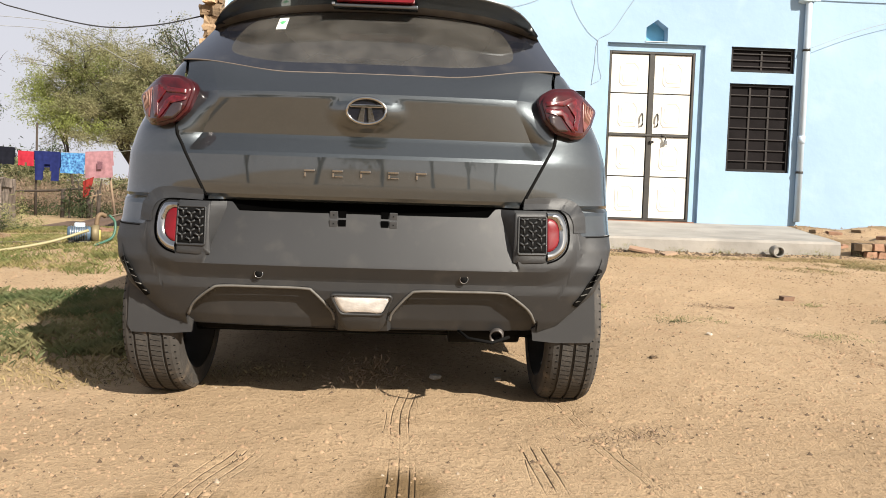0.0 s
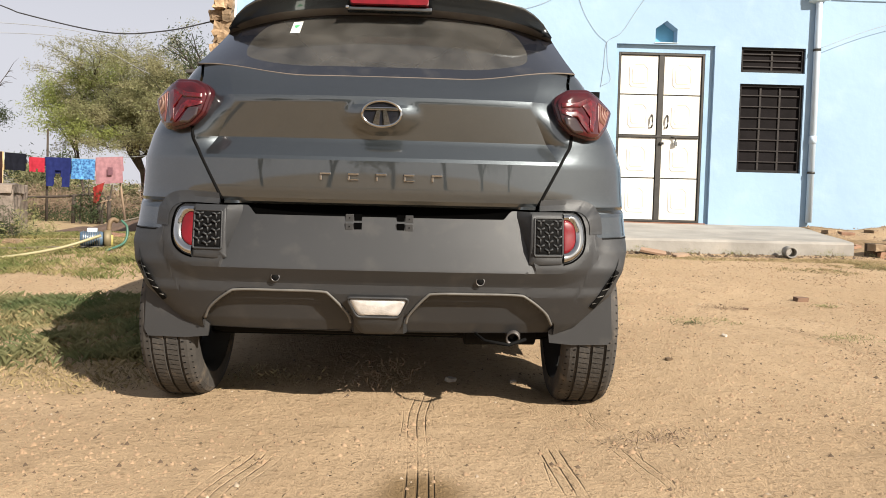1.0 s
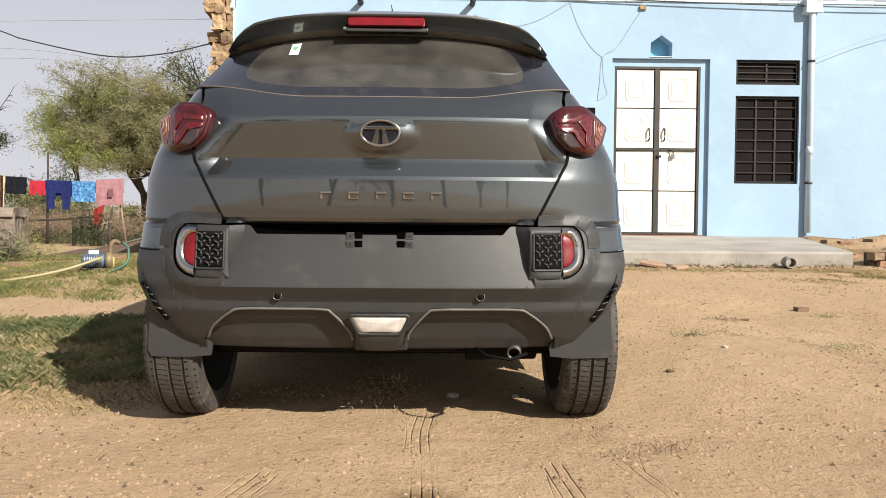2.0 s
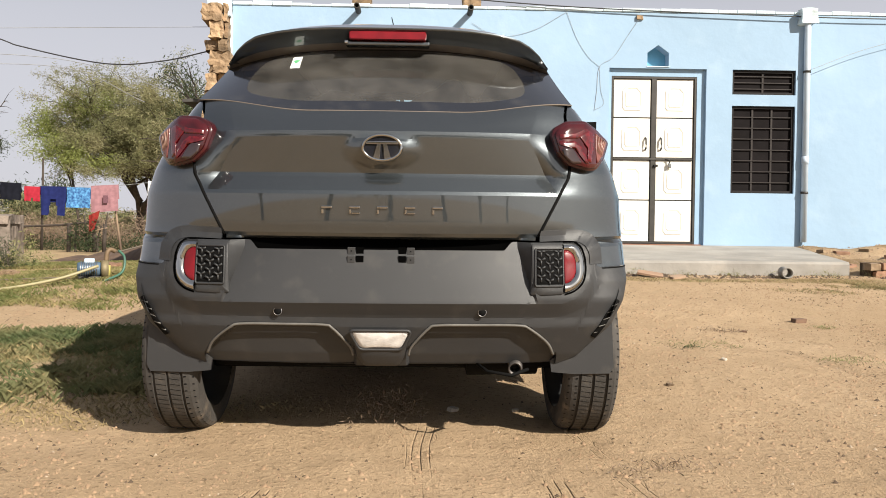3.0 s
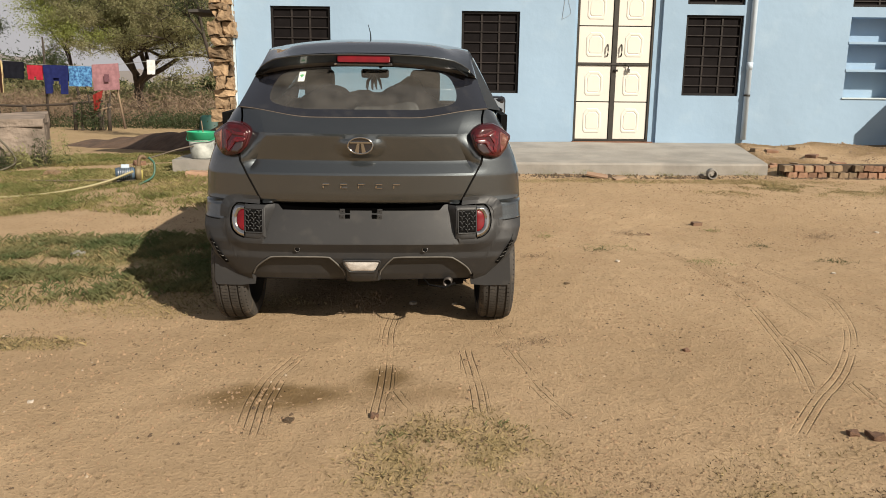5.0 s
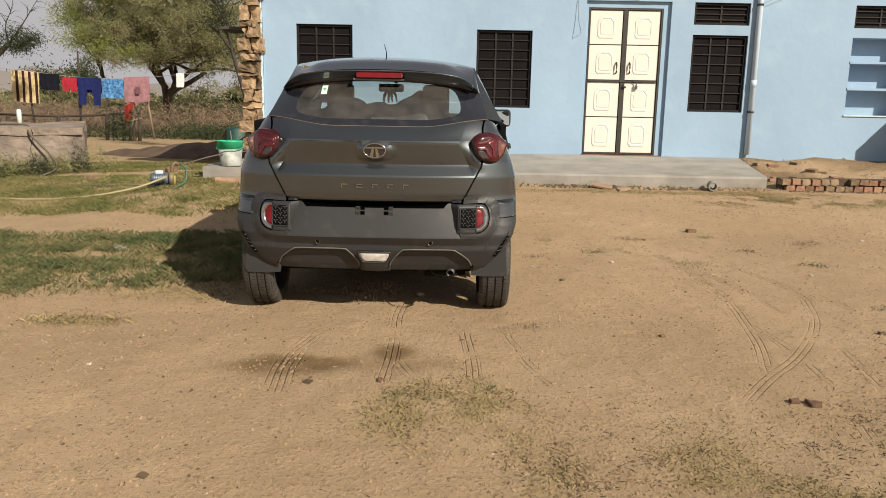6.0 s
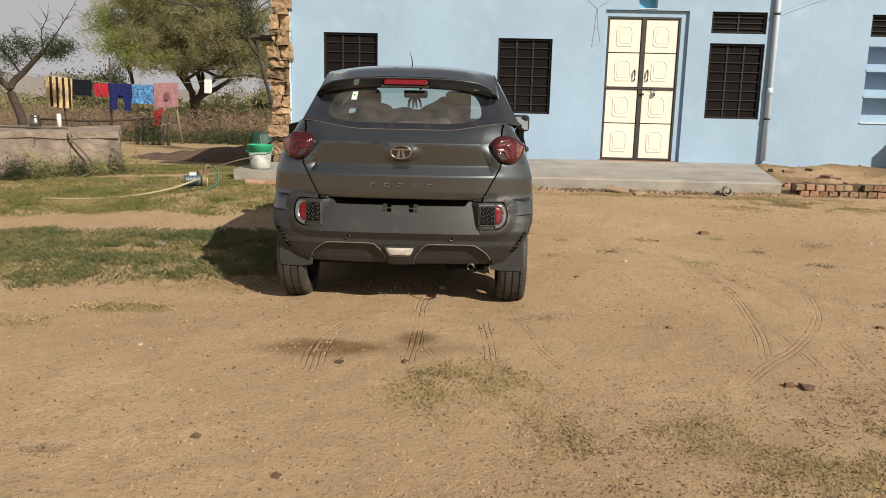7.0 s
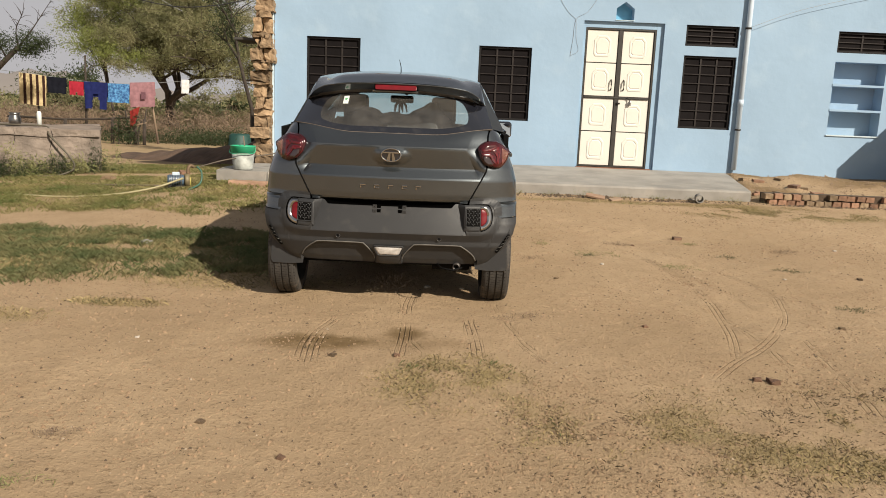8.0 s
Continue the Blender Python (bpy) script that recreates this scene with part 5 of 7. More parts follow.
for side in (-1, 1):
    wing = grid_mesh("side", lambda u, v: (side * side_x(0.6 + 2.24 * u, 0.25 + v * (top_edge(0.6 + 2.24 * u) - 0.25)), 0.6 + 2.24 * u, 0.25 + v * (top_edge(0.6 + 2.24 * u) - 0.25)), 64, 24, True,
                     lambda c: math.hypot(c.y - 2.445, c.z - 0.32) > 0.375 and math.hypot(c.y, c.z - 0.32) > 0.375)
    part("body_side", wing, PAINT, CAR, "dark grey metallic body side")
    for y0, y1 in ((0.5, 1.28), (1.30, 2.2)):
        d = part("door_seam", tube([(side * (side_x(y0, z) + 0.001), y0, z) for z in np.linspace(0.34, 1.17, 12)], 0.004, 5), DARK, CAR)
        part("door_handle", box(side * 0.868 - 0.02, side * 0.868 + 0.02, y0 + 0.06, y0 + 0.20, 0.99, 1.02, 0.008), PAINT, CAR)
    part("sill_cladding", grid_mesh("sill", lambda u, v: (side * (side_x(0.4 + 1.65 * u, 0.3) + 0.012), 0.4 + 1.65 * u, 0.24 + 0.17 * v), 8, 3), PLASTIC, CAR, "black sill cladding")
    for cy in (0.0, 2.445):
        arch = [(cy + 0.385 * math.cos(a), 0.32 + 0.385 * math.sin(a)) for a in np.linspace(0.0, math.pi * (0.86 if cy == 0 else 1.0), 30)]
        bm = bmesh.new()
        R = []
        for y, z in arch:
            n = Vector((0, y - cy, z - 0.32)).normalized()
            x = side_x(y, z) if y > 0.3 else min(side_x(y, z), half_w(z) - 0.03)
            R.append([bm.verts.new(p) for p in ((side * (x - 0.06), y - n.y * 0.03, z - n.z * 0.03), (side * (x + 0.002), y - n.y * 0.02, z - n.z * 0.02), (side * (x + 0.004), y, z), (side * (x + 0.001), y + n.y * 0.05, z + n.z * 0.05))])
        for A, B in zip(R[:-1], R[1:]):
            for k in range(3):
                bm.faces.new((A[k], A[k + 1], B[k + 1], B[k]))
        bmesh.ops.recalc_face_normals(bm, faces=bm.faces[:])
        for fc in bm.faces:
            fc.smooth = True
        part("arch_cladding", bm, PLASTIC, CAR, "black wheel arch cladding")
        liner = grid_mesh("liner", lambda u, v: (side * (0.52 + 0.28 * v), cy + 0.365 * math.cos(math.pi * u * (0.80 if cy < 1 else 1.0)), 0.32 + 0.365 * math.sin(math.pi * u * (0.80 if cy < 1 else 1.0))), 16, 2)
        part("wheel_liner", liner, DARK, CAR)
    # greenhouse side: window glass between belt and roof, and pillars
    def gh(y, v):
        xb, xt = side_x(max(y, 0.3), 1.19) - 0.012, roof_half(y) + 0.008
        if y < 0.45:
            xb = half_w(1.20) + (xb - half_w(1.20)) * float(sstep(-0.14, 0.45, y))
            xt = min(xt, 0.60)
        zt = roof_z(roof_half(y) * 0.98, y) - 0.006
        return (side * (xb + (xt - xb) * v), y, 1.185 + (zt - 1.185) * v)
    for name, y0, y1, v0, v1, mt in (("side_window", 0.42, 0.86, 0.0, 0.88, GLOSSBLACK), ("side_window", 0.92, 1.78, 0.0, 0.88, TINTED), ("middle_pillar", 0.86, 0.92, 0.0, 1.0, PILLAR), ("cant_rail", 0.42, 1.7, 0.88, 1.0, PILLAR)):
        def cell(u, v):
            y = y0 + (y1 - y0) * u
            vv_ = v0 + (v1 - v0) * v
            x, yy, z = gh(min(y, 1.69), vv_)
            lim = 2.30 - (z - 1.10) * 1.55
            return (x, min(y, lim), z)
        g = part(name, grid_mesh(name, cell, 12, 8), mt, CAR)
        if mt in (PANE, TINTED):
            g.visible_shadow = False
    part("rear_pillar", grid_mesh("rear_pillar", lambda u, v: tuple(Vector(pane_z(side, v)).lerp(Vector(gh(0.42, v)), u)), 6, 12), PILLAR, CAR, "black rear pillar")
    part("spoiler_side", grid_mesh("spoiler_side", lambda u, v: tuple(Vector(spoiler(side, v)).lerp(Vector(pane_z(side, 1)).lerp(Vector(gh(0.42, 1.0)), v), u)), 6, 6), PAINT, CAR)
    # trim is carried on over the side windows to block their light
    part("inner_trim", grid_mesh("inner_trim", lambda u, v: tuple(Vector(pane_z(side * 0.985, v)).lerp(Vector(gh(1.66, v)) - Vector((side * 0.03, 0, 0)), u) + Vector((0, 0.02, 0))), 10, 10), DARK, CAR, "dark cabin side trim, extended over the windows to block light")
    def pillar(u, v):
        g = gh(1.69, v)
        a = Vector((g[0], min(1.77, 2.30 - (g[2] - 1.10) * 1.55), g[2]))
        return tuple(a.lerp(Vector((side * (0.752 - 0.185 * v), 2.285 - 0.60 * v, 1.118 + 0.43 * v)), u) + Vector((side * 0.02 * math.sin(math.pi * u) * (1 - v), 0, 0)))
    def roof_lining(u, v):
        t_ = Vector(pane_z(side * 0.985, 1)).lerp(Vector(gh(1.66, 1.0)) - Vector((side * 0.03, 0, 0)), u) + Vector((0, 0.02, -0.015))
        h_ = Vector((side * (roof_half(t_.y) - 0.10), t_.y, roof_z(roof_half(t_.y) - 0.10, t_.y) - 0.05))
        return tuple(t_.lerp(h_, v))
    part("roof_lining", grid_mesh("roof_lining", roof_lining, 16, 3), DARK, CAR)
    part("front_pillar", grid_mesh("front_pillar", pillar, 8, 12), GLOSSBLACK, CAR, "black front pillar")
    part("lower_panel", grid_mesh("lower_panel", lambda u, v: (side * (side_x(0.34 + 0.27 * u, 0.25 + 0.425 * v) - 0.003), 0.34 + 0.27 * u, 0.25 + 0.425 * v), 12, 14, True, lambda c: math.hypot(c.y, c.z - 0.32) > 0.368), PAINT, CAR)
    part("belt_trim", tube([(side * (side_x(y, 1.185) - 0.004), y, 1.188) for y in np.linspace(0.45, 1.8, 12)], 0.008, 6), GLOSSBLACK, CAR)
    # door mirror
    mir = part("door_mirror", box(side * 0.905 - 0.085, side * 0.905 + 0.085, 1.78, 1.90, 1.058, 1.208, 0.04, None, 4), GLOSSBLACK, CAR, "grey door mirror")
    mg = box(-0.068, 0.068, -0.002, 0.002, -0.058, 0.058, 0.0)
    mg.transform(Matrix.Translation((side * 0.905, 1.773, 1.135)) @ pose(0, 0, 0, -12, 0, side * 6))
    part("mirror_glass", mg, MIRROR, mir, "mirror glass")
    part("mirror_arm", tube([(side * 0.78, 1.86, 1.12), (side * 0.86, 1.85, 1.13)], 0.025), DARK, mir)
    # mud flap
    flap = bmesh.new()
    q = [(0.585, 0.33), (0.590, 0.290), (0.668, 0.283), (0.795, 0.286), (0.808, 0.31), (0.800, 0.47), (0.74, 0.46)]
    fl = [[flap.verts.new((side * x, -0.325 + dy + 0.05 * (z - 0.3), z)) for x, z in q] for dy in (0, 0.012)]
    flap.faces.new(fl[0])
    flap.faces.new(fl[1][::-1])
    for k in range(len(q)):
        flap.faces.new((fl[0][k], fl[0][(k + 1) % len(q)], fl[1][(k + 1) % len(q)], fl[1][k]))
    bmesh.ops.recalc_face_normals(flap, faces=flap.faces[:])
    part("mud_flap", flap, PLASTIC, CAR, "dusty black mud flap")

# front end: wrapped bumper skin, bonnet, grilles, lamps
FB = 2.84


def nose_depth(z):
    return tab(z, (0.20, 0.42), (0.26, 0.47), (0.34, 0.505), (0.48, 0.52), (0.60, 0.515), (0.74, 0.49), (0.84, 0.455), (0.90, 0.425), (0.95, 0.37), (1.04, 0.30))


def front_y(x, z):
    s = min(abs(x) / side_x(FB, z), 1.0) ** (1 / 0.72)
    return FB + nose_depth(z) * max(0.0, 1 - s * s) ** 0.36


def nose_top(u):
    return 0.925 + (top_edge(FB) - 0.925) * abs(u) ** 2.5


def front_skin(u, v):
    """Skin of the front: u across from -1 to 1, v from the foot to the bonnet."""
    a = u * math.pi / 2
    z0 = 0.24 + 0.03 * abs(u) ** 3
    z = z0 + (nose_top(u) - z0) * v
    x = math.copysign(abs(math.sin(a)) ** 0.72, a) * side_x(FB, z)
    return (x, FB + nose_depth(z) * max(0.0, math.cos(a)) ** 0.72, z)


part("front_bumper", grid_mesh("front_bumper", lambda u, v: front_skin(u * 2 - 1, v), 72, 30), PAINT, CAR, "dark grey painted front bumper")


def bonnet_point(u, v):
    a, b = Vector((u * side_x(2.26, 1.11), 2.26 + 0.09 * (1 - u * u), top_edge(2.26) + 0.035 * (1 - u ** 4))), Vector(front_skin(u, 1.0))
    p = a.lerp(b, v)
    e = abs(u) ** 6
    p.x = p.x * (1 - e) + e * math.copysign(side_x(p.y, p.z), u)
    ridge = 0.012 * (float(sstep(0.50, 0.58, abs(u))) - float(sstep(0.60, 0.85, abs(u))))
    p.z += (0.055 * math.sin(math.pi * v) ** 0.9 * (1 - u ** 4)) + ridge * math.sin(math.pi * min(1, v * 1.02)) - 0.01 * v ** 8
    return tuple(p)


part("bonnet", grid_mesh("bonnet", lambda u, v: bonnet_point(u * 2 - 1, v), 60, 24), PAINT, CAR, "dark grey metallic bonnet")
part("bonnet_gap", tube([(x, y + 0.001, z - 0.006) for x, y, z in [front_skin(u, 1.0) for u in np.linspace(-0.92, 0.92, 41)]], 0.004, 5), DARK, CAR)
part("cowl", grid_mesh("cowl", lambda u, v: ((u * 2 - 1) * 0.80, 2.10 + 0.09 * (1 - (u * 2 - 1) ** 2) + 0.18 * v, 1.105 + 0.02 * (1 - (u * 2 - 1) ** 4)), 20, 2), DARK, CAR)


def on_front(outline, depth, material, name, parent, label="", bulge=0.0, skirt=0.012):
    cx, cz = sum(p[0] for p in outline) / len(outline), sum(p[1] for p in outline) / len(outline)
    bm = bmesh.new()
    R = []
    for r, d in ((1.0, -skirt), (1.0, depth * 0.8), (0.97, depth), (0.7, depth + bulge * 0.6), (0.35, depth + bulge * 0.95), (0.02, depth + bulge)):
        R.append([bm.verts.new((cx + (x - cx) * r, front_y(cx + (x - cx) * r, cz + (z - cz) * r) + d, cz + (z - cz) * r)) for x, z in outline])
    m = len(outline)
    for A, B in zip(R[:-1], R[1:]):
        for k in range(m):
            bm.faces.new((A[k], A[(k + 1) % m], B[(k + 1) % m], B[k]))
    bm.faces.new(R[-1])
    bmesh.ops.recalc_face_normals(bm, faces=bm.faces[:])
    for fc in bm.faces:
        fc.smooth = True
    return part(name, bm, material, parent, label)


gr_low = on_front(fine(rounded([(-0.50, 0.64), (0.50, 0.64), (0.40, 0.40), (-0.40, 0.40)], 0.03), 2), 0.006, DARK, "lower_grille", CAR, "dark trapezoid lower grille")
for z in (0.45, 0.50, 0.55, 0.60):
    w = 0.39 + 0.38 * (z - 0.40)
    part("grille_bar", tube([(x, front_y(x, z) + 0.010, z) for x in np.linspace(-w, w, 25)], 0.009, 6), PLASTIC, gr_low)
gr_up = on_front(fine(rounded([(-0.44, 0.84), (0.44, 0.84), (0.40, 0.755), (-0.40, 0.755)], 0.02), 2), 0.005, DARK, "upper_grille", CAR, "dark slot grille")
part("grille_trim", tube([(x, front_y(x, 0.80) + 0.010, 0.80) for x in np.linspace(-0.41, 0.41, 25)], 0.008, 6), CHROME, gr_up, "chrome grille bar")
part("skid_plate", grid_mesh("skid", lambda u, v: ((u * 2 - 1) * 0.62, front_y((u * 2 - 1) * 0.62, 0.24 + 0.10 * v) + 0.008, 0.235 + 0.10 * v), 24, 4), PLASTIC, CAR, "black plastic lower lip")
for side in (-1, 1):
    hl = on_front(fine(rounded(mirrored([(0.50, 0.850), (0.66, 0.885), (0.795, 0.900), (0.80, 0.84), (0.74, 0.775), (0.60, 0.755), (0.49, 0.770)], side), 0.02), 2), 0.008, CLEAR, "headlamp", CAR, "clear headlamp", 0.012)
    on_front(fine(rounded(mirrored([(0.56, 0.83), (0.64, 0.84), (0.64, 0.785), (0.56, 0.78)], side), 0.015), 2), 0.017, CHROME, "reflector", hl)
    fog = on_front(fine(rounded(mirrored([(0.60, 0.56), (0.74, 0.58), (0.72, 0.45), (0.60, 0.43)], side), 0.03), 2), 0.006, PLASTIC, "fog_lamp_bezel", CAR, "black fog lamp bezel")
    on_front([(side * 0.665 + 0.035 * math.cos(a), 0.505 + 0.035 * math.sin(a)) for a in np.linspace(0, 2 * math.pi, 21)[:-1]], 0.012, CLEAR, "fog_lamp", fog, "round fog lamp")
ws = grid_mesh("windscreen", lambda u, v: ((u * 2 - 1) * (0.745 - 0.185 * v), 2.29 - 0.60 * v + 0.07 * (1 - (u * 2 - 1) ** 2) * (1 - v), 1.115 + 0.43 * v + 0.02 * (1 - (u * 2 - 1) ** 2) * v), 16, 10)
wsn = part("windscreen", ws, PANE, CAR, "clear windscreen")
wsn.visible_shadow = False

# wheels
GROOVES = [(-0.0925, 0.235), (-0.096, 0.265), (-0.094, 0.295), (-0.086, 0.309), (-0.074, 0.3165)]
for c in (-0.048, 0.0, 0.048):
    GROOVES += [(c - 0.0052, 0.3205), (c - 0.0045, 0.312), (c + 0.0045, 0.312), (c + 0.0052, 0.3205)]
GROOVES += [(0.074, 0.3165), (0.086, 0.309), (0.094, 0.295), (0.096, 0.265), (0.0925, 0.235)]


def wheel(cx, cy, side):
    tyre = lathe([(r, h) for h, r in GROOVES], 72, "X")
    tyre.shade_flat()
    w = part("wheel", tyre, RUBBER, CAR, "dusty black tyre on an alloy rim")
    w.matrix_basis = Matrix.Translation((cx, cy, 0.32))
    rim_ = part("rim", lathe([(0.235, -0.09), (0.22, -0.06), (0.20, 0.0), (0.215, 0.07), (0.235, 0.09)], 40, "X"), RIMDARK, w, "dark wheel rim")
    disc = bmesh.new()
    for k in range(5):
        a = 2 * math.pi * k / 5
        mtx = Matrix.Rotation(a, 4, "X")
        tmp = box(side * 0.03 - 0.012, side * 0.03 + 0.012, -0.032, 0.032, 0.02, 0.225, 0.006)
        tmp.transform(mtx)
        me = bpy.data.meshes.new("t")
        tmp.to_mesh(me)
        tmp.free()
        disc.from_mesh(me)
        bpy.data.meshes.remove(me)
    part("spokes", disc, ALLOY, rim_, "alloy spokes")
    part("brake_drum", lathe([(0.0, -0.05), (0.13, -0.05), (0.13, 0.02), (0.0, 0.02)], 24, "X"), DARK, rim_)
    # fine cross cuts of the shoulder blocks
    cuts = bmesh.new()
    for k in range(72):
        a = 2 * math.pi * k / 72
        for s in (-1, 1):
            tmp = [(s * 0.056, 0.3212), (s * 0.0885, 0.3085)]
            for (h0, r0), (h1, r1) in [(tmp[0], tmp[1])]:
                q = []
                for h, r, da in ((h0, r0, -0.007), (h1, r1, -0.007 + 0.02), (h1, r1, 0.007 + 0.02), (h0, r0, 0.007)):
                    q.append(cuts.verts.new((h, (r + 0.0004) * math.cos(a + da), (r + 0.0004) * math.sin(a + da))))
                cuts.faces.new(q)
    for k in range(96):
        a = 2 * math.pi * k / 96
        for h0, h1 in ((-0.0415, -0.0065), (0.0065, 0.0415)):
            cuts.faces.new([cuts.verts.new((h, 0.3211 * math.cos(a + da), 0.3211 * math.sin(a + da))) for h, da in ((h0, 0.0), (h1, 0.016), (h1, 0.0215), (h0, 0.0055))])
    tagged(part("tread_pattern", cuts, DARK, w), kind="stuff")
    return w


for cx in (-0.742, 0.742):
    for cy in (0.0, 2.445):
        wheel(cx, cy, 1 if cx > 0 else -1)

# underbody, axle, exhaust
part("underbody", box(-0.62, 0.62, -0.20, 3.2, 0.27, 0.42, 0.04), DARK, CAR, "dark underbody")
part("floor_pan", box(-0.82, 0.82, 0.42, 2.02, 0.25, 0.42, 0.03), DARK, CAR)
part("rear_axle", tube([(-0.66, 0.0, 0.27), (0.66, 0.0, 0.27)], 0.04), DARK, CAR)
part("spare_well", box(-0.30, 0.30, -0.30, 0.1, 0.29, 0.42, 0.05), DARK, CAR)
part("exhaust_silencer", tube([(0.30, -0.22, 0.31), (0.55, -0.20, 0.31)], 0.055, 14), DARK, CAR)
ex = part("exhaust_pipe", tube([(0.40, -0.10, 0.31), (0.46, -0.24, 0.315), (0.470, -0.300, 0.313)], 0.022, 12), mat("exhaust_steel", (0.10, 0.09, 0.085), 0.5, 0.6), CAR, "steel exhaust pipe")
part("tailpipe_tip", lathe([(0.019, 0.0), (0.019, 0.075), (0.0245, 0.075), (0.0245, 0.0)], 20), bpy.data.materials["exhaust_steel"], CAR, "short steel tailpipe tip").matrix_basis = Matrix.Translation((0.470, -0.280, 0.313)) @ pose(0, 0, 0, 96, 0, -8)
part("tow_eye", tube([(0.33, -0.33, 0.318), (0.36, -0.40, 0.308), (0.44, -0.42, 0.300), (0.50, -0.38, 0.312)], 0.006, 6), DARK, CAR)

# cabin: floor, seats, headrests, dashboard, mirror, things on the shelf
part("cabin_floor", box(-0.74, 0.74, -0.10, 2.3, 0.42, 0.46), DARK, CAR)
part("cabin_wall", box(-0.80, -0.765, 0.0, 2.2, 0.40, 1.19), DARK, CAR)
part("cabin_wall", box(0.765, 0.80, 0.0, 2.2, 0.40, 1.19), DARK, CAR)
part("load_floor", box(-0.60, 0.60, -0.30, 0.35, 0.70, 0.74), DARK, CAR)
part("headliner", grid_mesh("headliner", lambda u, v: ((u * 2 - 1) * (roof_half(0.1 + 1.5 * v) - 0.02), 0.05 + 1.6 * v, roof_z((u * 2 - 1) * 0.56, 0.05 + 1.6 * v) - 0.035), 12, 12), mat("grey_headlining", (0.16, 0.155, 0.145), 0.95, 0, 0.15, 3, spec=0.1), CAR, "light grey headlining")


def seat(x, y, w, back_top, lean, head=True):
    s = part("seat", box(x - w / 2, x + w / 2, y, y + 0.5, 0.46, 0.66, 0.06, None, 3), FABRIC, CAR, "dark fabric seat")
    b = box(x - w / 2, x + w / 2, y - 0.09, y + 0.04, 0.62, back_top, 0.05, None, 3)
    for vtx in b.verts:
        vtx.co.y -= (vtx.co.z - 0.62) * lean
    part("backrest", b, FABRIC, s)
    if head:
        h = box(x - 0.105, x + 0.105, y - 0.22, y - 0.11, back_top + 0.01, back_top + 0.245, 0.045, None, 3)
        part("headrest", h, FABRIC, s)


seat(-0.40, 1.30, 0.50, 1.17, 0.25)
seat(0.34, 1.30, 0.50, 1.17, 0.25)
seat(0.0, 0.50, 1.20, 1.10, 0.3, False)
part("windscreen_header", grid_mesh("header", lambda u, v: ((u * 2 - 1) * 0.56, 1.62 + 0.05 * v, 1.474 - 0.012 * (u * 2 - 1) ** 2 + 0.10 * v), 16, 4), FABRIC, CAR, "dark header over the windscreen")
part("dashboard", box(-0.74, 0.74, 1.90, 2.35, 0.80, 1.08, 0.05, None, 3), DARK, CAR)
vm = part("inside_mirror", box(-0.145, 0.065, 1.60, 1.63, 1.345, 1.41, 0.02, None, 3), DARK, CAR, "inside rear-view mirror")
part("mirror_face", box(-0.13, 0.05, 1.595, 1.5995, 1.355, 1.40), CHROME, vm)
part("mirror_stalk", tube([(0, 1.63, 1.42), (0, 1.70, 1.53)], 0.012), DARK, vm)
ch = bmesh.new()
random.seed(2)
for k in range(9):
    a = random.uniform(-0.05, 0.05)
    me = bpy.data.meshes.new("t")
    tmp = tube([(a * 0.3 - 0.05, 1.59, 1.37), (a - 0.05, 1.59 + random.uniform(-0.02, 0.02), 1.32), (a * 1.2 - 0.05, 1.59, 1.285 - random.random() * 0.04)], 0.014, 6, False, 0.006)
    tmp.to_mesh(me)
    tmp.free()
    ch.from_mesh(me)
    bpy.data.meshes.remove(me)
part("hanging_charm", ch, COVER, CAR, "cloth charm hanging from the mirror")
# crumpled covers over the rear seat
def cover(u, v):
    x = -0.50 + 1.0 * u
    n1 = noise.noise(Vector((x * 5, v * 3, 0.3))) * 0.016 + noise.noise(Vector((x * 14, v * 6, 1.3))) * 0.018 + abs(noise.noise(Vector((x * 26, v * 12, 4.3)))) * 0.014
    h = tab(x, (-0.5, 1.20), (-0.45, 1.25), (-0.315, 1.300), (-0.25, 1.330), (-0.166, 1.326), (-0.11, 1.300), (-0.018, 1.298), (0.078, 1.290), (0.152, 1.335), (0.235, 1.384), (0.289, 1.368), (0.335, 1.29), (0.5, 1.20))
    return (x, 0.10 + 0.30 * v, 0.80 + (h - 0.80) * math.sin(min(1, 0.08 + v * 1.1) * math.pi * 0.62) ** 0.8 + n1)


cov = part("crumpled_cover", grid_mesh("cover", cover, 100, 34), COVER, CAR, "crumpled grey cover over the rear seat")

# ---- fixtures on the house ----
pipe = thing("drain_pipe", Matrix.Translation((4.955, WY - 0.046, 0.0)), "pale grey plastic drain pipe clamped to the blue wall", "pipe")
part("tube", tube([(0, 0, 0.66), (0, 0, 3.45), (0.004, 0.01, 3.60)], 0.040, 16), PVC, pipe)
for z in (1.30, 2.86):
    part("clamp", lathe([(0.041, -0.014), (0.047, -0.014), (0.047, 0.014), (0.041, 0.014)], 16), STEEL, pipe, "dark pipe clamp").matrix_basis = Matrix.Translation((0, 0, z))
    part("clamp_lug", box(-0.008, 0.008, 0.03, 0.045, z - 0.012, z + 0.012), STEEL, pipe)
for z in (1.72,):
    part("socket", lathe([(0.041, -0.05), (0.045, -0.05), (0.046, 0.05), (0.041, 0.05)], 16), PVC, pipe).matrix_basis = Matrix.Translation((0, 0, z))
obj("pipe_hopper", rough_box(4.84, 5.06, WY - 0.11, WY - 0.001, 3.47, 3.66, 5, 0.03, 6, 3), WORN, label="lumpy whitewashed block round the pipe head", category="block")
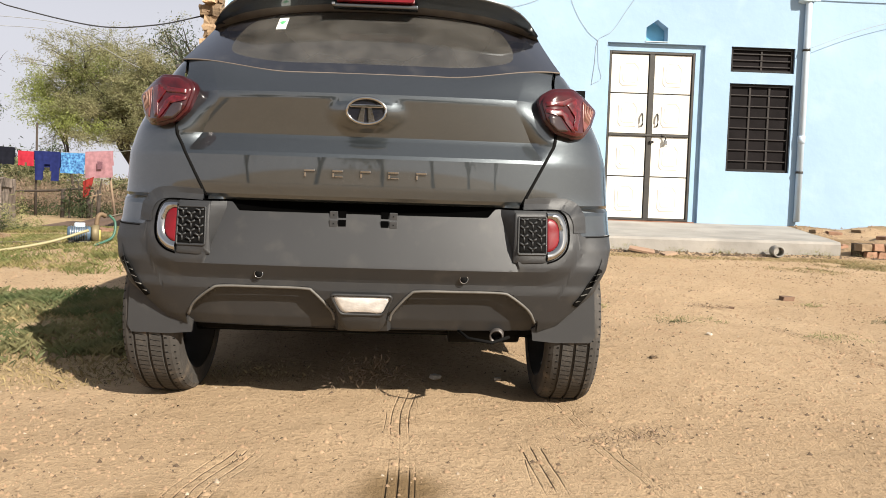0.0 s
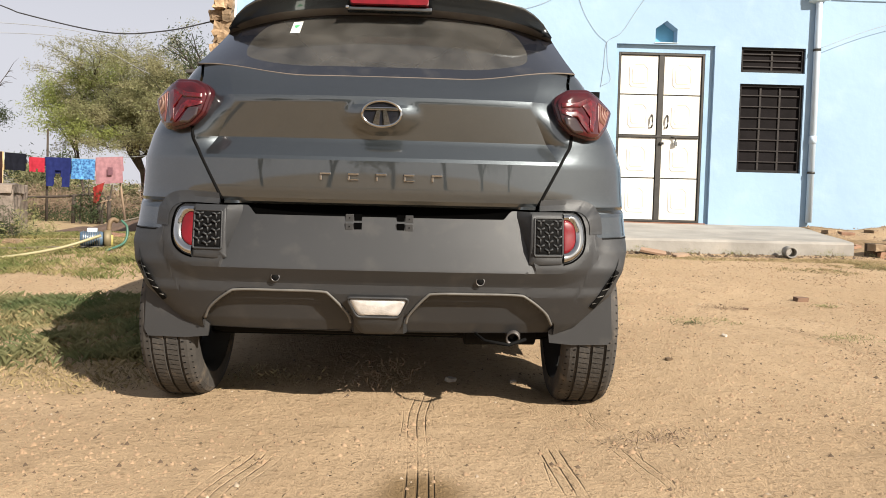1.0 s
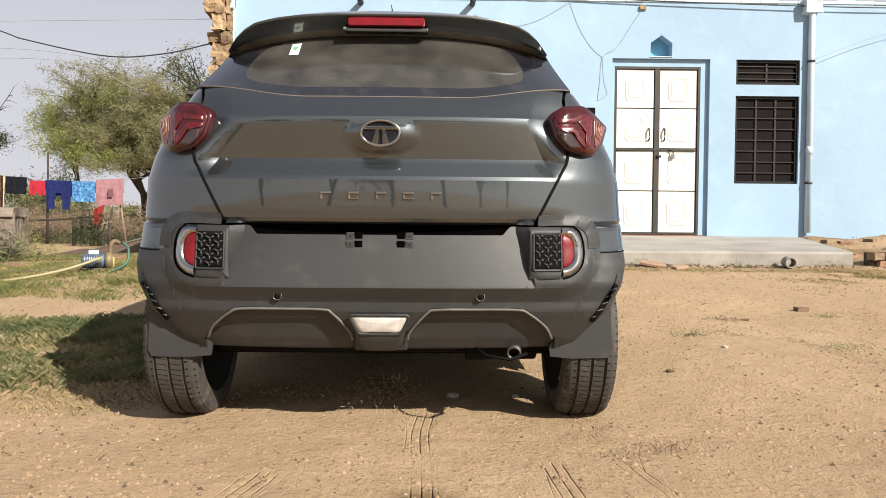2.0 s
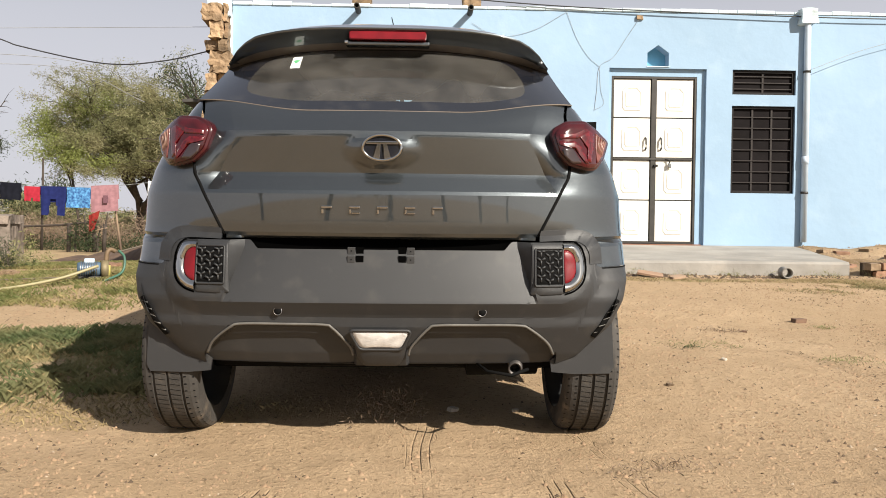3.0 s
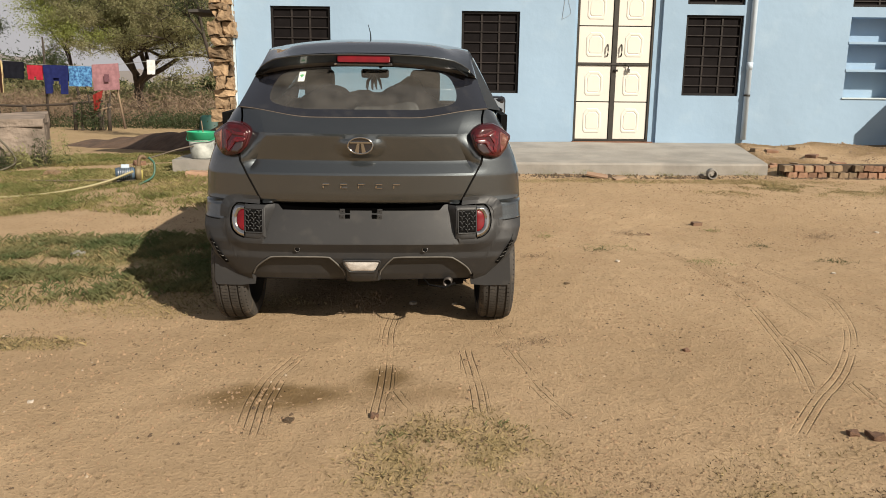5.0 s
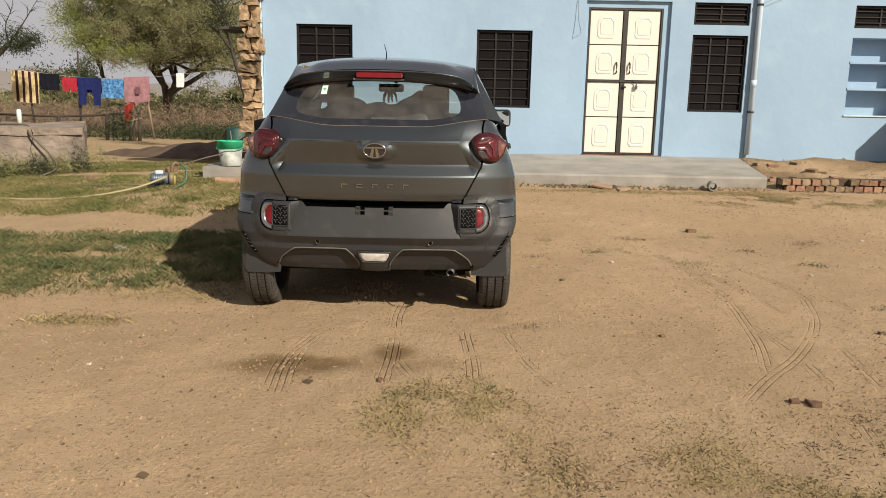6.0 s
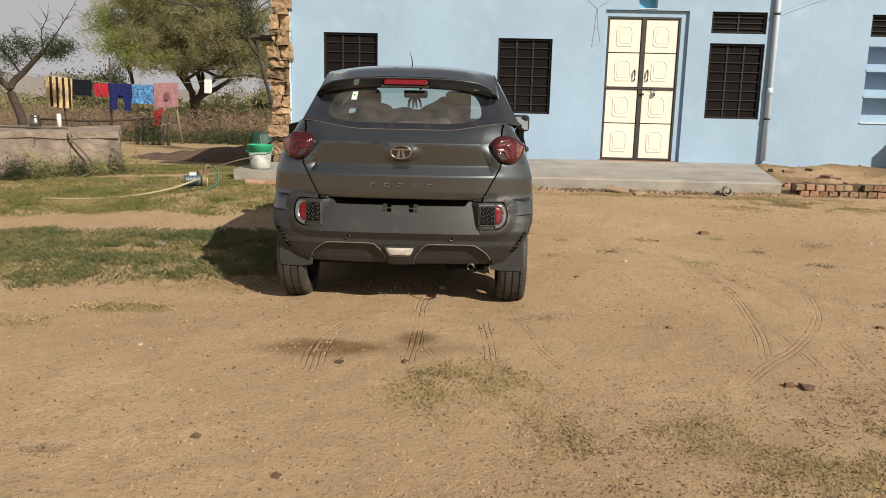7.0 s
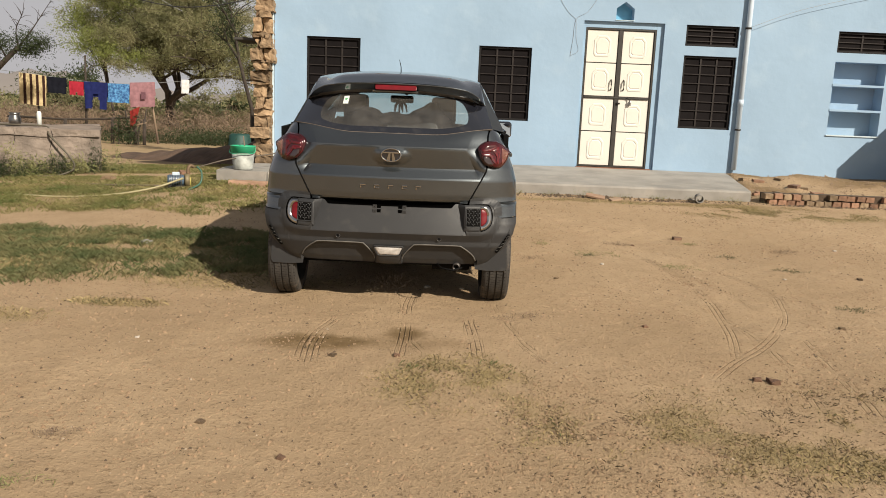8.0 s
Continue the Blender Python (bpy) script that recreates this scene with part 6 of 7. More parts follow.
for k, x in enumerate((-0.83, 0.59)):
    sp = thing("roof_spout", Matrix.Translation((x, WY, 3.545)), "short dark drain spout sticking out under the parapet", "spout", "roof spouts")
    part("spout_tube", lathe([(0.026, 0.0), (0.026, 0.27), (0.036, 0.27), (0.036, 0.0)], 16), STEEL, sp).matrix_basis = pose(0, -0.001, 0, 90)
    pst = thing("stub_post", Matrix.Translation((x + 0.03, WY + 0.16, WTOP + 0.045)), "short stacked stone post standing on the parapet", "post", "parapet posts")
    for j in range(3):
        random.seed(j + 7 * k)
        w = 0.115 + 0.015 * random.random()
        part("stone", rough_box(-w, w, -0.11, 0.11, 0.002 + 0.085 * j, 0.083 + 0.085 * j, 2, 0.015, 8, j), STONE, pst)

# rough stone pier at the house corner
pier = thing("stone_pier", Matrix.Translation((-2.56, 9.60, 0.40)), "rough pier of stacked brown sandstone at the house corner", "pier", "", "structure")
random.seed(11)
z = 0.0
k = 0
while z < 3.02:
    h = random.choice((0.05, 0.09, 0.13, 0.17, 0.21)) * random.uniform(0.85, 1.15)
    cut = random.uniform(-0.06, 0.08) if random.random() < 0.55 else None
    spans = [(-0.145, 0.135)] if cut is None else [(-0.145, cut - 0.006), (cut + 0.006, 0.135)]
    for a, b in spans:
        dx, dy = random.uniform(-0.06, 0.05), random.uniform(-0.09, 0.04)
        s = rough_box(a + dx * (a < -0.1), b + 0.6 * dx * (b > 0.1), -0.12 + dy, 0.40, z + 0.006, z + h - 0.005, 3, 0.036, 13, k * 3.1)
        part("stone", s, STONE, pier)
        k += 1
    z += h
part("mortar_core", box(-0.10, 0.12, -0.02, 0.40, 0.0, 3.10), mat("mud_mortar", (0.22, 0.155, 0.10), 0.95, 0, 0.3, 12, 0.01, 30), pier, "brown mud mortar")
part("limewashed_cap", rough_box(-0.15, 0.135, -0.08, 0.40, 3.03, 3.24, 3, 0.02, 8, 2), WORN, pier, "flaking limewashed cap")
part("plaster_edge", rough_box(0.120, 0.139, -0.02, 0.10, 0.1, 3.05, 3, 0.02, 5, 9), WORN, pier, "broken plaster edge")
obj("stone_eave", rough_box(-3.06, -2.70, 9.66, 10.3, 2.365, 2.405, 2, 0.012, 5), mat("dark_slate", (0.07, 0.065, 0.06), 0.8), label="dark thin stone slab jutting from the pier", category="eave")

# wires
def wire(pts, r, material, label, n=10):
    return obj("wire", tube(curve_pts(pts, n), r, 6), material, label=label, category="wire", group="overhead wires")


wire([(-0.9, 9.6, 3.90), (-0.41, 9.6, 3.80), (1.76, 9.6, 3.645), (4.9, 9.59, 3.56), (7.0, 9.59, 3.555), (11, 9.59, 3.56)], 0.0075, WIRE, "black cable strung along the parapet")
wire([(-7.6, 9.58, 3.9), (-5.43, 9.58, 3.15), (-5.01, 9.58, 3.01), (-4.01, 9.58, 2.82), (-3.3, 9.58, 2.86), (-2.69, 9.58, 3.0)], 0.0085, WIRE, "sagging black cable tied to the stone pier")
wire([(-8, 9.58, 3.18), (-5.43, 9.58, 3.24), (-2.69, 9.58, 3.30)], 0.0035, PALEWIRE, "thin taut wire from the pier")
wire([(-14, 19, 4.7), (-9.2, 19, 4.75), (-7.0, 19, 3.9)], 0.008, PALEWIRE, "thin far power wire")
wire([(-14, 19, 5.1), (-9.2, 19, 4.95), (-6.4, 19, 4.2)], 0.008, PALEWIRE, "thin far power wire")
wire([(1.83, WY - 0.008, 3.60), (1.97, WY - 0.006, 3.25), (2.12, WY - 0.006, 3.02), (2.27, WY - 0.006, 2.89)], 0.0022, PALEWIRE, "loose pale wire hanging on the wall")
wire([(2.78, WY - 0.02, 3.52), (2.62, WY - 0.008, 3.28), (2.45, WY - 0.008, 3.02), (2.27, WY - 0.006, 2.89), (2.24, WY - 0.006, 2.60), (2.21, WY - 0.006, 2.33)], 0.0022, PALEWIRE, "loose pale wire hanging on the wall")
wire([(2.27, WY - 0.006, 2.88), (2.29, WY - 0.006, 2.60), (2.33, WY - 0.006, 2.42), (2.22, WY - 0.006, 2.34)], 0.0018, PALEWIRE, "loose pale wire hanging on the wall")
wire([(0.62, WY - 0.01, 3.42), (0.95, WY - 0.01, 3.26), (1.4, WY - 0.01, 3.34), (1.83, WY - 0.01, 3.58)], 0.0022, PALEWIRE, "loose pale wire hanging on the wall")
wire([(4.93, WY - 0.11, 2.86), (5.85, 9.55, 3.20), (7.5, 9.57, 3.60)], 0.003, PALEWIRE, "thin wire running from the drain pipe")
obj("wall_hook", rough_box(2.74, 2.82, WY - 0.03, WY - 0.001, 3.50, 3.55, 1, 0.01, 9), STONE, label="small broken hook stone in the wall", category="hook")

# ---- beside the plinth ----
bpipe = thing("stub_pipe", Matrix.Translation((3.74, 7.60, 0.372)), "grey cement pipe end lying out from the plinth foot", "pipe")
part("pipe_shell", lathe([(0.042, -0.06), (0.042, 0.16), (0.057, 0.16), (0.057, -0.06), (0.042, -0.06)], 20), CONCRETE, bpipe).matrix_basis = pose(0, 0, 0, 90, 0, -15)
edge = thing("brick_edging", Matrix.Translation((4.15, 7.66, 0.0)), "two uneven courses of tan and red bricks edging the bank", "edging", "", "structure")
brick_meshes = []
for k in range(6):
    b = rough_box(-0.053, 0.053, -0.075, 0.075, -0.036, 0.036, 2, 0.012, 14, k * 5.0)
    me = bpy.data.meshes.new("brick")
    b.to_mesh(me)
    b.free()
    me.materials.append(EARTHBRICK if k % 5 else BRICK)
    brick_meshes.append(me)
# dark backing paints the shade between the bricks
part("joint_earth", rough_box(0.50, 4.9, -0.012, 0.16, 0.10, 0.475, 4, 0.012, 5, 3), mat("dark_joint_shade", (0.085, 0.058, 0.038), 0.95, 0, 0.4, 12, 0.01, 30), edge, "dark earth backing that puts shade in the joints")
random.seed(4)
for c in range(2):
    for k in range(38):
        if k < 4 - 2 * c or (c == 1 and k in (2, 9, 15, 24)):
            continue
        x = 0.10 + 0.124 * k + 0.06 * c + random.uniform(-0.006, 0.006)
        b = part("brick", random.choice(brick_meshes), None, edge)
        b.matrix_basis = pose(x, random.uniform(-0.014, 0.010) + 0.006 * c, 0.352 + 0.085 * c + random.uniform(-0.004, 0.004), random.uniform(-2, 2), random.uniform(-2.5, 2.5), random.uniform(-3, 3))
random.seed(8)
for k in range(9):
    x, y = random.uniform(4.7, 6.6), random.uniform(7.95, 9.2)
    if k < 2:
        x, y = 4.75 + 0.35 * k, 8.15 + 0.1 * (k % 2)
    r = random.uniform(0.03, 0.07)
    obj("rubble_stone", rough_box(-r * 1.4, r * 1.4, -r, r, -0.02, r * 0.35, 2, r * 0.3, 9, k), random.choice((EARTHBRICK, EARTHBRICK, BRICK)), label="flat piece of rubble on the earth bank", category="stone", group="rubble", m=pose(x, y, gz(x, y) + 0.012, 0, 0, random.uniform(0, 180)))
obj("broken_tile", rough_box(-0.12, 0.12, -0.05, 0.05, -0.012, 0.012, 2, 0.02, 6), mat("dusty_tile", (0.33, 0.215, 0.145), 0.95), label="broken red roof tile on the sand", category="tile", m=pose(2.32, 7.50, gz(2.32, 7.5) + 0.035, 18, 8, -12))
obj("broken_tile", rough_box(-0.08, 0.08, -0.04, 0.04, -0.01, 0.01, 2, 0.02, 6, 3), mat("dusty_tile2", (0.36, 0.25, 0.17), 0.95), label="broken red roof tile on the sand", category="tile", m=pose(2.58, 7.44, gz(2.58, 7.44) + 0.015, 6, 0, 20))
obj("brick_piece", rough_box(-0.040, 0.040, -0.03, 0.03, -0.01, 0.032, 2, 0.018, 9, 2), mat("dusty_brick", (0.18, 0.108, 0.07), 0.95), label="broken brick lying on the sand", category="brick", m=pose(2.76, 5.38, gz(2.76, 5.38), 0, 0, 10))

# ---- water tank block and what stands on it ----
tank = thing("water_tank", pose(-5.02, 9.22, 0, 0, 0, 24), "low weathered masonry water tank in the grass", "tank")
part("tank_wall", rough_box(-5.2, 0.0, 0.0, 2.4, -0.1, 0.80, 16, 0.06, 1.8, 5), TANK, tank)
part("tank_top", rough_box(-5.2, 0.01, -0.02, 2.4, 0.79, 0.90, 12, 0.045, 2.6, 8), TANK, tank, "uneven plastered top of the tank")
pot = thing("metal_pot", pose(-6.30, 9.22, 0.905), "small dented steel water pot on the tank", "pot")
part("pot_body", lathe([(0.0, 0.0), (0.070, 0.0), (0.086, 0.05), (0.088, 0.11), (0.066, 0.155), (0.066, 0.175), (0.080, 0.20), (0.066, 0.192)], 24), mat("dull_steel", (0.30, 0.29, 0.28), 0.3, 1.0, 0.3, 14), pot)
bot = thing("pipe_riser", pose(-5.98, 9.32, 0.90), "short white plastic pipe standing on the tank", "pipe")
part("riser_tube", lathe([(0.0, 0.0), (0.034, 0.0), (0.034, 0.20), (0.026, 0.235), (0.0, 0.24)], 16), LABELW, bot)
obj("tank_hose", tube(curve_pts([(-7.2, 9.0, 0.93), (-6.3, 8.95, 0.93), (-5.75, 9.05, 0.92), (-5.62, 8.90, 0.80), (-5.35, 8.92, 0.50), (-5.25, 8.85, 0.32), (-5.4, 8.65, gz(-5.4, 8.65) + 0.015), (-5.65, 8.5, gz(-5.65, 8.5) + 0.015)]), 0.014, 8), mat("black_hose", (0.10, 0.085, 0.06), 0.6), label="dark hose hanging over the tank edge", category="hose")
for k in range(2):
    pts = [(-5.62 - 0.45 * k + 0.05 * noise.noise(Vector((t * 3, k, 0))), 8.945 - 0.20 * k, 0.88 - 0.6 * t) for t in np.linspace(0, 1, 9)]
    obj("tank_crack", tube(pts, 0.0035, 5), DARK, label="open crack down the tank wall", category="crack", kind="structure")

# ---- pump, hoses, bucket ----
px_, py_ = -3.18, 7.30
pz_ = gz(px_, py_)
pump = thing("water_pump", pose(px_, py_, pz_, 0, 0, 20), "small blue and grey electric water pump in the grass", "pump")
body = part("motor_body", lathe([(0.0, -0.11), (0.065, -0.11), (0.072, -0.09), (0.072, 0.08), (0.06, 0.10), (0.0, 0.10)], 24, "X"), mat("pump_blue", (0.08, 0.13, 0.19), 0.5, 0, 0.4, 20), pump, "blue motor housing")
body.matrix_basis = Matrix.Translation((0, 0, 0.10))
for k in range(8):
    part("cooling_rib", lathe([(0.070, -0.004), (0.078, -0.004), (0.078, 0.004), (0.070, 0.004)], 24, "X"), ALLOY, body).matrix_basis = Matrix.Translation((-0.08 + 0.02 * k, 0, 0))
part("terminal_box", box(-0.05, 0.04, -0.035, 0.035, 0.165, 0.205, 0.008), PVC, pump, "pale grey terminal box")
part("pump_foot", box(-0.10, 0.10, -0.06, 0.06, -0.01, 0.035, 0.008), STEEL, pump)
part("impeller_housing", lathe([(0.0, 0.10), (0.085, 0.10), (0.09, 0.12), (0.09, 0.16), (0.0, 0.17)], 24, "X"), mat("pump_brass", (0.20, 0.16, 0.09), 0.6, 0.3), pump, "brassy pump housing").matrix_basis = Matrix.Translation((0, 0, 0.10))
part("outlet_elbow", tube(curve_pts([(0.14, 0, 0.18), (0.15, 0, 0.26), (0.18, 0.02, 0.29), (0.22, 0.04, 0.27)], 5), 0.022, 10), mat("rusty_elbow", (0.22, 0.15, 0.09), 0.7, 0.4), pump)
part("valve_tee", tube([(0.16, -0.02, 0.02), (0.16, -0.02, 0.14)], 0.022, 8), mat("yellow_plastic", (0.40, 0.34, 0.10), 0.5), pump, "yellow plastic valve")


def ground_hose(name, pts, r, material, label):
    return obj(name, tube(curve_pts([(x, y, gz(x, y) + r * 0.8 + dz) for x, y, dz in pts], 8), r, 8), material, label=label, category="hose", group="hoses")


ground_hose("garden_hose", [(-7.5, 6.9, 0), (-6.3, 7.05, 0), (-5.2, 6.85, 0), (-4.4, 6.75, 0), (-3.8, 6.8, 0.01), (-3.35, 6.98, 0.05), (-3.05, 7.18, 0.13)], 0.014, HOSE, "yellow water hose lying across the grass")
ground_hose("green_pipe", [(-2.93, 7.36, 0.25), (-2.86, 7.32, 0.18), (-2.86, 7.25, 0.05), (-2.95, 7.05, 0)], 0.012, mat("green_hose", (0.05, 0.13, 0.09), 0.5), "green hose bending down from the pump")
ground_hose("dark_pipe", [(-2.95, 7.36, 0.24), (-2.6, 7.7, 0.3), (-2.2, 8.2, 0.35), (-1.9, 9.0, 0.42)], 0.008, mat("brown_pipe", (0.12, 0.095, 0.07), 0.7), "thin pipe from the pump to the house")
ground_hose("dark_pipe", [(-3.4, 7.35, 0.02), (-4.6, 7.9, 0.0), (-5.2, 8.6, 0)], 0.012, mat("brown_pipe2", (0.20, 0.16, 0.11), 0.7), "thin pipe from the pump to the house")

bk = thing("bucket", pose(-2.47, 7.90, 0.485), "dirty white bucket with a bright green rim on the step", "bucket")
part("bucket_wall", lathe([(0.0, 0.0), (0.125, 0.0), (0.130, 0.01), (0.155, 0.23), (0.150, 0.23), (0.122, 0.012), (0.0, 0.012)], 32), mat("dirty_white_plastic", (0.46, 0.48, 0.45), 0.6, 0, 0.5, 9), bk, "dirty white wall with faded green print")
part("bucket_rim", lathe([(0.154, 0.228), (0.161, 0.228), (0.166, 0.31), (0.172, 0.315), (0.172, 0.325), (0.160, 0.325), (0.153, 0.232)], 32), GREENP, bk, "bright green rim")
part("bail_handle", tube(curve_pts([(-0.168, 0, 0.29), (-0.17, -0.05, 0.24), (-0.12, -0.14, 0.22), (0.0, -0.175, 0.215), (0.12, -0.14, 0.22), (0.17, -0.05, 0.24), (0.168, 0, 0.29)], 5), 0.005, 6), GREENP, bk)
part("stick", tube([(0.04, 0.02, 0.1), (-0.01, 0.06, 0.45)], 0.007, 6), TWIG, bk, "thin stick standing in the bucket")
obj("flagstone", rough_box(-2.55, -2.05, 7.46, 7.66, gz(-2.3, 7.6) - 0.03, gz(-2.3, 7.6) + 0.04, 2, 0.02, 5), mat("pale_red_stone", (0.45, 0.28, 0.19), 0.9, 0, 0.3, 8), label="pale red flagstone before the step", category="stone")
tx, ty = -6.75, 24.0
tub = thing("plastic_tub", pose(tx, ty, gz(tx, ty)), "large dark teal plastic tub turned over on the ground", "tub")
part("tub_shell", lathe([(0.42, 0.0), (0.40, 0.05), (0.36, 0.40), (0.30, 0.46), (0.0, 0.47)], 32), TEAL, tub)
def heap(u, v):
    x, y = -7.6 + 4.75 * u + 0.5 * (v - 0.5), 16.6 - 4.0 * u + 2.3 * (v - 0.5)
    h = (0.10 + 0.52 * u) * min(1.0, 8 * (1 - u) + 0.3) * math.sin(math.pi * v) ** 0.8 * (0.85 + 0.4 * noise.noise(Vector((u * 9, v * 3, 0))))
    return (x, y, gz(x, y) - 0.03 + h)


# earth colour is darkened for the house's shade
obj("earth_mound", grid_mesh("mound", heap, 60, 16), mat("shaded_brown_earth", (0.125, 0.078, 0.052), 0.95, 0, 0.4, 3, 0.04, 9), label="low mound of bare brown earth beside the house, darkened for shade", category="mound", kind="structure")

# ---- washing line ----
LY = 23.8


def cloth(x0, x1, ztop, zbot, material, label, kind="towel", slope=0.0):
    """A piece of washing that hangs over the line, with folds."""
    c = thing("washing", pose((x0 + x1) / 2, LY, ztop), label, "laundry", "washing on the line")
    w, h = x1 - x0, ztop - zbot
    sd = x0 * 3.7

    def cell(side):
        def fn(u, v):
            x = -w / 2 + w * u
            fold = 0.035 * noise.noise(Vector((x * 6 + sd, v * 1.5, side))) * (0.2 + v)
            ln = h if side < 0 else h * 0.55
            if kind == "trousers" and side < 0:
                x *= 1 - 0.1 * v
            z = -ln * v - slope * u + 0.02 * noise.noise(Vector((u * 5 + sd, 0, 0))) * v
            return (x + 0.02 * noise.noise(Vector((v * 3, sd, 0))) * v, side * (0.012 + 0.03 * v) + fold, z)
        return fn
    keep = None
    if kind == "trousers":
        keep = lambda p: not (p.z < -h * 0.45 and abs(p.x) < 0.10 * w + 0.13 * w * (-p.z - h * 0.45) / h)
    if kind == "shorts":
        keep = lambda p: not (p.z < -h * 0.8 and abs(p.x) < 0.03)
    f = part("front_fold", grid_mesh("fold", cell(-1), 18, 18, True, keep), material, c)
    part("back_fold", grid_mesh("fold", cell(1), 12, 8), material, c)
    return c, f


def cm(name, col, **k):
    return mat(name, col, 0.9, 0, k.pop("var", 0.25), k.pop("scale", 8), 0.002, 60, spec=0.08, **k)


c, f = cloth(-14.22, -13.31, 2.24, 1.20, cm("cream_cloth", (0.66, 0.52, 0.30)), "cream blanket with dark brown stripes on the washing line", slope=0.08)
for k in range(4):
    u0 = 0.16 + 0.235 * k
    def stripe(u, v, u0=u0):
        x = -0.455 + 0.91 * (u0 + 0.10 * u)
        v = 0.005 + 0.99 * v
        fold = 0.035 * noise.noise(Vector((x * 6 - 14.22 * 3.7, v * 1.5, -1))) * (0.2 + v)
        return (x + 0.02 * noise.noise(Vector((v * 3, -14.22 * 3.7, 0))) * v, -(0.020 + 0.03 * v) + fold, -1.04 * v - 0.08 * (u0 + 0.1 * u))
    part("stripe", grid_mesh("stripe", stripe, 3, 16), cm("brown_stripe%d" % k, (0.05, 0.025, 0.02)), f)
cloth(-13.27, -12.62, 2.14, 1.60, cm("black_cloth", (0.012, 0.013, 0.02)), "black garment pegged on the washing line", slope=0.03)
cloth(-12.52, -12.03, 2.02, 1.56, cm("red_cloth", (0.40, 0.03, 0.05)), "red garment pegged on the washing line", "shorts", 0.02)
cloth(-12.02, -11.22, 2.03, 1.12, cm("navy_cloth", (0.018, 0.025, 0.11)), "navy blue trousers hung on the washing line", "trousers", 0.02)
cloth(-11.20, -10.47, 2.00, 1.36, cm("sky_cloth", (0.12, 0.33, 0.60), col2=(0.03, 0.08, 0.22), scale=14), "light blue patterned cloth on the washing line", slope=0.01)
c, f = cloth(-10.45, -9.60, 2.05, 1.22, cm("mauve_cloth", (0.36, 0.19, 0.21)), "dusty pink shirt hung on the washing line", slope=-0.05)
part("shirt_motif", grid_mesh("motif", lambda u, v: (-0.02 + 0.16 * u, -0.10, -0.30 - 0.24 * v), 4, 4), cm("motif", (0.18, 0.09, 0.11), scale=30), f)
cloth(-8.68, -8.42, 2.22, 1.76, cm("white_cloth", (0.75, 0.75, 0.74)), "small white cloth on the washing line")
obj("washing_line", tube(curve_pts([(-17.5, LY, 2.45), (-14.2, LY, 2.24), (-12.0, LY, 2.03), (-10.4, LY, 2.01), (-9.3, LY, 2.10), (-7.2, LY, 2.35)], 6), 0.008, 5), PALEWIRE, label="thin wire of the washing line", category="line")
for x, h, lean in ((-12.05, 2.9, 0.04), (-9.55, 1.30, -0.12), (-13.55, 1.5, -0.1), (-16.9, 2.6, 0.0)):
    obj("line_post", tube([(x, LY + 0.1, gz(x, LY) - 0.1), (x + lean, LY + 0.1, h * 0.6), (x + lean * 1.5, LY + 0.1, h)], 0.045, 8, False, 0.03), BARK if x < -10 else TWIG, label="crooked wooden post of the washing line", category="post", group="line posts")
rail = thing("branch_fence", pose(-11.6, 22.6, 0), "low fence of rough branches at the yard's end", "fence")
part("rail", tube([(-2.4, 0, 0.78), (-0.6, 0.03, 0.74), (0.7, 0, 0.80), (1.9, 0, 0.92)], 0.035, 8), BARK, rail)
for x in (-2.2, -0.55, 1.0, 1.75, 2.05):
    part("post", tube([(x, 0, -0.1), (x + 0.03, 0, 0.75 + 0.1 * (x > 0.9))], 0.06, 8), BARK, rail)
stand = thing("wooden_stand", pose(-10.05, 22.5, 0), "rickety stand of crooked sticks with a red rag", "stand")
for x, y, h, dx in ((-0.30, 0.0, 0.95, 0.05), (0.02, 0.05, 1.10, -0.10), (0.30, 0.1, 0.80, 0.12), (-0.1, 0.4, 0.85, 0.1), (0.42, 0.3, 1.2, 0.10)):
    part("stick", tube(curve_pts([(x, y, -0.05), (x + dx * 0.2, y, h * 0.5), (x + dx, y + 0.03, h)], 4), 0.035, 7, False, 0.022), BARK, stand)
part("crossbar", tube([(-0.42, 0.03, 0.52), (0.1, 0.02, 0.60), (0.62, 0.08, 0.74)], 0.025, 7), TWIG, stand)
part("crossbar", tube([(-0.35, 0.12, 0.78), (0.36, 0.12, 0.72)], 0.022, 7), TWIG, stand)
part("red_rag", grid_mesh("rag", lambda u, v: (0.10 + 0.34 * u * (1 - 0.5 * v), 0.0 + 0.05 * noise.noise(Vector((u * 4, v * 4, 0))), 1.10 - 0.55 * v + 0.16 * u), 8, 10), cm("red_rag", (0.27, 0.035, 0.03)), stand, "red rag")
part("creeper", leaf_cloud("creeper", [(-0.35 + 0.08 * k, -0.05, 0.45 + 0.30 * math.sin(k * 1.7)) for k in range(9)], (0.12, 0.08, 0.14), 700, 0.045, np.random.RandomState(5), 0.7), DARKLEAF, stand, "green creeper on the sticks")

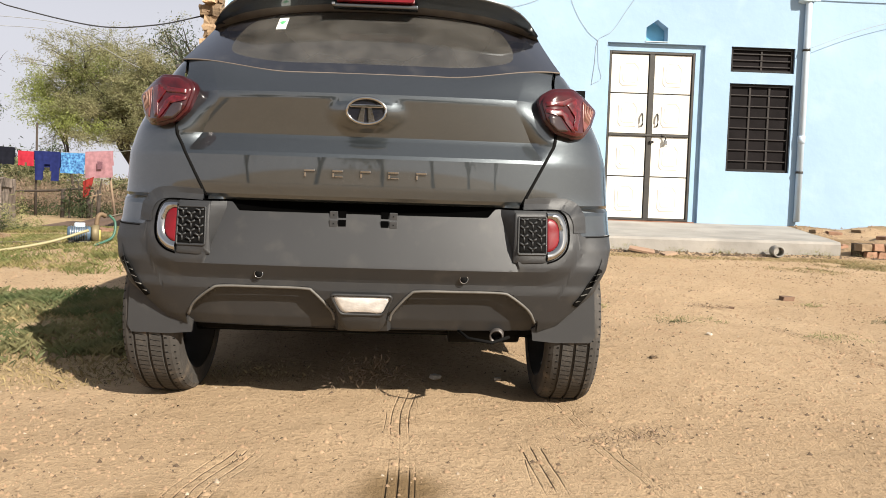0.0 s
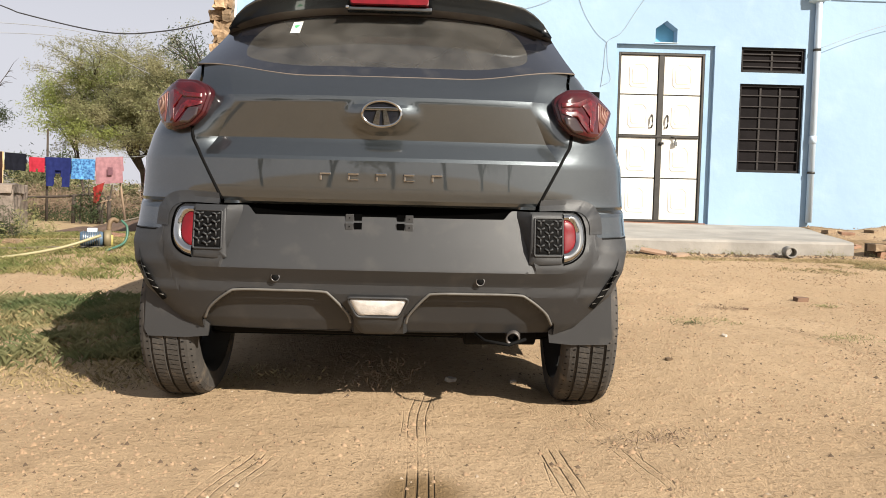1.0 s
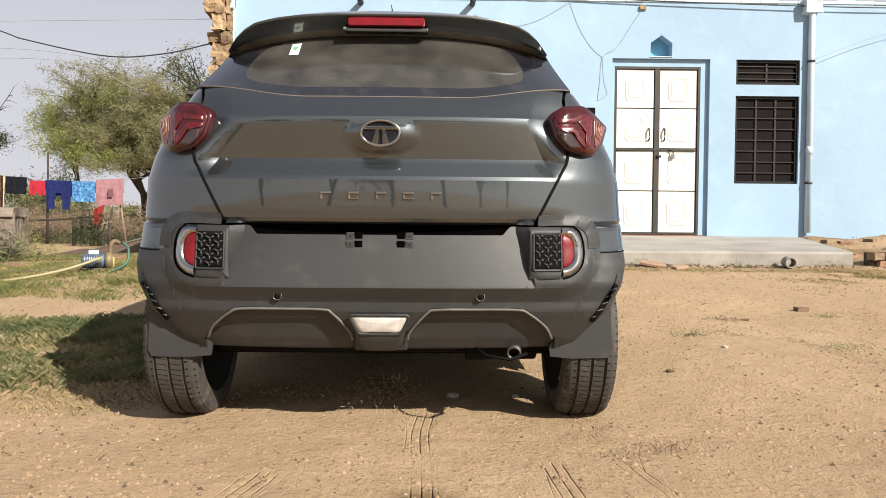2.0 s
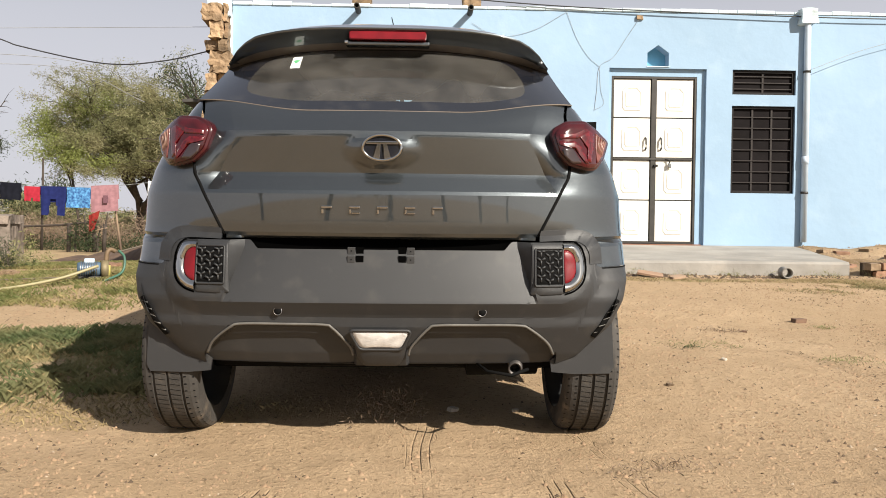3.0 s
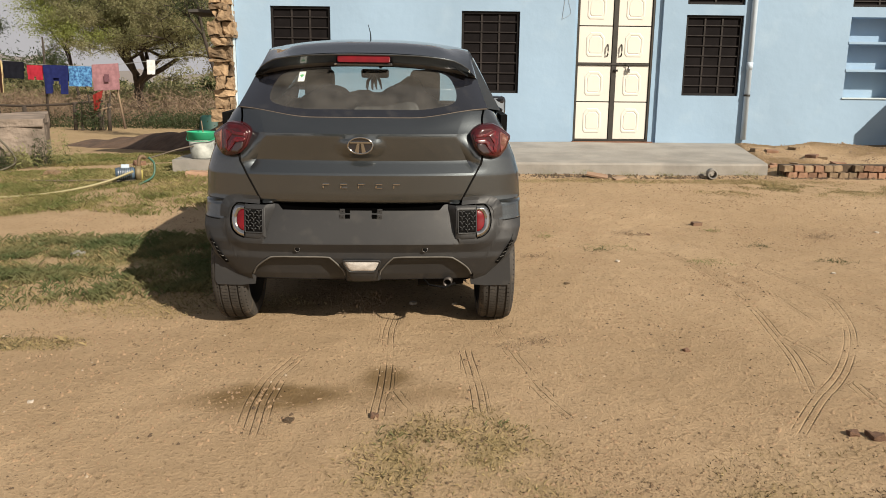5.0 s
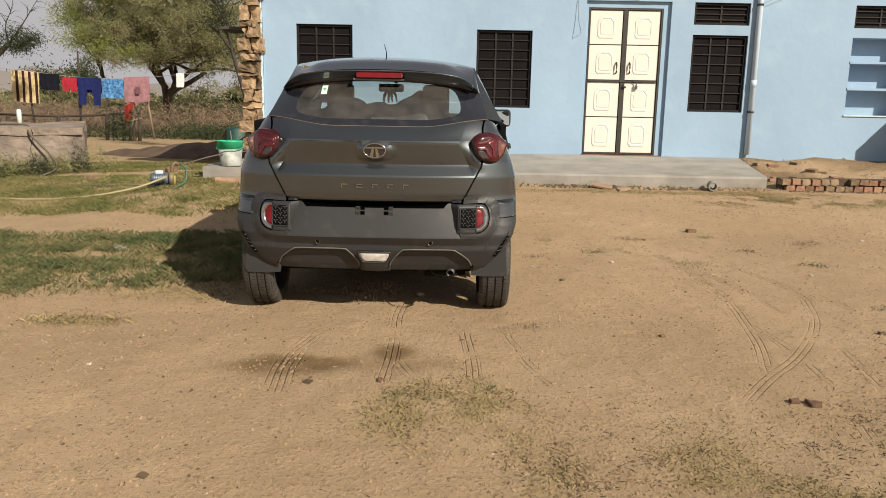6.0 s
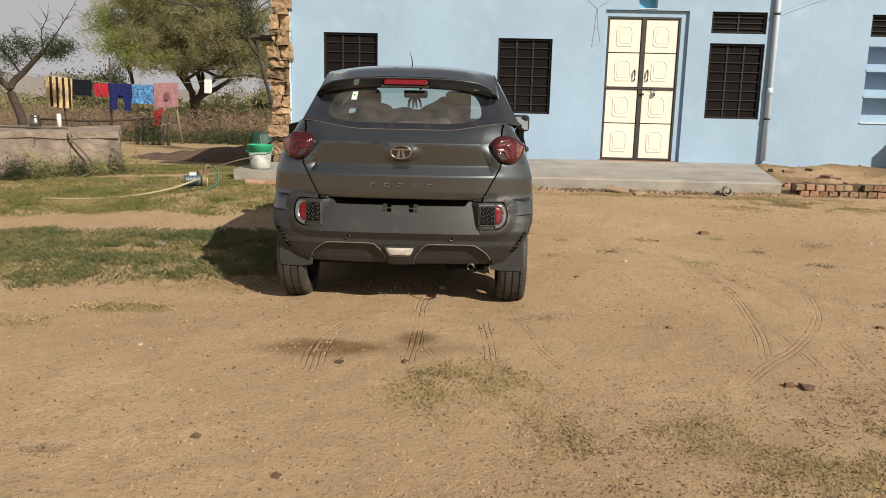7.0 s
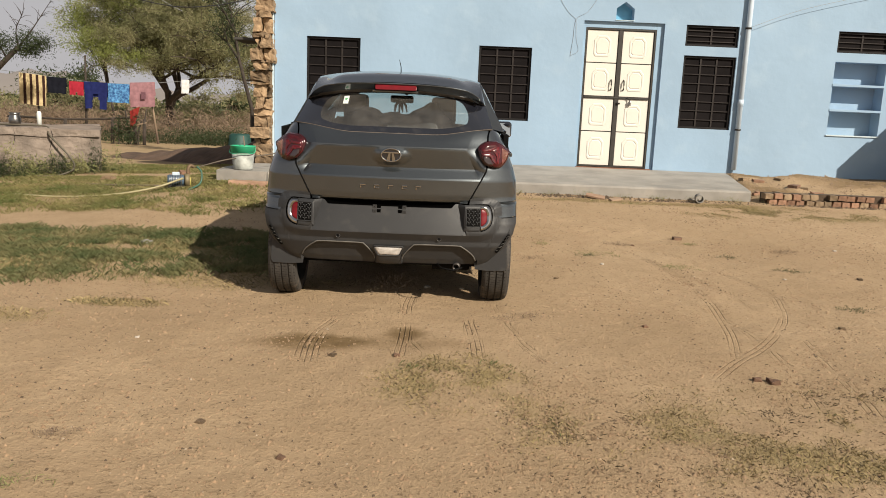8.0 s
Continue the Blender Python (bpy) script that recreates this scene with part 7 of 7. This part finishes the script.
# small stones
PALESTONE = mat("pale_stone", (0.50, 0.44, 0.37), 0.9)
random.seed(21)
stone_meshes = []
for k in range(5):
    b = rough_box(-1, 1, -0.8, 0.8, -0.5, 0.5, 2, 0.5, 1.1, k * 4.0)
    bmesh.ops.smooth_vert(b, verts=b.verts[:], factor=0.5, use_axis_x=True, use_axis_y=True, use_axis_z=True)
    me = bpy.data.meshes.new("stone")
    b.to_mesh(me)
    b.free()
    me.materials.append((STONE, BRICK, CONCRETE, STONE, PALESTONE)[k])
    stone_meshes.append(me)
for x, y, r, k in [(1.70, 4.10, 0.016, 4), (-2.40, 4.25, 0.05, 2), (0.16, 3.09, 0.022, 4), (0.42, 3.08, 0.014, 4), (-0.32, 1.45, 0.022, 0), (0.02, 1.50, 0.02, 1), (2.0, 1.30, 0.03, 1), (1.93, 1.33, 0.022, 1), (3.2, 3.8, 0.014, 4), (2.95, 2.4, 0.025, 0),
                   (-4.5, 8.3, 0.10, 0), (-3.65, 9.0, 0.08, 1), (1.6, 2.3, 0.018, 1), (1.2, 3.5, 0.018, 0), (4.3, 5.1, 0.018, 4), (2.2, 5.0, 0.018, 1), (3.9, 3.9, 0.025, 0), (-1.45, 1.65, 0.012, 4), (-0.75, 0.55, 0.02, 0), (-0.35, 0.25, 0.016, 1)]:
    obj("stone", stone_meshes[k], None, label="small stone lying on the sand", category="stone", group="scattered stones", m=Matrix.LocRotScale((x, y, gz(x, y) + r * 0.15), Euler((0, 0, random.uniform(0, 6))), (r, r, r)))

# ---- trees and scrub ----
def tree(x, y, height, spread, r, material, leaves, size, seed, label, lean=(0, 0), fork=0.22, droop=0.1, clump=0.35, levels=4, kids=4, flat=0.6, kind_name="tree"):
    rs = np.random.RandomState(seed)
    t = thing(kind_name, pose(x, y, gz(x, y)), label, "tree")
    verts, faces, tips = [], [], []

    def limb(p, d, length, rad, level):
        n = 5 if level < 2 else 3
        pts, q, dd = [p], np.array(p, float), np.array(d, float)
        for k in range(n):
            dd = dd + rs.normal(0, 0.16, 3) + np.array((0, 0, 0.06 - droop * level * 0.5))
            dd /= np.linalg.norm(dd)
            q = q + dd * length / n
            pts.append(tuple(q))
        sides = 7 if level < 2 else 4
        base = len(verts)
        for k, pp in enumerate(pts):
            rr = rad * (1 - 0.55 * k / n)
            a = pts[max(k - 1, 0)]
            b = pts[min(k + 1, n)]
            ax = Vector(b) - Vector(a)
            qt = ax.to_track_quat("Z", "Y")
            for s in range(sides):
                verts.append(tuple(Vector(pp) + qt @ Vector((rr * math.cos(2 * math.pi * s / sides), rr * math.sin(2 * math.pi * s / sides), 0))))
        for k in range(n):
            for s in range(sides):
                faces.append((base + k * sides + s, base + k * sides + (s + 1) % sides, base + (k + 1) * sides + (s + 1) % sides, base + (k + 1) * sides + s))
        if level >= min(3, levels - 1):
            tips.extend(pts[1:])
        if level < levels:
            for k in range(kids if level else kids + 1):
                at = rs.randint(max(1, n - 2 - (level > 0)), n + 1)
                a = rs.uniform(0, 2 * math.pi)
                side = np.array((math.cos(a) * spread, math.sin(a) * spread, rs.uniform(0.2, 0.9)))
                nd = dd * 0.55 + side * rs.uniform(0.5, 1.0)
                nd /= np.linalg.norm(nd)
                limb(pts[at], nd, length * rs.uniform(0.62, 0.85) if level else height * rs.uniform(0.30, 0.42), rad * 0.52, level + 1)

    limb((0, 0, -0.1), (lean[0], lean[1], 1.0), height * fork + 0.1, r, 0)
    part("trunk", mesh_of("trunk", verts, faces, True), BARK, t, "brown bark trunk and limbs")
    part("crown", leaf_cloud("crown", tips, clump, leaves, size, rs, flat), material, t, "crown of small leaves")
    return t


tree(-12.1, 33.0, 8.0, 1.15, 0.27, LEAF, 250000, 0.042, 12, "wide feathery acacia tree with olive crown and dark limbs", (-0.12, 0), 0.24, 0.10, 0.12, 5, 4)
tree(-14.1, 31.0, 4.9, 0.95, 0.07, LIME, 17000, 0.048, 21, "slender young tree with fresh light green leaves", (0.05, 0), 0.74, 0.10, 0.17, 3, 4)


def leaning_tree():
    rs = np.random.RandomState(77)
    t = thing("tree", pose(0, 0, 0), "leaning half bare tree with tufts of leaves", "tree")
    limbs = [([(-14.0, 22, 0.0), (-14.12, 22, 0.9), (-14.38, 22, 1.75), (-13.9, 22.05, 2.3), (-13.2, 22, 2.95)], 0.17, 0.07),
             ([(-14.38, 22, 1.7), (-15.1, 21.9, 2.4), (-15.9, 22, 2.8)], 0.10, 0.03), ([(-13.2, 22, 2.95), (-12.75, 22, 3.5), (-12.15, 22, 4.35)], 0.035, 0.006),
             ([(-13.3, 22, 2.85), (-12.9, 22.1, 2.9), (-12.4, 22, 3.2)], 0.03, 0.008), ([(-13.6, 22, 2.6), (-13.8, 21.9, 3.1), (-14.2, 22, 3.6)], 0.03, 0.008), ([(-13.2, 22, 2.95), (-13.3, 22.1, 3.5), (-13.0, 22, 4.0)], 0.03, 0.006),
             ([(-14.0, 22.0, 2.2), (-14.6, 22.2, 2.9), (-15.0, 22, 3.5)], 0.04, 0.008)]
    tips = []
    for pts, r0, r1 in limbs:
        cp = curve_pts(pts, 6)
        part("limb", tube(cp, r0, 8, False, r1), BARK, t, "dark bark limb")
        if r0 < 0.11:
            tips += [tuple(p) for p in cp[3:]]
        for k in range(10):
            p = cp[rs.randint(len(cp) // 2, len(cp))]
            q = p + Vector((rs.normal(0, 0.3), rs.normal(0, 0.2), rs.normal(0.15, 0.2)))
            part("twig", tube([p, (p + q) / 2 + Vector((0, 0, 0.05)), q], 0.010, 4, False, 0.003), BARK, t)
    low = [p for p in tips if p[2] < 3.3]
    part("crown", leaf_cloud("crown", low, (0.20, 0.18, 0.13), 9000, 0.045, rs, 0.4), DARKLEAF, t, "sparse tufts of olive leaves")


leaning_tree()
tree(-4.7, 17.5, 2.3, 0.9, 0.07, DARKLEAF, 3600, 0.030, 9, "small dark green tree standing behind the house", (0.0, 0.05), 1.40, 0.15, 0.13, 2, 4)
tree(-24.0, 47.0, 4.2, 1.1, 0.12, DARKLEAF, 6000, 0.10, 15, "small dark green thorn tree in the field", (0, 0), 0.18, 0.1, 0.35, 3, 4)
tree(-9.0, 52.0, 5.0, 1.1, 0.14, LEAF, 7000, 0.11, 16, "small olive thorn tree in the field", (0, 0), 0.22, 0.1, 0.40, 3, 4)
tree(-29.0, 60.0, 4.6, 1.2, 0.14, DARKLEAF, 6000, 0.12, 17, "small dark green thorn tree in the field", (0, 0), 0.18, 0.1, 0.40, 3, 4)
tree(-17.0, 62.0, 4.0, 1.2, 0.14, LEAF, 6000, 0.12, 18, "small olive thorn tree in the field", (0, 0), 0.18, 0.1, 0.40, 3, 4)


def scrub(name, boxes_, count, size, material, seed, label, flat=0.3):
    """Brush and low plants: many thin twigs or leaves, as one body."""
    rs = np.random.RandomState(seed)
    pts = []
    for x0, x1, y0, y1, h, nclump in boxes_:
        for k in range(nclump):
            x, y = rs.uniform(x0, x1), rs.uniform(y0, y1)
            pts.append((x, y, gz(x, y) + rs.uniform(0.0, h) * rs.uniform(0.5, 1.0)))
    obj(name, leaf_cloud(name, pts, (0.30, 0.25, 0.16), count, size, rs, flat), material, label=label, category="scrub", kind="stuff")


scrub("dry_brushwood", [(-24, -4.2, 25.5, 30, 1.15, 900), (-40, -4, 34, 44, 1.3, 700)], 52000, 0.13, TWIG, 31, "tangle of dry brown brushwood along the field", 0.12)
scrub("green_undergrowth", [(-15, -7.0, 24.2, 25.4, 0.35, 160), (-9.3, -5.0, 24.0, 26.5, 0.45, 120)], 15000, 0.045, DARKLEAF, 32, "low green weeds along the yard's edge", 0.5)
scrub("far_bushes", [(-60, -3, 48, 80, 1.8, 260), (-120, 10, 90, 160, 2.6, 420)], 40000, 0.34, DARKLEAF, 33, "dark bushes across the far field", 0.7)
scrub("far_dry_bushes", [(-60, -3, 44, 70, 1.3, 240), (-140, 10, 90, 150, 2.2, 300)], 30000, 0.32, TWIG, 34, "dry bushes across the far field", 0.6)

scrub("field_bushes", [(-36, -4.5, 36, 47, 2.5, 260)], 26000, 0.10, LEAF, 35, "olive thorn bushes in the field beyond the yard", 0.5)

# hills along the horizon
def hills(name, dist, h, seed, label):
    verts, faces = [], []
    n = 160
    for i in range(n + 1):
        a = math.radians(-75 + 110 * i / n)
        x, y = dist * math.sin(a), dist * math.cos(a)
        z = h * max(0.05, 0.35 + 0.9 * noise.noise(Vector((i * 0.045 + seed, 0, 0))) + 0.35 * noise.noise(Vector((i * 0.16 + seed, 3, 0))) + 0.1 * noise.noise(Vector((i * 0.6, 5, seed))))
        for k, (f, g) in enumerate(((1.0, 0.0), (1.10, 0.55), (1.22, 0.9), (1.35, 1.0), (1.7, 0.0))):
            verts.append((x * f, y * f, -2 + (z + 2) * g * (1 + 0.1 * noise.noise(Vector((i * 0.5, k, seed))))))
    for i in range(n):
        for k in range(4):
            faces.append((i * 5 + k, (i + 1) * 5 + k, (i + 1) * 5 + k + 1, i * 5 + k + 1))
    obj(name, mesh_of(name, verts, faces, True), HILL, label=label, category="hills", kind="structure")


hills("backdrop", 520, 42, 2.3, "low hazy brown hills on the horizon")

# what stands behind the camera and shows only as mirrored in the car
for k, (x, y, h, m_) in enumerate([(-9.5, -17.0, 5.5, LEAF), (-4.6, -20.0, 6.5, DARKLEAF), (-1.2, -24.0, 5.0, LEAF), (2.6, -21.0, 6.0, DARKLEAF), (6.4, -23.0, 6.5, LEAF), (11.0, -26.0, 7.0, DARKLEAF)]):
    tree(x, y, h, 1.15, 0.2, m_, 16000, 0.10, 41 + k, ("olive" if m_ is LEAF else "dark green") + " shade tree across the yard", (0, 0), 0.25, 0.1, 0.28, 3, 4)
# unseen wall added on the sunny side to cast shade on the house front
yw = bmesh.new()
for k in range(26):
    x = 7.62 + 0.16 * k
    top = 1.76 + 0.86 * k * 0.16 + 0.10 * noise.noise(Vector((k * 0.55, 2.0, 0))) + 0.05 * (k % 3 == 1)
    box(x, x + 0.1595, 8.55, 8.85 + 0.01 * (k % 2), 0.2, min(top, 3.3), 0.012, yw, 1)
obj("yard_wall", yw, BLUE, label="unseen broken wall added to cast shade on the house front", category="wall", kind="structure")

# ---- grass ----
def blades(name, mask, x0, x1, y0, y1, tries, hmin, hmax, wid, material, seed, label, lean=0.6):
    rs = np.random.RandomState(seed)
    x, y = rs.uniform(x0, x1, tries), rs.uniform(y0, y1, tries)
    keep = rs.rand(tries) < mask(x, y) ** 1.2
    x, y = x[keep], y[keep]
    z = ground_z(x, y)
    n = len(x)
    a = rs.uniform(0, 2 * math.pi, n)
    h = rs.uniform(hmin, hmax, n) * (0.4 + 0.9 * fbm(x * 2, y * 2, 3))
    ln = rs.uniform(0.1, lean, n) * h * 1.6
    b = rs.uniform(0, 2 * math.pi, n)
    wx, wy = wid * np.cos(b), wid * np.sin(b)
    p0 = np.stack([x - wx, y - wy, z - 0.004], -1)
    p1 = np.stack([x + wx, y + wy, z - 0.004], -1)
    m1 = np.stack([x + wx * 0.7 + 0.4 * ln * np.cos(a), y + wy * 0.7 + 0.4 * ln * np.sin(a), z + h * 0.65], -1)
    tp = np.stack([x + ln * np.cos(a), y + ln * np.sin(a), z + h], -1)
    v = np.stack([p0, p1, m1, tp], 1).reshape(-1, 3)
    me = bpy.data.meshes.new(name)
    me.vertices.add(4 * n)
    me.vertices.foreach_set("co", v.astype(np.float32).ravel())
    me.loops.add(4 * n)
    me.loops.foreach_set("vertex_index", np.arange(4 * n, dtype=np.int32))
    me.polygons.add(n)
    me.polygons.foreach_set("loop_start", np.arange(0, 4 * n, 4, dtype=np.int32))
    me.update(calc_edges=True)
    return obj(name, me, material, label=label, category="grass", kind="stuff")


def strip_mask(x, y):
    n = fbm(x * 1.3, y * 1.3, 6)
    s_ = sstep(2.75, 3.2, y + 0.9 * (n - 0.5) - 0.30 * sstep(-3.0, -1.2, x)) * (1 - sstep(4.75, 5.0, y + 0.5 * (n - 0.5))) * (1 - sstep(-1.2, -0.85, x + 0.4 * (n - 0.5)))
    ridge = 0.6 + 0.6 * np.exp(-((y - 4.55) / 0.28) ** 2)
    bare = blob(x, y, -2.55, 4.0, 0.75, 0.20, 0.6) + 0.8 * blob(x, y, -1.75, 3.95, 0.35, 0.20, 0.6)
    return np.clip(s_ * ridge * (0.12 + 0.95 * sstep(0.40, 0.60, fbm(x * 3.4, y * 3.4, 2)) * sstep(0.32, 0.56, fbm(x * 9.0, y * 9.0, 5))) * (1 - 0.95 * np.clip(bare, 0, 1)), 0, 1)


def lawn_mask(x, y):
    return np.clip(green_mask(x, y) * sstep(5.2, 5.7, y) * (0.35 + 0.9 * sstep(0.36, 0.60, fbm(x * 3.1, y * 3.1, 4))), 0, 1)


STRIPGRASS = leafy("fresh_grass", (0.110, 0.145, 0.055), (0.25, 0.225, 0.105), 2.8)
LAWNGRASS = leafy("lawn_grass", (0.15, 0.175, 0.052), (0.33, 0.29, 0.12), 1.3)
blades("green_grass", strip_mask, -5.6, -0.8, 2.4, 5.2, 380000, 0.014, 0.056, 0.0028, STRIPGRASS, 51, "dense green grass in the strip beside the car", 1.1)
blades("lawn_grass", lawn_mask, -9, -0.9, 5.3, 11.5, 440000, 0.016, 0.050, 0.0032, LAWNGRASS, 56, "yellowish green grass of the lawn", 1.1)
blades("dry_lawn_grass", lambda x, y: green_mask(x, y) * 0.7 + 0.4 * dry_mask(x, y), -9, -0.8, 1.8, 11.5, 260000, 0.015, 0.04, 0.0024, DRYGRASS, 52, "straw-coloured blades mixed in the lawn", 1.3)
blades("dry_grass_patch", dry_mask, -2.6, 6.0, -0.6, 7.75, 800000, 0.006, 0.017, 0.0012, DRYGRASS, 53, "trodden dry grass on the yard", 1.4)
blades("sparse_green_grass", lambda x, y: np.clip(dry_mask(x, y) * (0.10 + 0.9 * blob(x, y, 0.28, 1.33, 0.45, 0.14) + 0.4 * (y > 6) + 0.35 * blob(x, y, 1.75, 1.15, 0.5, 0.16)), 0, 1) * sstep(0.40, 0.6, fbm(x * 2.5, y * 2.5, 1)), -2.6, 6.0, -0.6, 7.75, 460000, 0.008, 0.022, 0.0014, STRIPGRASS, 54, "green shoots among the dry grass", 1.2)


def stalk_mask(x, y):
    """Matted dark stalks, in clumps, thickest on the trodden corner of the yard."""
    corner = sstep(1.45, 0.9, y + 0.35 * (fbm(x * 1.1, y * 1.1, 3) - 0.5)) * sstep(0.35, 0.9, x + 0.5 * (fbm(x * 1.2, y * 1.2, 5) - 0.5))
    clump = sstep(0.46, 0.66, fbm(x * 9.0, y * 9.0, 6)) * (0.35 + 0.65 * sstep(0.40, 0.6, fbm(x * 2.6, y * 2.6, 1)))
    return np.clip(corner * (0.10 + 1.0 * clump) * 0.75 + 0.35 * dry_mask(x, y) + 0.05 * sstep(0.5, 0.65, fbm(x * 2.2, y * 2.2, 4)), 0, 1)


blades("dark_stalks", stalk_mask, -3.4, 5.0, -1.4, 7.7, 420000, 0.004, 0.011, 0.0012, mat("dark_stalk", (0.125, 0.090, 0.052), 0.9, 0, 0.5, 4), 55, "dark broken stalks matted on the sand", 2.2)


def weed(x, y, r, h, n, seed, material=GRASSM, label="small flat weed on the sand", leaf=0.010):
    rs = np.random.RandomState(seed)
    pts = [(rs.normal(0, r * 0.6), rs.normal(0, r * 0.35), abs(rs.normal(0, h * 0.5))) for k in range(24)]
    me = leaf_cloud("weed", pts, (r * 0.22, r * 0.15, h * 0.25), n, leaf, rs, 0.25)
    obj("weed", me, material, label=label, category="weed", kind="stuff", m=Matrix.Translation((x, y, gz(x, y) + 0.004)))


for k, (x, y, r) in enumerate([(0.78, 2.38, 0.13), (1.75, 4.55, 0.16), (1.62, 4.48, 0.10), (1.05, 4.23, 0.10), (2.36, 4.07, 0.14), (3.38, 4.10, 0.14), (2.05, 5.0, 0.12), (2.80, 5.12, 0.07), (-1.98, 2.38, 0.22), (-1.25, 0.37, 0.07), (-1.21, -0.02, 0.09), (3.0, 4.6, 0.10), (3.7, 4.9, 0.14), (1.25, 4.9, 0.10), (3.3, 2.9, 0.12)]):
    weed(x, y, r, 0.02, 260 if r > 0.1 else 140, 60 + k, (TWIG, GRASSM, DARKLEAF)[k % 3])
weed(-0.14, 2.98, 0.14, 0.10, 420, 90, TWIG, "dry bushy weed in the car's shade")
for k in range(14):
    weed(0.3 + 0.33 * k + 0.12 * (k % 3), 7.60 + 0.05 * (k % 3), 0.12, 0.05, 200, 100 + k, GRASSM, "weed growing at the plinth foot")

for k, (x, y) in enumerate([(-5.25, 8.95), (-5.5, 8.75), (-5.9, 8.6), (-6.3, 8.45), (-6.7, 8.3), (-5.0, 9.1), (-4.85, 9.35), (-6.1, 8.5), (-5.7, 8.7)]):
    weed(x, y, 0.22, 0.26, 1100, 120 + k, DARKLEAF if k % 2 else GRASSM, "bushy green weed at the tank foot", 0.028)

# ---- grit and clods strewn over the sand ----
def clods(name, count, x0, x1, y0, y1, smin, smax, material, seed, label, bias=None):
    rs = np.random.RandomState(seed)
    x, y = rs.uniform(x0, x1, count), rs.uniform(y0, y1, count)
    keep = rs.rand(count) < (0.25 + 0.75 * sstep(0.38, 0.62, fbm(x * 1.4, y * 1.4, 2))) * (1 - np.clip(green_mask(x, y), 0, 1) * 0.8)
    if bias:
        keep &= rs.rand(count) < bias(x, y)
    x, y = x[keep], y[keep]
    n = len(x)
    z = ground_z(x, y)
    s = smin + (smax - smin) * rs.rand(n) ** 4
    a = rs.uniform(0, 2 * math.pi, n)
    base = np.array([(1, 0, -0.25), (0, 1, -0.25), (-1, 0, -0.25), (0, -1, -0.25), (0.15, 0.1, 0.75)])
    b = base[None] * (1 + rs.uniform(-0.45, 0.45, (n, 5, 3)))
    c, d = np.cos(a)[:, None], np.sin(a)[:, None]
    v = np.stack([(b[..., 0] * c - b[..., 1] * d) * s[:, None] + x[:, None], (b[..., 0] * d + b[..., 1] * c) * s[:, None] + y[:, None], b[..., 2] * s[:, None] + z[:, None]], -1).reshape(-1, 3)
    f = (np.array([(0, 1, 4), (1, 2, 4), (2, 3, 4), (3, 0, 4)])[None] + 5 * np.arange(n)[:, None, None]).reshape(-1, 3)
    me = bpy.data.meshes.new(name)
    me.vertices.add(len(v))
    me.vertices.foreach_set("co", v.astype(np.float32).ravel())
    me.loops.add(f.size)
    me.loops.foreach_set("vertex_index", f.astype(np.int32).ravel())
    me.polygons.add(len(f))
    me.polygons.foreach_set("loop_start", np.arange(0, f.size, 3, dtype=np.int32))
    me.update(calc_edges=True)
    obj(name, me, material, label=label, category="gravel", kind="stuff")


GRIT = mat("sand_clods", (0.36, 0.245, 0.15), 0.95, 0, 0.4, 3, col2=(0.26, 0.17, 0.10))
clods("sand_grit", 90000, -3.2, 5.2, -1.6, 5.2, 0.003, 0.013, GRIT, 71, "fine grit and small clods on the sand")
clods("far_grit", 16000, -3.0, 7.0, 5.0, 7.7, 0.004, 0.018, GRIT, 72, "small clods on the sand before the plinth")
clods("dark_crumbs", 16000, -3.2, 5.4, -1.6, 7.6, 0.003, 0.012, mat("dark_crumb", (0.12, 0.08, 0.05), 0.95), 73, "dark crumbs of soil and dung on the sand")
clods("pale_crumbs", 5000, -3.2, 5.4, -1.6, 7.0, 0.002, 0.010, mat("pale_crumb", (0.46, 0.36, 0.26), 0.95), 74, "pale gravel grains on the sand")

clods("patch_clods", 70000, -0.2, 4.2, -1.2, 1.7, 0.003, 0.013, mat("brown_clod", (0.25, 0.165, 0.095), 0.95, 0, 0.4, 5), 75, "brown clods among the trodden dry grass", lambda x, y: np.clip(1.6 * stalk_mask(x, y), 0, 1))
clods("bank_clods", 3500, 4.6, 7.2, 7.9, 9.5, 0.005, 0.022, mat("bank_clod", (0.30, 0.205, 0.13), 0.95, 0, 0.4, 5), 76, "lumps of earth on the bank")
# crumb colour also carries the dark shadow gap at the plinth foot
clods("foot_debris", 5200, 0.2, 8.6, 7.50, 7.74, 0.006, 0.030, mat("foot_debris", (0.115, 0.078, 0.050), 0.95, 0, 0.4, 5), 77, "dark crumbled earth that also paints the shadow gap at the plinth foot")
